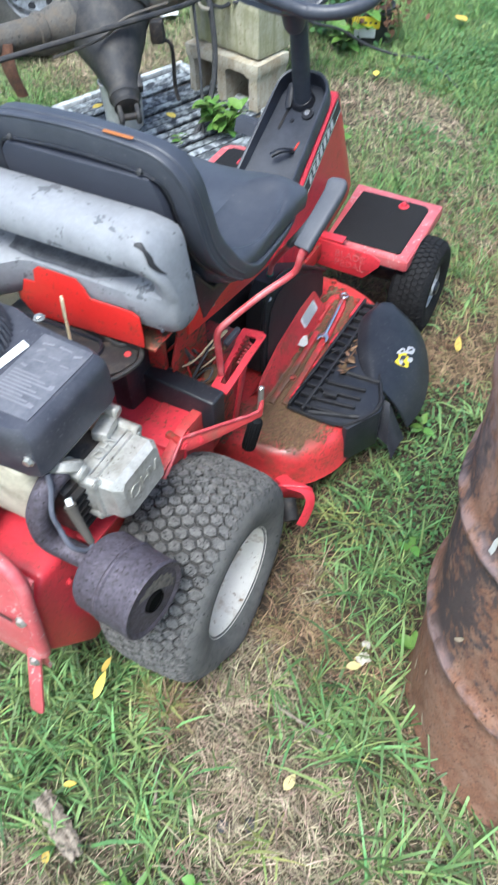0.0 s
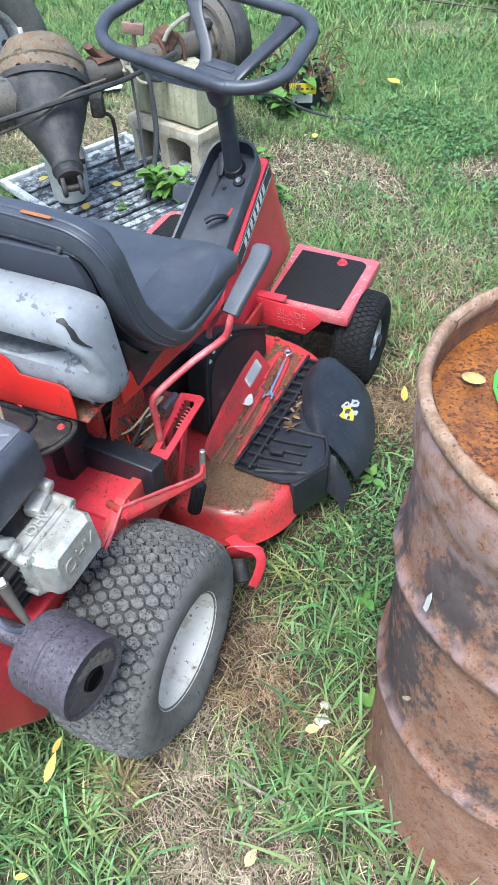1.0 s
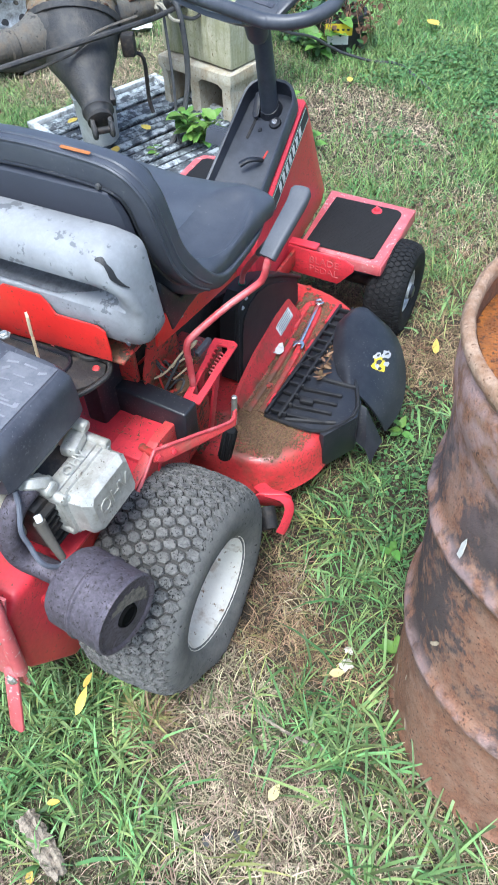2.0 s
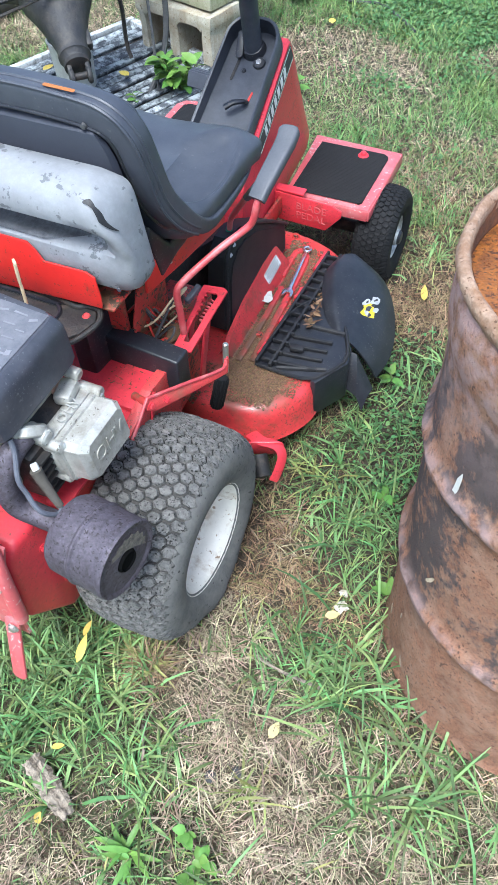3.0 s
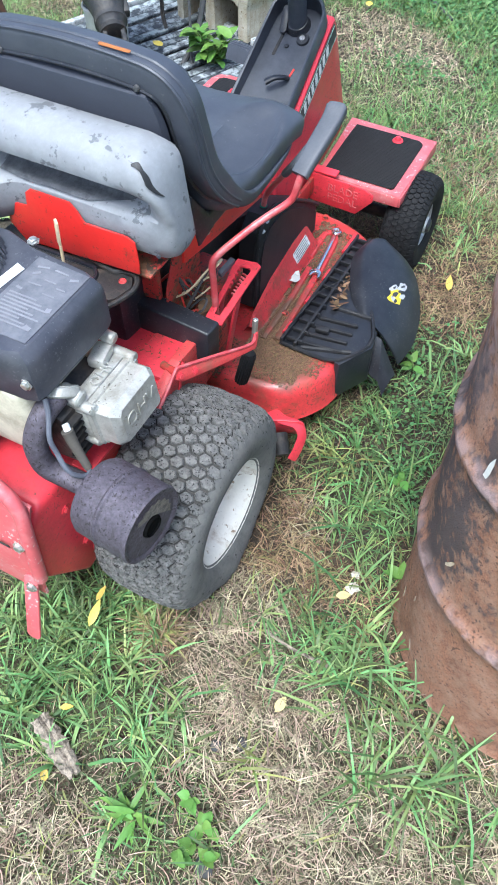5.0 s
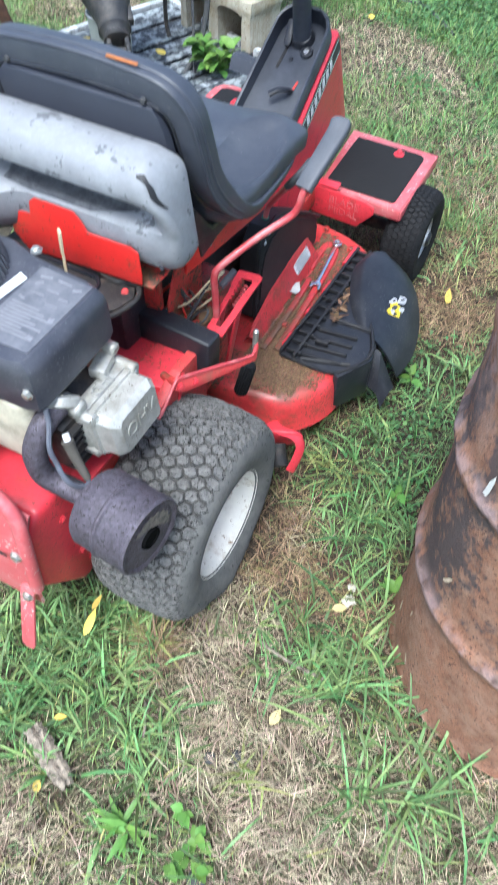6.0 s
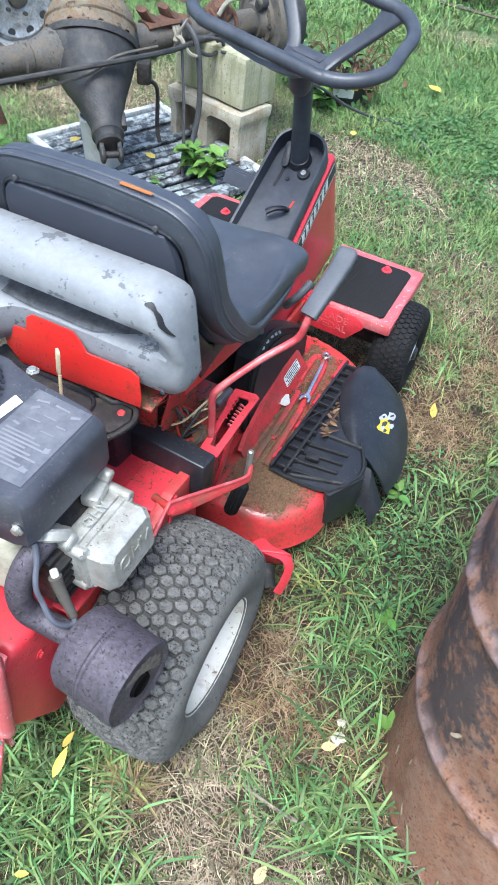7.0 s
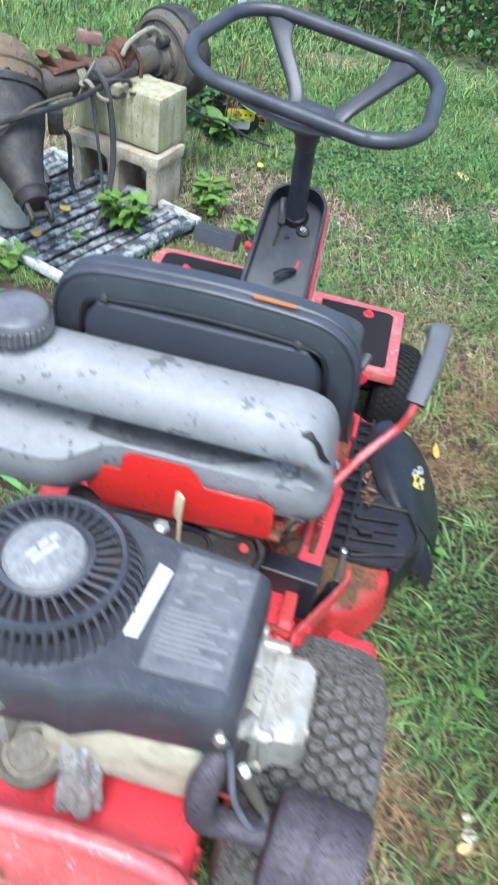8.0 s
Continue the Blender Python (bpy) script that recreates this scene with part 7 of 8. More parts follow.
for u in (-0.385, 0.385):
    part("frame_rail", put(bmesh.new(), box((u, 0, 0.012), (0.028, 0.61, 0.03), bev=0.004), PM), SLAT_WHITE if u < 0 else SLAT_DARK, panel)
for i in range(15):
    part("slat", put(bmesh.new(), box((-0.345 + 0.0493 * i, 0, 0.004 + 0.004 * (i % 3)), (0.030, 0.61, 0.014), (0, 10, 0.4 * (i % 3 - 1)), 0.003), PM), SLAT_DARK, panel)
part("backing", put(bmesh.new(), box((0, 0, -0.022), (0.76, 0.62, 0.010)), PM), DARK, panel)

# ---- standing car wheel ----
cw = thing("car_wheel", "steel vehicle wheel with round holes and broad dusty tyre, standing upright", "wheel", at=(-1.92, 2.27, 0.0))
WC, WD = Vector((-1.920, 2.270, 0.350)), Vector((0.90, -0.42, 0.04)).normalized()
OLD_TYRE = material("grey_old_tyre", (0.135, 0.128, 0.112), 0.9, var=0.35, scale=8, fine=90, bump=0.4, col2=(0.07, 0.068, 0.062), amount=0.4, edge=0.2)
part("tyre", lathe([(0.198, -0.095), (0.225, -0.110), (0.26, -0.118), (0.300, -0.112), (0.332, -0.092), (0.347, -0.05), (0.349, 0.05), (0.332, 0.092), (0.300, 0.112), (0.26, 0.118), (0.225, 0.110), (0.203, 0.095)], 72, axis_to(WC, WD)), OLD_TYRE, cw, "broad grey dusty tyre")
bm = lathe([(0.205, -0.09), (0.200, -0.05), (0.185, -0.02), (0.185, 0.05), (0.200, 0.085), (0.212, 0.098), (0.217, 0.094), (0.205, 0.07), (0.192, 0.03)], 64, axis_to(WC, WD))
rim = part("rim", bm, SILVER, cw, "silver steel rim")
bm = lathe([(0, 0.010), (0.045, 0.010), (0.060, 0.020), (0.085, 0.017), (0.10, 0.005), (0.135, -0.003), (0.165, 0.010), (0.186, -0.010)], 64, axis_to(WC, WD))
part("rim_disc", bm, SILVER, cw)
part("hub", lathe([(0, 0.040), (0.030, 0.039), (0.042, 0.031), (0.046, 0.010)], 24, axis_to(WC, WD)), AXLE_RUST, cw, "rusty hub centre")
wm = axis_to(WC, WD)
for i in range(10):
    a = 2 * math.pi * i / 10
    part("rim_hole", lathe([(0, 0.003), (0.016, 0.003), (0.019, 0.0)], 16, axis_to(wm @ Vector((0.148 * math.cos(a), 0.148 * math.sin(a), 0.0035)), WD)), CABLE, cw)
for i in range(5):
    a = 2 * math.pi * i / 5
    part("stud", rod(wm @ Vector((0.068 * math.cos(a), 0.068 * math.sin(a), 0.015)), wm @ Vector((0.068 * math.cos(a), 0.068 * math.sin(a), 0.040)), 0.009, 8), AXLE_RUST, cw)
part("balance_weight", box(tuple(wm @ Vector((0.198, 0.05, 0.095))), (0.02, 0.02, 0.05), bev=0.004), WHITE, cw)

# ---- planter with plants ----
pl = thing("planter", "dark dirty plant tub with a yellow label and dead plants", "plant pot", at=(-0.56, 3.02, 0))
part("pot", lathe([(0, 0.01), (0.10, 0.01), (0.125, 0.15), (0.132, 0.155), (0.132, 0.168), (0.120, 0.168), (0.116, 0.162)], 28, Matrix.Translation((-0.575, 3.02, 0))), POT, pl, "dark dirty tub")
part("pot_label", prism(rounded(0.13, 0.055, 0.004, 2), 0.002, basis((-0.530, 2.897, 0.130), (0.93, 0.36, 0), (0, -0.2, 1))), YELLOW, pl, "yellow label")
part("pot_sticker", prism(rounded(0.10, 0.045, 0.004, 2), 0.002, basis((-0.535, 2.904, 0.082), (0.93, 0.36, 0), (0, -0.2, 1))), WHITE, pl, "white label")
part("potting_soil", lathe([(0, 0.165), (0.08, 0.162), (0.117, 0.158)], 24, Matrix.Translation((-0.575, 3.02, 0))), DARK_THATCH, pl)
for i in range(26):
    q = random.Random(700 + i)
    a, h = q.uniform(0, 6.28), q.uniform(0.06, 0.20)
    b = Vector((-0.575 + 0.09 * math.cos(a), 3.02 + 0.09 * math.sin(a), 0.15))
    part("dead_stem", tube([b, b + Vector((0.06 * math.cos(a), 0.06 * math.sin(a), h)), b + Vector((0.16 * math.cos(a), 0.16 * math.sin(a), h * q.uniform(-0.3, 1.1)))], (0.003, 0.0015), 5, 4), DEAD_LEAF, pl)
bm = bmesh.new()
for i in range(5):
    prism(rounded(0.012, 0.010, 0.001, 1), 0.001, basis((-0.575 + 0.022 * i, 2.8785 + 0.0085 * i, 0.130), (0.93, 0.36, 0), (0, -0.2, 1)), bm=bm)
part("label_bars", bm, CABLE, pl)
tagged(part("garden_cable", tube([(-0.775, 2.08, 0.435), (-0.66, 2.20, 0.40), (-0.57, 2.40, 0.285), (-0.54, 2.60, 0.20), (-0.46, 2.76, 0.09), (-0.34, 2.86, 0.030), (-0.22, 2.86, 0.035), (-0.10, 2.76, 0.035), (0.0, 2.66, 0.030)], 0.0062, 8, 8), CABLE), "dark cable trailing over the grass", "cable")
tagged(part("fence_post", box((-0.97, 4.75, 0.35), (0.06, 0.06, 0.7), (0, 2, 10), 0.008), SLAT_WHITE), "short flaking white post in the grass", "post")
tagged(part("dead_branch", tube([(-0.65, 4.85, 0.03), (-0.3, 4.70, 0.06), (0.05, 4.72, 0.04)], (0.012, 0.006), 6, 6), BARK), "dry grey stick lying on soil", "branch")

# ---- things on the deck and on the ground ----
wm = basis((0.217, 0.806, 0.2165), (0.103, -0.995, 0.005), (1, 0.13, 0))
wr = thing("spanner", "chrome open-ended ring spanner lying on the mower deck", "spanner", at=(0.217, 0.806, 0.215))
bm = prism([(-0.080, -0.0045), (0.080, -0.0055), (0.080, 0.0055), (-0.080, 0.0045)], 0.005, wm, 0.0012)
tube([wm @ Vector((-0.090 + 0.0095 * math.cos(a), 0.0095 * math.sin(a), 0.003)) for a in (2 * math.pi * i / 16 for i in range(17))], 0.0042, 8, 1, bm, closed=True)
prism([(0.076, -0.006), (0.085, -0.014), (0.104, -0.015), (0.106, -0.009), (0.094, -0.006), (0.090, 0.0), (0.094, 0.006), (0.108, 0.008), (0.106, 0.014), (0.088, 0.014), (0.076, 0.006)], 0.006, wm, 0.001, bm=bm)
part("spanner_body", bm, CHROME, wr)


def scrap(p, s, rz, mat, name, label, cat, seed):
    r = random.Random(seed)
    rows = [[((i / 4 - 0.5) * s * (1 + r.uniform(-0.2, 0.2)), (j / 4 - 0.5) * s * (0.8 + r.uniform(-0.2, 0.2)), r.uniform(0, 0.16) * s) for j in range(5)] for i in range(5)]
    bm = grid(rows, 0.0008)
    bm.transform(pose(*p, 0, 0, rz))
    return tagged(part(name, bm, mat), label, cat)


scrap((0.177, 0.676, 0.218), 0.044, 20, PAPER, "paper_scrap", "torn white paper scrap on the mower deck", "paper", 1)
scrap((-1.600, 2.810, 0.030), 0.140, 35, PAPER, "plastic_scrap", "crumpled white plastic scrap on the lawn", "scrap", 7)
scrap((0.628, 0.050, 0.020), 0.026, 50, DIRTY_PAPER, "paper_scrap", "crumpled dirty white paper in the grass", "paper", 2)
scrap((0.622, 0.082, 0.022), 0.018, 10, DIRTY_PAPER, "paper_scrap", "small crumpled white paper in the grass", "paper", 4)
fallen_leaf((0.604, 0.016, 0.026), 0.032, 0.019, -60, PALE_LEAF, "pale yellow leaf beside crumpled paper")
fallen_leaf((0.196, -0.290, 0.066), 0.058, 0.017, 14, YELLOW_LEAF, "bright yellow leaf in long grass", 22, 20, 0.25)
fallen_leaf((0.182, -0.240, 0.078), 0.040, 0.012, -12, YELLOW_LEAF, "narrow yellow leaf in long grass", 40, 10)
fallen_leaf((0.515, 1.045, 0.020), 0.044, 0.022, 25, YELLOW_LEAF, "bright yellow leaf on dry straw", 18, 12, 0.3)
fallen_leaf((0.595, -0.255, 0.016), 0.035, 0.020, -10, PALE_LEAF, "small pale yellow leaf on straw")
fallen_leaf((0.225, -0.440, 0.026), 0.026, 0.012, -60, YELLOW_LEAF, "small yellow leaf beside a wood chip")
fallen_leaf((0.275, -0.560, 0.014), 0.024, 0.016, 40, YELLOW_LEAF, "yellow-brown leaf beside a wood chip")
fallen_leaf((-0.160, 3.30, 0.06), 0.075, 0.055, 70, YELLOW_LEAF, "pale yellow leaf in the far grass")
fallen_leaf((0.56, 2.95, 0.03), 0.08, 0.05, 40, PALE_LEAF, "pale leaf in the far grass")
fallen_leaf((-0.36, 2.62, 0.03), 0.04, 0.03, 20, YELLOW_LEAF, "small yellow leaf on dry grass")
fallen_leaf((0.69, -0.02, 0.015), 0.035, 0.025, 60, DEAD_LEAF, "brown leaf in the grass")
for p, r in (((-0.93, 1.58, 0.085), 20), ((-0.90, 1.80, 0.085), 80), ((-1.25, 1.72, 0.085), -30)):
    fallen_leaf(p, 0.05, 0.035, r, YELLOW_LEAF, "yellow leaf on the slatted panel")
for i in range(5):
    r = random.Random(40 + i)
    fallen_leaf((0.142 + 0.013 * i, 0.236 + 0.024 * (i % 3), 0.456 + 0.008 * (i % 2)), 0.045, 0.028, r.uniform(0, 360), DEAD_LEAF, "dry brown leaf in the mower frame", r.uniform(-20, 20))
for i in range(26):
    r = random.Random(60 + i)
    u = r.random()
    fallen_leaf((0.300 + 0.040 * (1 - u) * r.random() + 0.004 * u, 0.618 + 0.130 * u, 0.2145 + 0.006 * r.random()), r.uniform(0.014, 0.034), r.uniform(0.004, 0.012), r.uniform(0, 360), LEAF_TAN if i % 3 == 0 else DEAD_LEAF, "shredded dry leaf on the discharge chute", r.uniform(-14, 14), r.uniform(-25, 25), r.uniform(0.05, 0.3))
rows = []
for i in range(15):
    u = i / 14
    q = random.Random(900 + i)
    w = 0.016 * (0.75 + 0.5 * math.sin(math.pi * (0.15 + 0.7 * u))) + q.uniform(-0.004, 0.004)
    rows.append([(-0.065 + 0.13 * u + q.uniform(-0.004, 0.004), w * v, 0.004 + (0.012 + q.uniform(-0.002, 0.004)) * (1 - 0.5 * v * v) + 0.003 * math.sin(9 * v + 3)) for v in (-1, -0.6, -0.2, 0.2, 0.6, 1)])
bm = grid(rows, 0.010)
bm.transform(pose(0.262, -0.500, 0.020, 4, 0, -24))
tagged(part("wood_chip", bm, WOOD), "weathered grey broken piece of wood on straw", "wood")
for x, y, s in ((0.60, -0.545, 0.018), (0.565, -0.335, 0.014), (0.52, -0.36, 0.012), (0.72, 0.33, 0.018)):
    t = bmesh.new()
    bmesh.ops.create_icosphere(t, subdivisions=2, radius=s)
    for v in t.verts:
        v.co *= 1 + 0.35 * noise.noise(v.co * 60)
        v.co.z *= 0.6
    t.transform(Matrix.Translation((x, y, 0.003)))
    tagged(part("stone", t, STONE), "small dark stone in the grass", "stone", "stones in the grass")
tagged(part("twig", tube([(0.50, -0.115, 0.012), (0.57, -0.128, 0.020), (0.655, -0.125, 0.014)], 0.0035, 6, 4), WOOD), "thin dry twig on straw", "twig")
tagged(part("twig", tube([(0.36, -0.33, 0.012), (0.385, -0.37, 0.018), (0.40, -0.41, 0.010)], 0.003, 6, 4), WOOD), "thin brown twig in the grass", "twig")


# ---- broad-leaved weeds, each leaf a part ----
def weed(p, h, leaves, ln, w, seed, label, spread=1.0, mat=WEED):
    r = random.Random(seed)
    ob = thing("weed", label, "weed", "", p)
    base = Vector(p)
    for s in range(max(1, leaves // 6)):
        a = r.uniform(0, 6.28)
        top = base + Vector((0.35 * h * math.cos(a) * spread, 0.35 * h * math.sin(a) * spread, h * r.uniform(0.6, 1.0)))
        part("stem", tube([base, (base + top) / 2 + Vector((0, 0, 0.1 * h)), top], (0.003, 0.002), 6, 3), STEM, ob)
        for i in range(6):
            u = 0.35 + 0.65 * i / 5
            q = base.lerp(top, u)
            k = ln * r.uniform(0.65, 1.1)
            bm = leaf_mesh(k, w * k / ln, -0.25, 0.25)
            bm.transform(pose(*q, r.uniform(-5, 45), r.uniform(-20, 20), r.uniform(0, 360)))
            part("leaf", bm, mat, ob)
    return ob


weed((-0.700, 1.850, 0.02), 0.16, 84, 0.066, 0.036, 11, "bright green leafy weed beside a concrete block", 1.3)
weed((-0.80, 1.70, 0.02), 0.06, 6, 0.05, 0.026, 12, "low green leafy weed beside the slatted panel", 1.5)
weed((-0.465, 2.10, 0.02), 0.13, 72, 0.062, 0.032, 13, "green leafy weed behind the mower foot plate", 1.6)
weed((-0.28, 2.02, 0.02), 0.10, 12, 0.06, 0.034, 19, "low green weed behind the mower foot plate", 1.5)
weed((-0.97, 1.455, 0.01), 0.12, 24, 0.055, 0.026, 28, "green weed at the corner of the slatted panel", 1.3)
weed((-0.60, 2.88, 0.0), 0.22, 18, 0.10, 0.06, 14, "leafy seedling at the foot of the planter", 1.2)
weed((-0.75, 2.95, 0.10), 0.25, 18, 0.09, 0.045, 15, "scraggly plant hanging over the planter", 1.5, HEDGE)
weed((-0.40, 3.0, 0.05), 0.24, 24, 0.042, 0.018, 16, "withered brown plant beside the planter", 1.0, DEAD_LEAF)
weed((0.530, 0.715, 0.01), 0.036, 9, 0.034, 0.019, 17, "flat green broadleaf weed in the grass", 1.0)
weed((0.448, -0.542, 0.006), 0.032, 18, 0.060, 0.011, 18, "young green weed rosette with narrow leaves in straw", 1.2)
for i, (x, y) in enumerate(((0.532, -0.478), (0.585, -0.492), (0.552, -0.520), (0.560, -0.556), (0.610, -0.538))):
    weed((x, y, 0.012), 0.030, 6, 0.026, 0.020, 60 + i, "small round-leaved creeping weed in straw", 1.6)
weed((0.62, 0.34, 0.005), 0.035, 6, 0.035, 0.018, 21, "small green weed in the grass", 1.2)
weed((0.70, 0.12, 0.005), 0.04, 6, 0.04, 0.022, 22, "small green weed beside the drum", 1.2)
weed((0.86, 2.05, 0.01), 0.10, 12, 0.09, 0.05, 23, "pale green weed in the grass", 1.4)
weed((-1.45, 1.45, 0.01), 0.15, 12, 0.10, 0.04, 24, "green weed at the panel's corner", 1.2)


# ---- ground, grass, straw ----
def lattice(x, y, f, seed):
    """Smooth random values between 0 and 1 on the plane."""
    r = np.random.RandomState(seed)
    t = r.rand(64, 64)
    u, v = (x * f) % 64, (y * f) % 64
    i, j = u.astype(int), v.astype(int)
    a, b = u - i, v - j
    a, b = a * a * (3 - 2 * a), b * b * (3 - 2 * b)
    k, l = (i + 1) % 64, (j + 1) % 64
    return (t[i, j] * (1 - a) + t[k, j] * a) * (1 - b) + (t[i, l] * (1 - a) + t[k, l] * a) * b


def blob(x, y, cx, cy, rx, ry):
    return np.exp(-(((x - cx) / rx) ** 2 + ((y - cy) / ry) ** 2))


# worn and lush patches of the lawn: centre, reach, and how dry (+) or green (-)
PATCHES = [(0.07, -0.30, 0.13, 0.12, -0.60), (0.22, -0.38, 0.11, 0.09, -0.55), (0.14, -0.48, 0.12, 0.08, -0.40), (0.44, -0.20, 0.12, 0.075, 0.65), (0.53, -0.27, 0.11, 0.07, 0.50),
           (0.62, -0.32, 0.13, 0.07, 0.45), (0.74, -0.40, 0.16, 0.08, 0.45), (0.28, -0.62, 0.10, 0.06, 0.40), (0.43, 0.11, 0.08, 0.13, 0.55), (0.50, 0.05, 0.07, 0.06, 0.35),
           (0.53, 1.02, 0.12, 0.19, 0.45), (0.67, 0.55, 0.11, 0.24, -0.40), (0.62, 0.85, 0.10, 0.14, -0.25), (0.62, -0.09, 0.08, 0.06, -0.40), (0.70, -0.09, 0.07, 0.08, -0.35), (0.45, 0.36, 0.06, 0.10, -0.60), (0.57, 0.28, 0.10, 0.12, -0.50),
           (0.66, 0.16, 0.06, 0.10, -0.40), (0.52, 0.76, 0.10, 0.13, -0.55), (0.58, 0.52, 0.11, 0.15, -0.60), (0.70, -0.22, 0.10, 0.07, 0.35), (0.84, -0.42, 0.16, 0.10, 0.35), (0.93, -0.25, 0.08, 0.07, -0.30),
           (0.42, -0.42, 0.09, 0.05, -0.30), (0.46, -0.54, 0.10, 0.05, -0.22), (0.60, -0.355, 0.03, 0.03, -0.35), (0.68, 1.45, 0.14, 0.25, 0.20), (0.0, 0.6, 0.4, 0.6, 0.25),
           (-0.22, 2.48, 0.30, 0.26, 0.66), (0.13, 2.24, 0.18, 0.14, 0.40), (0.40, 1.86, 0.18, 0.18, 0.40), (0.42, 2.60, 0.14, 0.15, 0.95), (0.63, 2.22, 0.14, 0.14, 0.40), (0.75, 2.70, 0.16, 0.14, 0.80),
           (-0.02, 2.85, 0.28, 0.22, -0.50), (0.02, 1.80, 0.20, 0.18, -0.25), (0.35, 3.20, 0.90, 0.70, -0.35), (-0.33, 4.35, 0.35, 0.22, 0.60), (0.35, 4.80, 1.0, 0.30, 0.45),
           (-1.7, 2.5, 0.6, 0.5, 0.35), (-1.5, 4.4, 1.6, 1.0, -0.5), (0.75, 3.9, 0.25, 0.2, 0.40)]


def dryness(x, y):
    d = 0.55 * lattice(x + 9, y + 9, 1.6, 1) + 0.35 * lattice(x + 9, y + 9, 5.0, 2) + 0.10 * lattice(x + 9, y + 9, 17.0, 3)
    for cx, cy, rx, ry, k in PATCHES:
        d = d + k * blob(x, y, cx, cy, rx, ry)
    return d


def blocked(x, y):
    b = ((x - 0.995) ** 2 + (y - 0.144) ** 2) < 0.288 ** 2
    for s in (-1, 1):
        b |= (np.abs(x - 0.277 * s) < 0.10) & (np.abs(y + 0.005) < 0.09)
        b |= (np.abs(x - 0.343 * s) < 0.055) & (np.abs(y - 1.142) < 0.05)
    q = (x - BC.x) * BX.x + (y - BC.y) * BX.y
    w = (x - BC.x) * BY.x + (y - BC.y) * BY.y
    b |= (np.abs(q) < 0.2) & (np.abs(w) < 0.1)
    u = (x + 0.958) * 0.92 - (y - 1.856) * 0.39
    v = (x + 0.958) * 0.39 + (y - 1.856) * 0.92
    b |= (np.abs(u) < 0.40) & (np.abs(v) < 0.33)
    b |= ((x + 0.60) ** 2 + (y - 3.05) ** 2) < 0.15 ** 2
    return b


def height(x, y):
    near = np.exp(-((x - 0.2) ** 2 + (y - 0.6) ** 2) / 3.0)
    return (0.5 * lattice(x + 20, y + 20, 2.2, 7) + 0.2 * lattice(x + 20, y + 20, 7.0, 8) - 0.35) * (0.05 - 0.035 * near) - 0.002


def mesh_from(name, verts, quads, tris, mat):
    me = bpy.data.meshes.new(name)
    nq, nt = len(quads), len(tris)
    me.vertices.add(len(verts))
    me.vertices.foreach_set("co", np.asarray(verts, np.float32).ravel())
    me.loops.add(nq * 4 + nt * 3)
    me.loops.foreach_set("vertex_index", np.concatenate([np.asarray(quads, np.int32).ravel(), np.asarray(tris, np.int32).ravel()]).astype(np.int32))
    me.polygons.add(nq + nt)
    me.polygons.foreach_set("loop_start", np.concatenate([np.arange(nq) * 4, nq * 4 + np.arange(nt) * 3]).astype(np.int32))
    me.update(calc_edges=True)
    me.shade_smooth()
    me.materials.append(mat)
    return new(name, me)


def blades(name, x, y, ln, wd, lean, mat, seed, curve=1.0, lift=0.0, az=None):
    """Many tapering bent blades of grass in one mesh."""
    r = np.random.RandomState(seed)
    n = len(x)
    z = height(x, y) + lift
    az, tw = (r.rand(n) * 2 * np.pi if az is None else az), r.rand(n) * np.pi
    dx, dy = np.cos(az), np.sin(az)
    sx, sy = np.cos(az + np.pi / 2 + 0.5 * (tw - 1.5)), np.sin(az + np.pi / 2 + 0.5 * (tw - 1.5))
    verts = np.zeros((n, 7, 3))
    for k, (u, w) in enumerate(((0.0, 0.75), (0.38, 1.0), (0.72, 0.72), (1.0, 0.0))):
        th = lean * (0.45 + curve * u)
        out, up = ln * u * np.sin(th), ln * u * np.cos(np.minimum(th, 1.56))
        cx, cy, cz = x + dx * out, y + dy * out, z + np.maximum(up, 0.001 * u)
        if k < 3:
            for s, c in ((0, -0.5), (1, 0.5)):
                verts[:, 2 * k + s] = np.stack([cx + sx * wd * w * c, cy + sy * wd * w * c, cz], 1)
        else:
            verts[:, 6] = np.stack([cx, cy, cz], 1)
    b = np.arange(n)[:, None] * 7
    quads = np.concatenate([b + np.array([[0, 1, 3, 2]]), b + np.array([[2, 3, 5, 4]])])
    tris = b + np.array([[4, 5, 6]])
    return tagged(mesh_from(name, verts.reshape(-1, 3), quads, tris, mat), kind="stuff")


def scatter(n, x0, x1, y0, y1, seed):
    r = np.random.RandomState(seed)
    x, y = r.uniform(x0, x1, n), r.uniform(y0, y1, n)
    k = ~blocked(x, y)
    return x[k], y[k], r.rand(k.sum()), r.rand(k.sum()), r.rand(k.sum())


# ground sheet, finer near the mower, out to the horizon
gx = np.concatenate([-np.geomspace(400, 3.2, 14), np.arange(-3, 2.001, 0.035), np.geomspace(2.2, 400, 14)])
gy = np.concatenate([-np.geomspace(400, 1.6, 12), np.arange(-1.4, 5.601, 0.035), np.geomspace(5.8, 400, 14)])
X, Y = np.meshgrid(gx, gy, indexing="ij")
Z = np.where((np.abs(X) < 3.1) & (Y > -1.5) & (Y < 5.7), height(X, Y), -0.004)
nx, ny = len(gx), len(gy)
idx = np.arange(nx * ny).reshape(nx, ny)
quads = np.stack([idx[:-1, :-1], idx[1:, :-1], idx[1:, 1:], idx[:-1, 1:]], -1).reshape(-1, 4)
tagged(mesh_from("ground", np.stack([X, Y, Z], -1).reshape(-1, 3), quads, np.zeros((0, 3), int), SOIL), "brown soil with thatch under patchy grass", "ground", kind="structure")

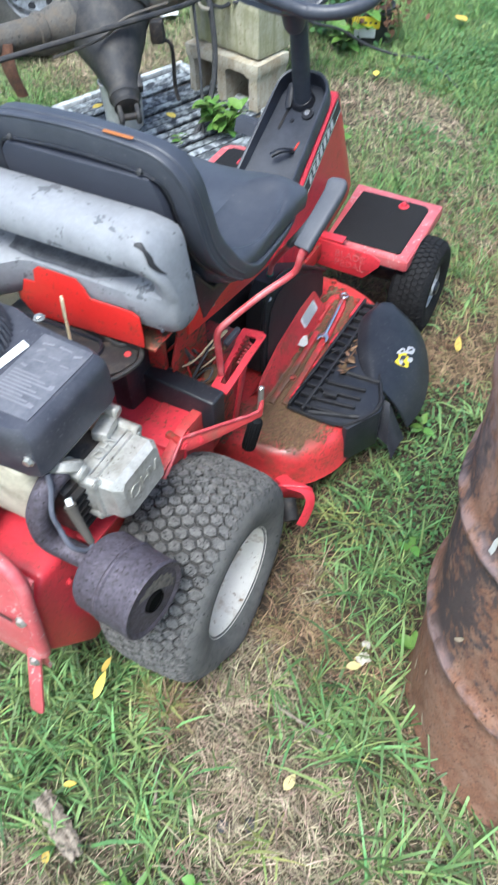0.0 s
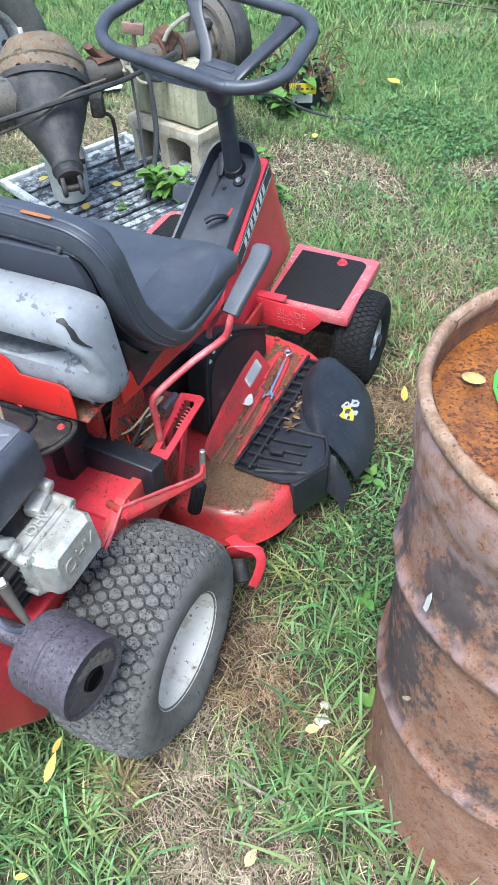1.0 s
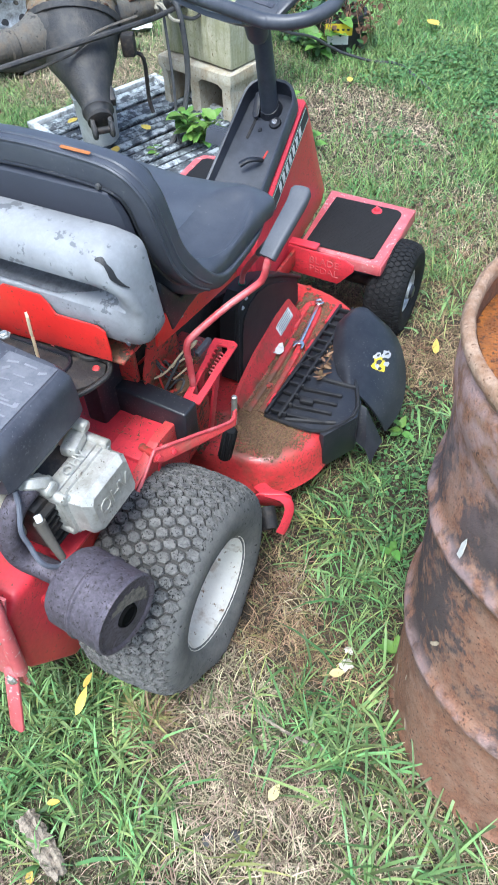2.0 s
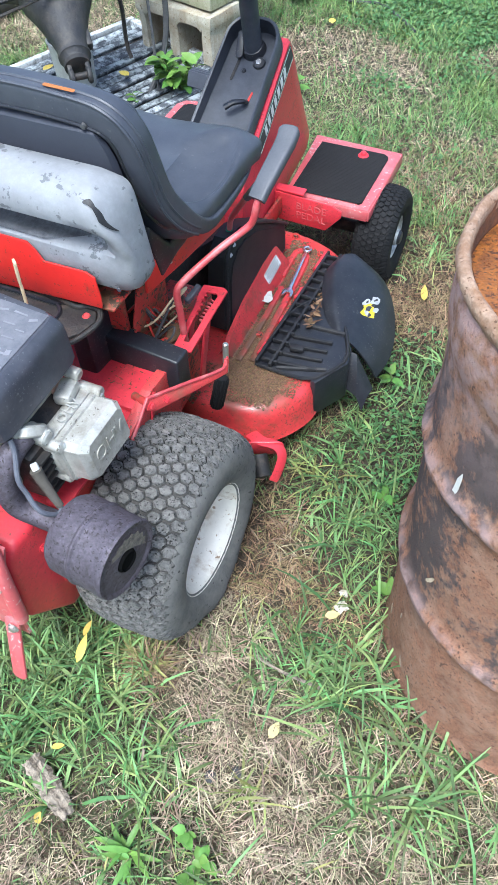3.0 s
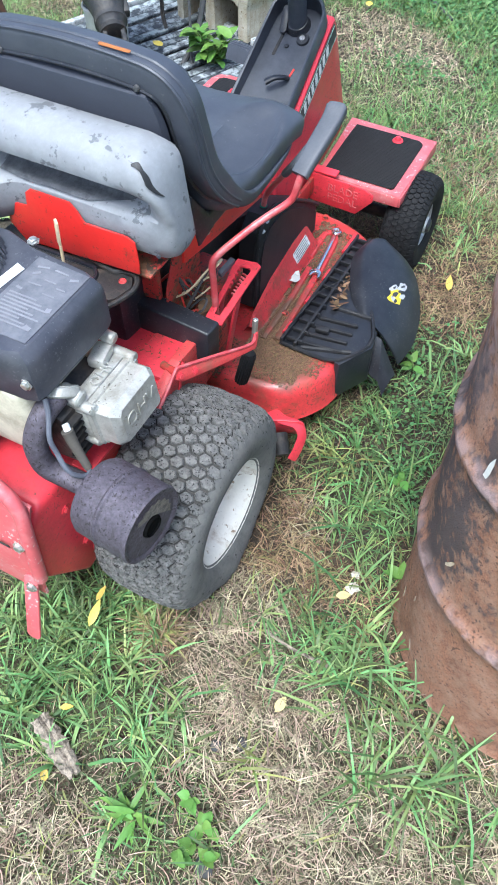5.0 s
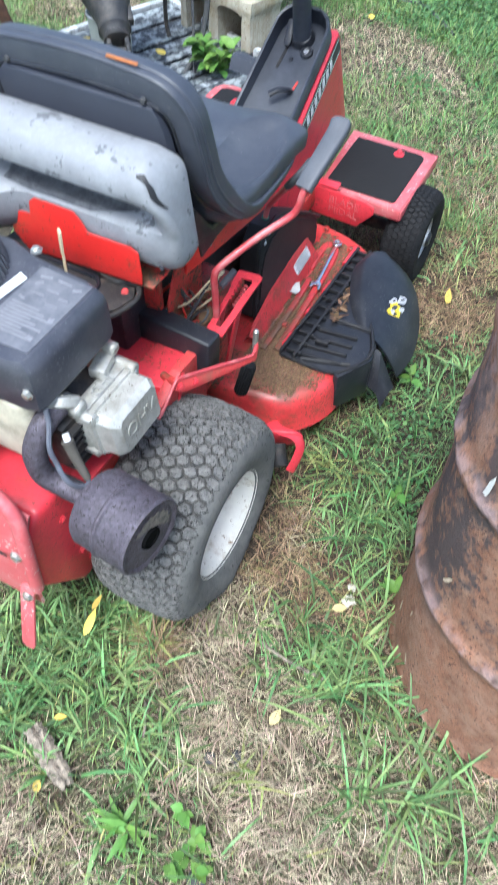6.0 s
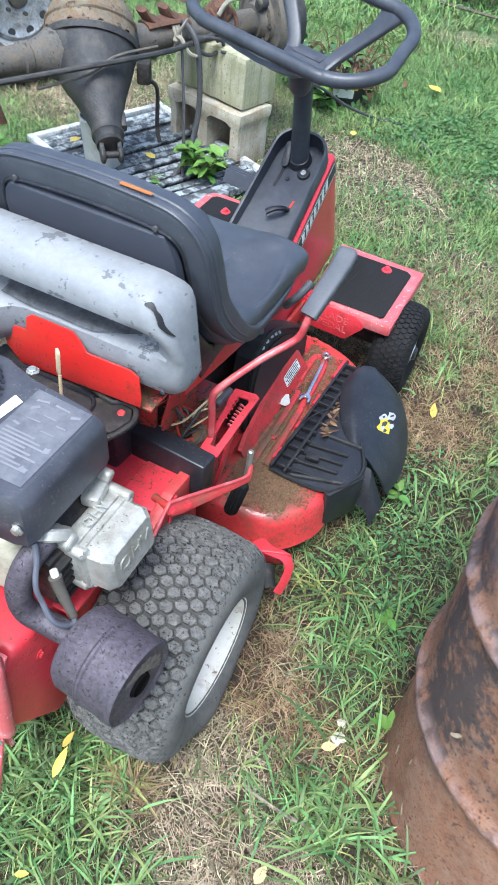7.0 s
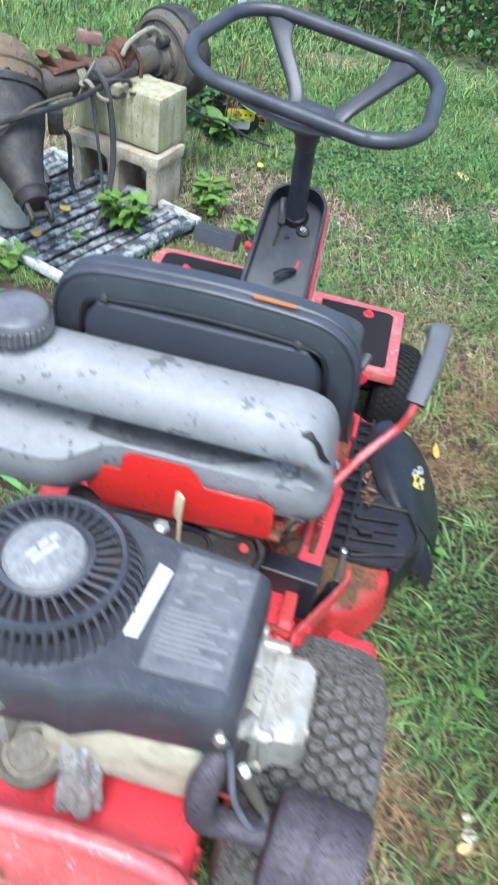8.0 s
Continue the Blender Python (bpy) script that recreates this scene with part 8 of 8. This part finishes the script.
def chaff(name, x, y, ln, wd, mat, seed, lift=0.004, tilt=0.18):
    """Short bent pieces of dry stalk lying on the soil, joined."""
    r = np.random.RandomState(seed)
    n = len(x)
    az, el, bend = r.rand(n) * 2 * np.pi, r.normal(0, tilt, n), r.normal(0, 0.55, n)
    arms = []
    for sgn in (-1, 1):
        a = az + sgn * bend / 2
        arms.append(sgn * np.stack([np.cos(a) * np.cos(el), np.sin(a) * np.cos(el), np.sin(el)], 1) * (ln / 2)[:, None])
    s = np.stack([-np.sin(az), np.cos(az), r.normal(0, 0.5, n)], 1) * (wd / 2)[:, None]
    p = np.stack([x, y, height(x, y) + lift * r.rand(n) + 0.5 * np.abs(arms[1][:, 2])], 1)
    v = np.stack([p + arms[0] - s * 0.8, p + arms[0] + s * 0.8, p + s, p - s, p + arms[1] + s * 0.5, p + arms[1] - s * 0.5], 1)
    b = np.arange(n)[:, None] * 6
    q = np.concatenate([b + np.array([[0, 1, 2, 3]]), b + np.array([[3, 2, 4, 5]])])
    return tagged(mesh_from(name, v.reshape(-1, 3), q, np.zeros((0, 3), int), mat), kind="stuff")


def strands(name, x, y, ln, wd, mat, seed, lift=0.010):
    """Long curling dry stems, tangled over one another, joined."""
    r = np.random.RandomState(seed)
    n = len(x)
    az, curl = r.rand(n) * 2 * np.pi, r.normal(0, 1.1, n)
    p = np.stack([x, y, height(x, y) + 0.002 + lift * r.rand(n) ** 1.6], 1)
    arch, v = 0.10 * ln * r.rand(n), []
    for k in range(5):
        a, w = az + curl * (k / 4 - 0.5), wd * (0.9, 1.0, 1.0, 0.8, 0.35)[k] / 2
        if k:
            p = p + np.stack([np.cos(a), np.sin(a), 0 * a], 1) * (ln / 4)[:, None]
        q = p + np.stack([0 * x, 0 * x, arch * math.sin(math.pi * k / 4)], 1)
        sd = np.stack([-np.sin(a), np.cos(a), 0.4 * np.sin(7 * az)], 1) * w[:, None]
        v += [q - sd, q + sd]
    b = np.arange(n)[:, None] * 10
    quads = np.concatenate([b + np.array([[2 * k, 2 * k + 1, 2 * k + 3, 2 * k + 2]]) for k in range(4)])
    return tagged(mesh_from(name, np.stack(v, 1).reshape(-1, 3), quads, np.zeros((0, 3), int), mat), kind="stuff")


# fine thatch all over the near ground
x, y, a, b, c = scatter(250000, -0.4, 1.3, -0.80, 1.6, 71)
d = dryness(x, y)
k = a < np.clip(1.25 * d - 0.05, 0.06, 1.0) * np.clip(2.2 * lattice(x + 3, y + 3, 26.0, 72) - 0.35, 0.05, 1.0)
far = y > -0.06 + 0.4 * (lattice(x + 1, y + 4, 6.0, 79) - 0.5) - 0.4 * (x - 0.5)
for s, mat, lab in ((~far, STRAW, "fine pale straw thatch on the soil"), (far, STRAW_BROWN, "brown straw thatch under the grass")):
    j = k & s
    tagged(chaff("thatch", x[j], y[j], 0.006 + 0.018 * b[j] ** 1.6, 0.0009 + 0.0013 * c[j] ** 2, mat, 73), lab, "straw")
x, y, a, b, c = scatter(80000, -0.4, 1.3, -0.80, 1.6, 74)
tagged(chaff("thatch", x, y, 0.006 + 0.014 * b, 0.0014 + 0.003 * c ** 2, DARK_THATCH, 75, 0.003), "dark rotting grass remains on the soil", "straw")
x, y, a, b, c = scatter(33000, -0.4, 1.3, -0.80, 1.6, 80)
d = dryness(x, y)
k = a < np.clip(1.7 * d - 0.30, 0.06, 1.0) * np.clip(1.8 * lattice(x + 8, y + 3, 16.0, 81) - 0.2, 0.1, 1.0)
far = y > -0.02 - 0.3 * (x - 0.5)
for s, mat, lab in ((~far, STRAW, "long pale curling straw"), (far, STRAW_BROWN, "long brown curling straw")):
    j = k & s
    tagged(strands("straw", x[j], y[j], 0.030 + 0.050 * b[j] ** 1.5, 0.0011 + 0.0013 * c[j] ** 2, mat, 82), lab, "straw")
# near green grass: a short fine sward, then longer blades
x, y, a, b, c = scatter(70000, -0.5, 1.3, -0.80, 1.6, 20)
d = dryness(x, y) + 0.5 * (lattice(x + 7, y + 2, 15.0, 76) - 0.5)
k = a < np.clip(1.25 - 1.5 * d, 0.15, 1.0) * 0.40
tagged(blades("grass", x[k], y[k], 0.012 + 0.022 * b[k], 0.0010 + 0.0012 * c[k], 0.5 + 1.0 * c[k], GRASS, 30), "fine short green sward", "grass")
x, y, a, b, c = scatter(90000, -0.6, 1.35, -0.85, 1.7, 21)
d = dryness(x, y) + 0.6 * (lattice(x + 7, y + 2, 13.0, 76) - 0.5)
k = a < np.clip(1.25 - 1.85 * d, 0.055, 1.0) * 0.34 * np.where((x > 0.40) & (x < 0.78) & (y > 0.36) & (y < 0.92), 0.55, 1.0)
x, y, b, c, d = x[k], y[k], b[k], c[k], d[k]
grass = blades("grass", x, y, 0.018 + 0.060 * b ** 2.2 * (1.25 - 0.6 * d.clip(0, 1)), 0.0014 + 0.0019 * c, 0.25 + 0.95 * c, GRASS, 31)
tagged(grass, "short patchy green lawn grass with longer tufts", "grass")
x, y, a, b, c = scatter(9000, -0.4, 1.3, -0.80, 1.6, 28)
d = dryness(x, y)
k = a < np.clip(0.9 - 1.2 * np.abs(d - 0.35), 0.04, 1.0) * 0.4 * np.where((x > 0.40) & (y > 0.25) & (y < 0.95), 0.25, 1.0)
tagged(blades("grass", x[k], y[k], 0.025 + 0.055 * b[k], 0.0018 + 0.0022 * c[k], 0.3 + 0.9 * c[k], GRASS_YELLOW, 29), "yellowing grass blades among the green", "grass")
# tufts: blades that fan out from one root
def tufts(n, x0, x1, y0, y1, per, size, seed):
    r = np.random.RandomState(seed)
    x, y, a, b, c = scatter(n, x0, x1, y0, y1, seed)
    d = dryness(x, y)
    k = a < np.clip(1.4 - 2.2 * d, 0.02, 1.0)
    x, y, b = x[k], y[k], b[k]
    cnt = (per * (0.4 + 1.2 * b)).astype(int)
    i = np.repeat(np.arange(len(x)), cnt)
    az, u, v = r.rand(len(i)) * 2 * np.pi, r.rand(len(i)), r.rand(len(i))
    px, py = x[i] + 0.008 * np.cos(az) * u, y[i] + 0.008 * np.sin(az) * u
    return px, py, size * (0.35 + 0.9 * b[i]) * (0.55 + 0.6 * v), 0.0018 + 0.0028 * b[i] * (0.5 + v), 0.30 + 0.95 * u, az


px, py, ln, wd, le, az = tufts(1250, -0.5, 1.35, -0.85, 1.6, 9, 0.070, 61)
tagged(blades("grass", px, py, ln, wd, le, GRASS, 62, az=az), "tufts of green grass in the lawn", "grass")
px, py, ln, wd, le, az = tufts(4200, -3.0, 1.9, 1.5, 4.4, 12, 0.075, 63)
tagged(blades("grass", px, py, ln, wd * 1.1, le, GRASS_FAR, 64, az=az), "tufts of green grass further off", "grass")
# broad coarse blades
x, y, a, b, c = scatter(4200, -0.2, 1.3, -0.85, 1.4, 22)
d = dryness(x, y)
k = a < np.clip(1.05 - 1.6 * d, 0.02, 1) * 0.30
tagged(blades("grass", x[k], y[k], 0.05 + 0.095 * b[k], 0.0040 + 0.0050 * c[k], 0.55 + 0.8 * c[k], GRASS, 32), "coarse broad green grass blades", "grass")
# long blades round the drum and the wheel
r = np.random.RandomState(8)
th = r.uniform(3.3, 5.2, 150)
rr = 0.30 + 0.20 * r.rand(150) ** 1.3
x, y = 0.995 + rr * np.cos(th), 0.144 + rr * np.sin(th)
tagged(blades("grass", x, y, 0.06 + 0.13 * r.rand(150), 0.0035 + 0.004 * r.rand(150), 0.55 + 0.7 * r.rand(150), GRASS, 33), "long broad green grass at the foot of the drum", "grass")
x, y = r.normal(0.16, 0.09, 420), r.normal(-0.30, 0.08, 420)
k = ~blocked(x, y)
tagged(blades("grass", x[k], y[k], 0.05 + 0.07 * r.rand(k.sum()), 0.003 + 0.003 * r.rand(k.sum()), 0.3 + 0.8 * r.rand(k.sum()), GRASS, 34), "longer green grass behind the rear tyre", "grass")
# coarse crab-grass clumps with long arching blades
r = np.random.RandomState(91)
for j, (cx, cy, n, ln, mat) in enumerate(((0.80, -0.31, 14, 0.15, GRASS), (0.88, -0.27, 16, 0.14, GRASS), (0.62, -0.10, 26, 0.11, GRASS), (0.69, -0.12, 22, 0.12, GRASS), (0.44, -0.46, 12, 0.11, GRASS),
                                          (0.39, -0.40, 10, 0.10, GRASS), (0.60, -0.36, 16, 0.09, GRASS_YELLOW), (0.31, -0.215, 34, 0.09, GRASS_YELLOW), (0.465, 0.355, 26, 0.11, GRASS_YELLOW), (0.57, 0.27, 22, 0.10, GRASS), (0.54, -0.16, 12, 0.07, GRASS))):
    az = r.rand(n) * 2 * np.pi
    tagged(blades("grass", cx + r.normal(0, 0.016, n), cy + r.normal(0, 0.016, n), ln * (0.5 + 0.7 * r.rand(n)), 0.0034 + 0.0034 * r.rand(n), 0.35 + 0.85 * r.rand(n), mat, 92 + j, curve=1.25, az=az), "clump of coarse arching grass blades", "grass")
n = 150
tagged(blades("straw", r.normal(0.312, 0.022, n), r.normal(-0.222, 0.020, n), 0.04 + 0.06 * r.rand(n), 0.0014 + 0.0014 * r.rand(n), 0.4 + 1.0 * r.rand(n), STRAW_BROWN, 89), "orange-brown dead grass tuft behind the tyre", "straw")
# longer straw
x, y, a, b, c = scatter(45000, -0.6, 1.35, -0.85, 1.9, 23)
d = dryness(x, y)
k = a < np.clip(2.0 * d - 0.40, 0.04, 1.0)
for s, mat, lab in ((y < 0.0, STRAW, "dry tan straw lying on the soil"), (y >= 0.0, STRAW_BROWN, "dry brown straw lying under the grass")):
    j = k & s
    tagged(blades("straw", x[j], y[j], 0.015 + 0.045 * b[j] ** 1.5, 0.0011 + 0.0012 * c[j], 1.25 + 0.30 * c[j], mat, 35, curve=0.12, lift=0.004), lab, "straw")
# straw tufts
r = np.random.RandomState(12)
cx, cy = np.array([0.42, 0.40, 0.66, 0.50, 0.47]), np.array([-0.13, -0.17, -0.33, -0.42, 0.16])
i = r.randint(0, 5, 260)
tagged(blades("straw", cx[i] + r.normal(0, 0.03, 260), cy[i] + r.normal(0, 0.03, 260), 0.04 + 0.05 * r.rand(260), 0.0016 + 0.0016 * r.rand(260), 0.6 + 0.8 * r.rand(260), STRAW, 36), "dry tan grass tufts", "straw")
# thatch further off
x, y, a, b, c = scatter(150000, -3.0, 1.9, 1.6, 4.4, 77)
d = dryness(x, y)
k = a < np.clip(1.5 * d - 0.30, 0.06, 1.0)
tagged(chaff("thatch", x[k], y[k], 0.012 + 0.025 * b[k], 0.0014 + 0.002 * c[k], STRAW, 78, 0.006), "pale thatch under the far grass", "straw")
# middle and far grass
x, y, a, b, c = scatter(260000, -3.2, 1.9, 1.4, 4.2, 24)
d = dryness(x, y)
k = a < np.clip(1.45 - 1.7 * d, 0.06, 1.0) * 0.8
tagged(blades("grass", x[k], y[k], 0.03 + 0.06 * b[k] ** 1.5, 0.0020 + 0.0022 * c[k], 0.3 + 0.9 * c[k], GRASS_FAR, 37), "green lawn grass further off", "grass")
x, y, a, b, c = scatter(70000, -3.2, 1.9, 1.4, 4.4, 25)
d = dryness(x, y)
k = a < np.clip(2.1 * d - 0.55, 0.05, 1.0)
tagged(blades("straw", x[k], y[k], 0.02 + 0.04 * b[k], 0.0013 + 0.0013 * c[k], 1.2 + 0.35 * c[k], STRAW, 38, curve=0.12, lift=0.003), "dry straw among the far grass", "straw")
x, y, a, b, c = scatter(110000, -6.0, 3.0, 4.0, 9.0, 26)
d = dryness(x, y)
k = a < np.clip(1.5 - 1.6 * d, 0.08, 1.0)
tagged(blades("grass", x[k], y[k], 0.05 + 0.09 * b[k], 0.005 + 0.005 * c[k], 0.3 + 0.8 * c[k], GRASS_FAR, 39), "green lawn grass in the distance", "grass")


x, y, a, b, c = scatter(46000, -9.0, 9.0, -8.0, 9.5, 27)
k = ((x < -0.6) | (x > 1.35) | (y < -0.85) | (y > 1.5)) & ((x < -3.2) | (x > 1.9) | (y < 1.4))
tagged(blades("grass", x[k], y[k], 0.07 + 0.10 * b[k], 0.012 + 0.010 * c[k], 0.5 + 0.9 * c[k], GRASS_FAR, 40), "lawn grass all round the mower", "grass")


def leaf_patches(name, x, y, z, size, mat, seed, label, category, tilt=0.6):
    """Small folded leaves, joined."""
    r = np.random.RandomState(seed)
    n = len(x)
    az, el = r.rand(n) * 2 * np.pi, r.normal(0, tilt, n)
    f = np.stack([np.cos(az) * np.cos(el), np.sin(az) * np.cos(el), np.sin(el)], 1)
    s = np.stack([-np.sin(az), np.cos(az), r.normal(0, 0.35, n)], 1)
    p = np.stack([x, y, z], 1)
    q = size[:, None]
    v = np.stack([p, p + f * q * 0.35 + s * q * 0.36, p + f * q * 0.75 + s * q * 0.30, p + f * q + np.array([0, 0, -0.1]) * q, p + f * q * 0.75 - s * q * 0.30, p + f * q * 0.35 - s * q * 0.36, p + f * q * 0.5 + np.array([0, 0, -0.08]) * q], 1)
    b = np.arange(n)[:, None] * 7
    quads = np.concatenate([b + np.array([[0, 1, 2, 6]]), b + np.array([[0, 6, 4, 5]]), b + np.array([[2, 3, 4, 6]])])
    return tagged(mesh_from(name, v.reshape(-1, 3), quads, np.zeros((0, 3), int), mat), label, category, kind="stuff")


# dead and dark brush round the planter
r = np.random.RandomState(15)
n = 420
x, y = r.normal(-0.68, 0.10, n), r.normal(2.98, 0.07, n)
leaf_patches("brush", x, y, 0.02 + 0.20 * r.rand(n) ** 1.3, 0.018 + 0.028 * r.rand(n), HEDGE, 43, "dark low brush round the plant tub", "brush", 0.8)
x, y = r.normal(-0.52, 0.09, 60), r.normal(3.02, 0.07, 60)
leaf_patches("brush", x, y, 0.05 + 0.22 * r.rand(60), 0.015 + 0.025 * r.rand(60), DEAD_LEAF, 44, "withered brown leaves over the plant tub", "brush", 0.9)
# clover and broadleaf patches
r = np.random.RandomState(14)
pts = []
for cx, cy, sp, n in ((-0.08, 2.78, 0.13, 1700), (0.06, 2.92, 0.14, 1700), (0.20, 2.72, 0.09, 900), (0.33, 2.80, 0.10, 900), (0.15, 3.20, 0.20, 1500), (0.66, 2.65, 0.12, 900), (0.56, 2.42, 0.08, 600), (0.55, 3.30, 0.22, 1300), (-0.12, 2.30, 0.06, 260), (0.02, 2.22, 0.05, 220),
                      (0.30, 2.36, 0.06, 300), (0.60, 0.62, 0.07, 260), (0.55, 0.42, 0.07, 220), (0.52, 0.80, 0.06, 160), (0.64, 0.36, 0.05, 110), (0.30, 1.75, 0.10, 140), (0.72, 2.15, 0.10, 420), (0.75, 3.9, 0.3, 1400), (0.1, 3.9, 0.3, 1200), (0.05, -0.30, 0.10, 90)):
    pts.append(np.stack([r.normal(cx, sp, n), r.normal(cy, sp, n), np.full(n, min(1.0, sp / 0.10))], 1))
pts = np.concatenate(pts)
pts = pts[~blocked(pts[:, 0], pts[:, 1]) & (dryness(pts[:, 0], pts[:, 1]) < 0.85)]
leaf_patches("clover", pts[:, 0], pts[:, 1], height(pts[:, 0], pts[:, 1]) + 0.008 + (0.015 + 0.060 * lattice(pts[:, 0] + 4, pts[:, 1] + 4, 7.0, 46)) * r.rand(len(pts)) * np.where(pts[:, 1] > 2, 1.0, 0.6), (0.007 + 0.012 * r.rand(len(pts))) * np.where(pts[:, 1] > 1.0, 1.0, 0.75), CLOVER, 41, "low clover and broadleaf weeds in the lawn", "clover", 0.4)
# undergrowth at the far edge of the lawn
n = 22000
x, y = r.uniform(-0.6, 3.6, n), 4.72 + 1.7 * r.rand(n) ** 0.8
y = y + 0.25 * (lattice(x + 5, y * 0 + 3, 1.3, 51) - 0.5) - 0.16 * (x - 0.4)
z = (0.04 + 0.9 * (y - 4.60).clip(0, 1.3)) * r.rand(n) ** 0.7
k = r.rand(n) < 0.93
size = 0.018 + 0.050 * r.rand(n) ** 1.6
leaf_patches("undergrowth", x[~k], y[~k], z[~k], size[~k], DEAD_LEAF, 45, "withered brown leaves in the undergrowth", "undergrowth", 0.8)
leaf_patches("undergrowth", x[k], y[k], z[k], size[k], HEDGE, 42, "dark leafy undergrowth behind the lawn", "undergrowth", 0.7)
bm = bmesh.new()
for i in range(46):
    q = random.Random(300 + i)
    bx, by = q.uniform(-0.4, 3.5), q.uniform(4.9, 6.0)
    tube([(bx, by, 0), (bx + q.uniform(-0.1, 0.1), by + q.uniform(-0.1, 0.1), 0.35), (bx + q.uniform(-0.3, 0.3), by + q.uniform(-0.2, 0.2), q.uniform(0.6, 1.2))], (0.008, 0.003), 5, 3, bm)
tagged(part("undergrowth_stems", bm, BARK), "thin bare stems in the undergrowth", "undergrowth", kind="stuff")
bm = bmesh.new()
for i in range(22):
    q = random.Random(500 + i)
    bx, by = q.uniform(-0.3, 3.0), q.uniform(4.75, 5.2)
    by -= 0.16 * (bx - 0.4)
    tube([(bx, by, 0.02), (bx + q.uniform(-0.05, 0.05), by + 0.02, 0.25), (bx + q.uniform(-0.12, 0.12), by + 0.12, q.uniform(0.5, 0.75)), (bx + q.uniform(-0.2, 0.2), by + 0.3, q.uniform(0.9, 1.2))], (0.006, 0.003), 5, 4, bm)
tagged(part("vines", bm, STRAW), "pale dry vines hanging in the undergrowth", "undergrowth", kind="stuff")
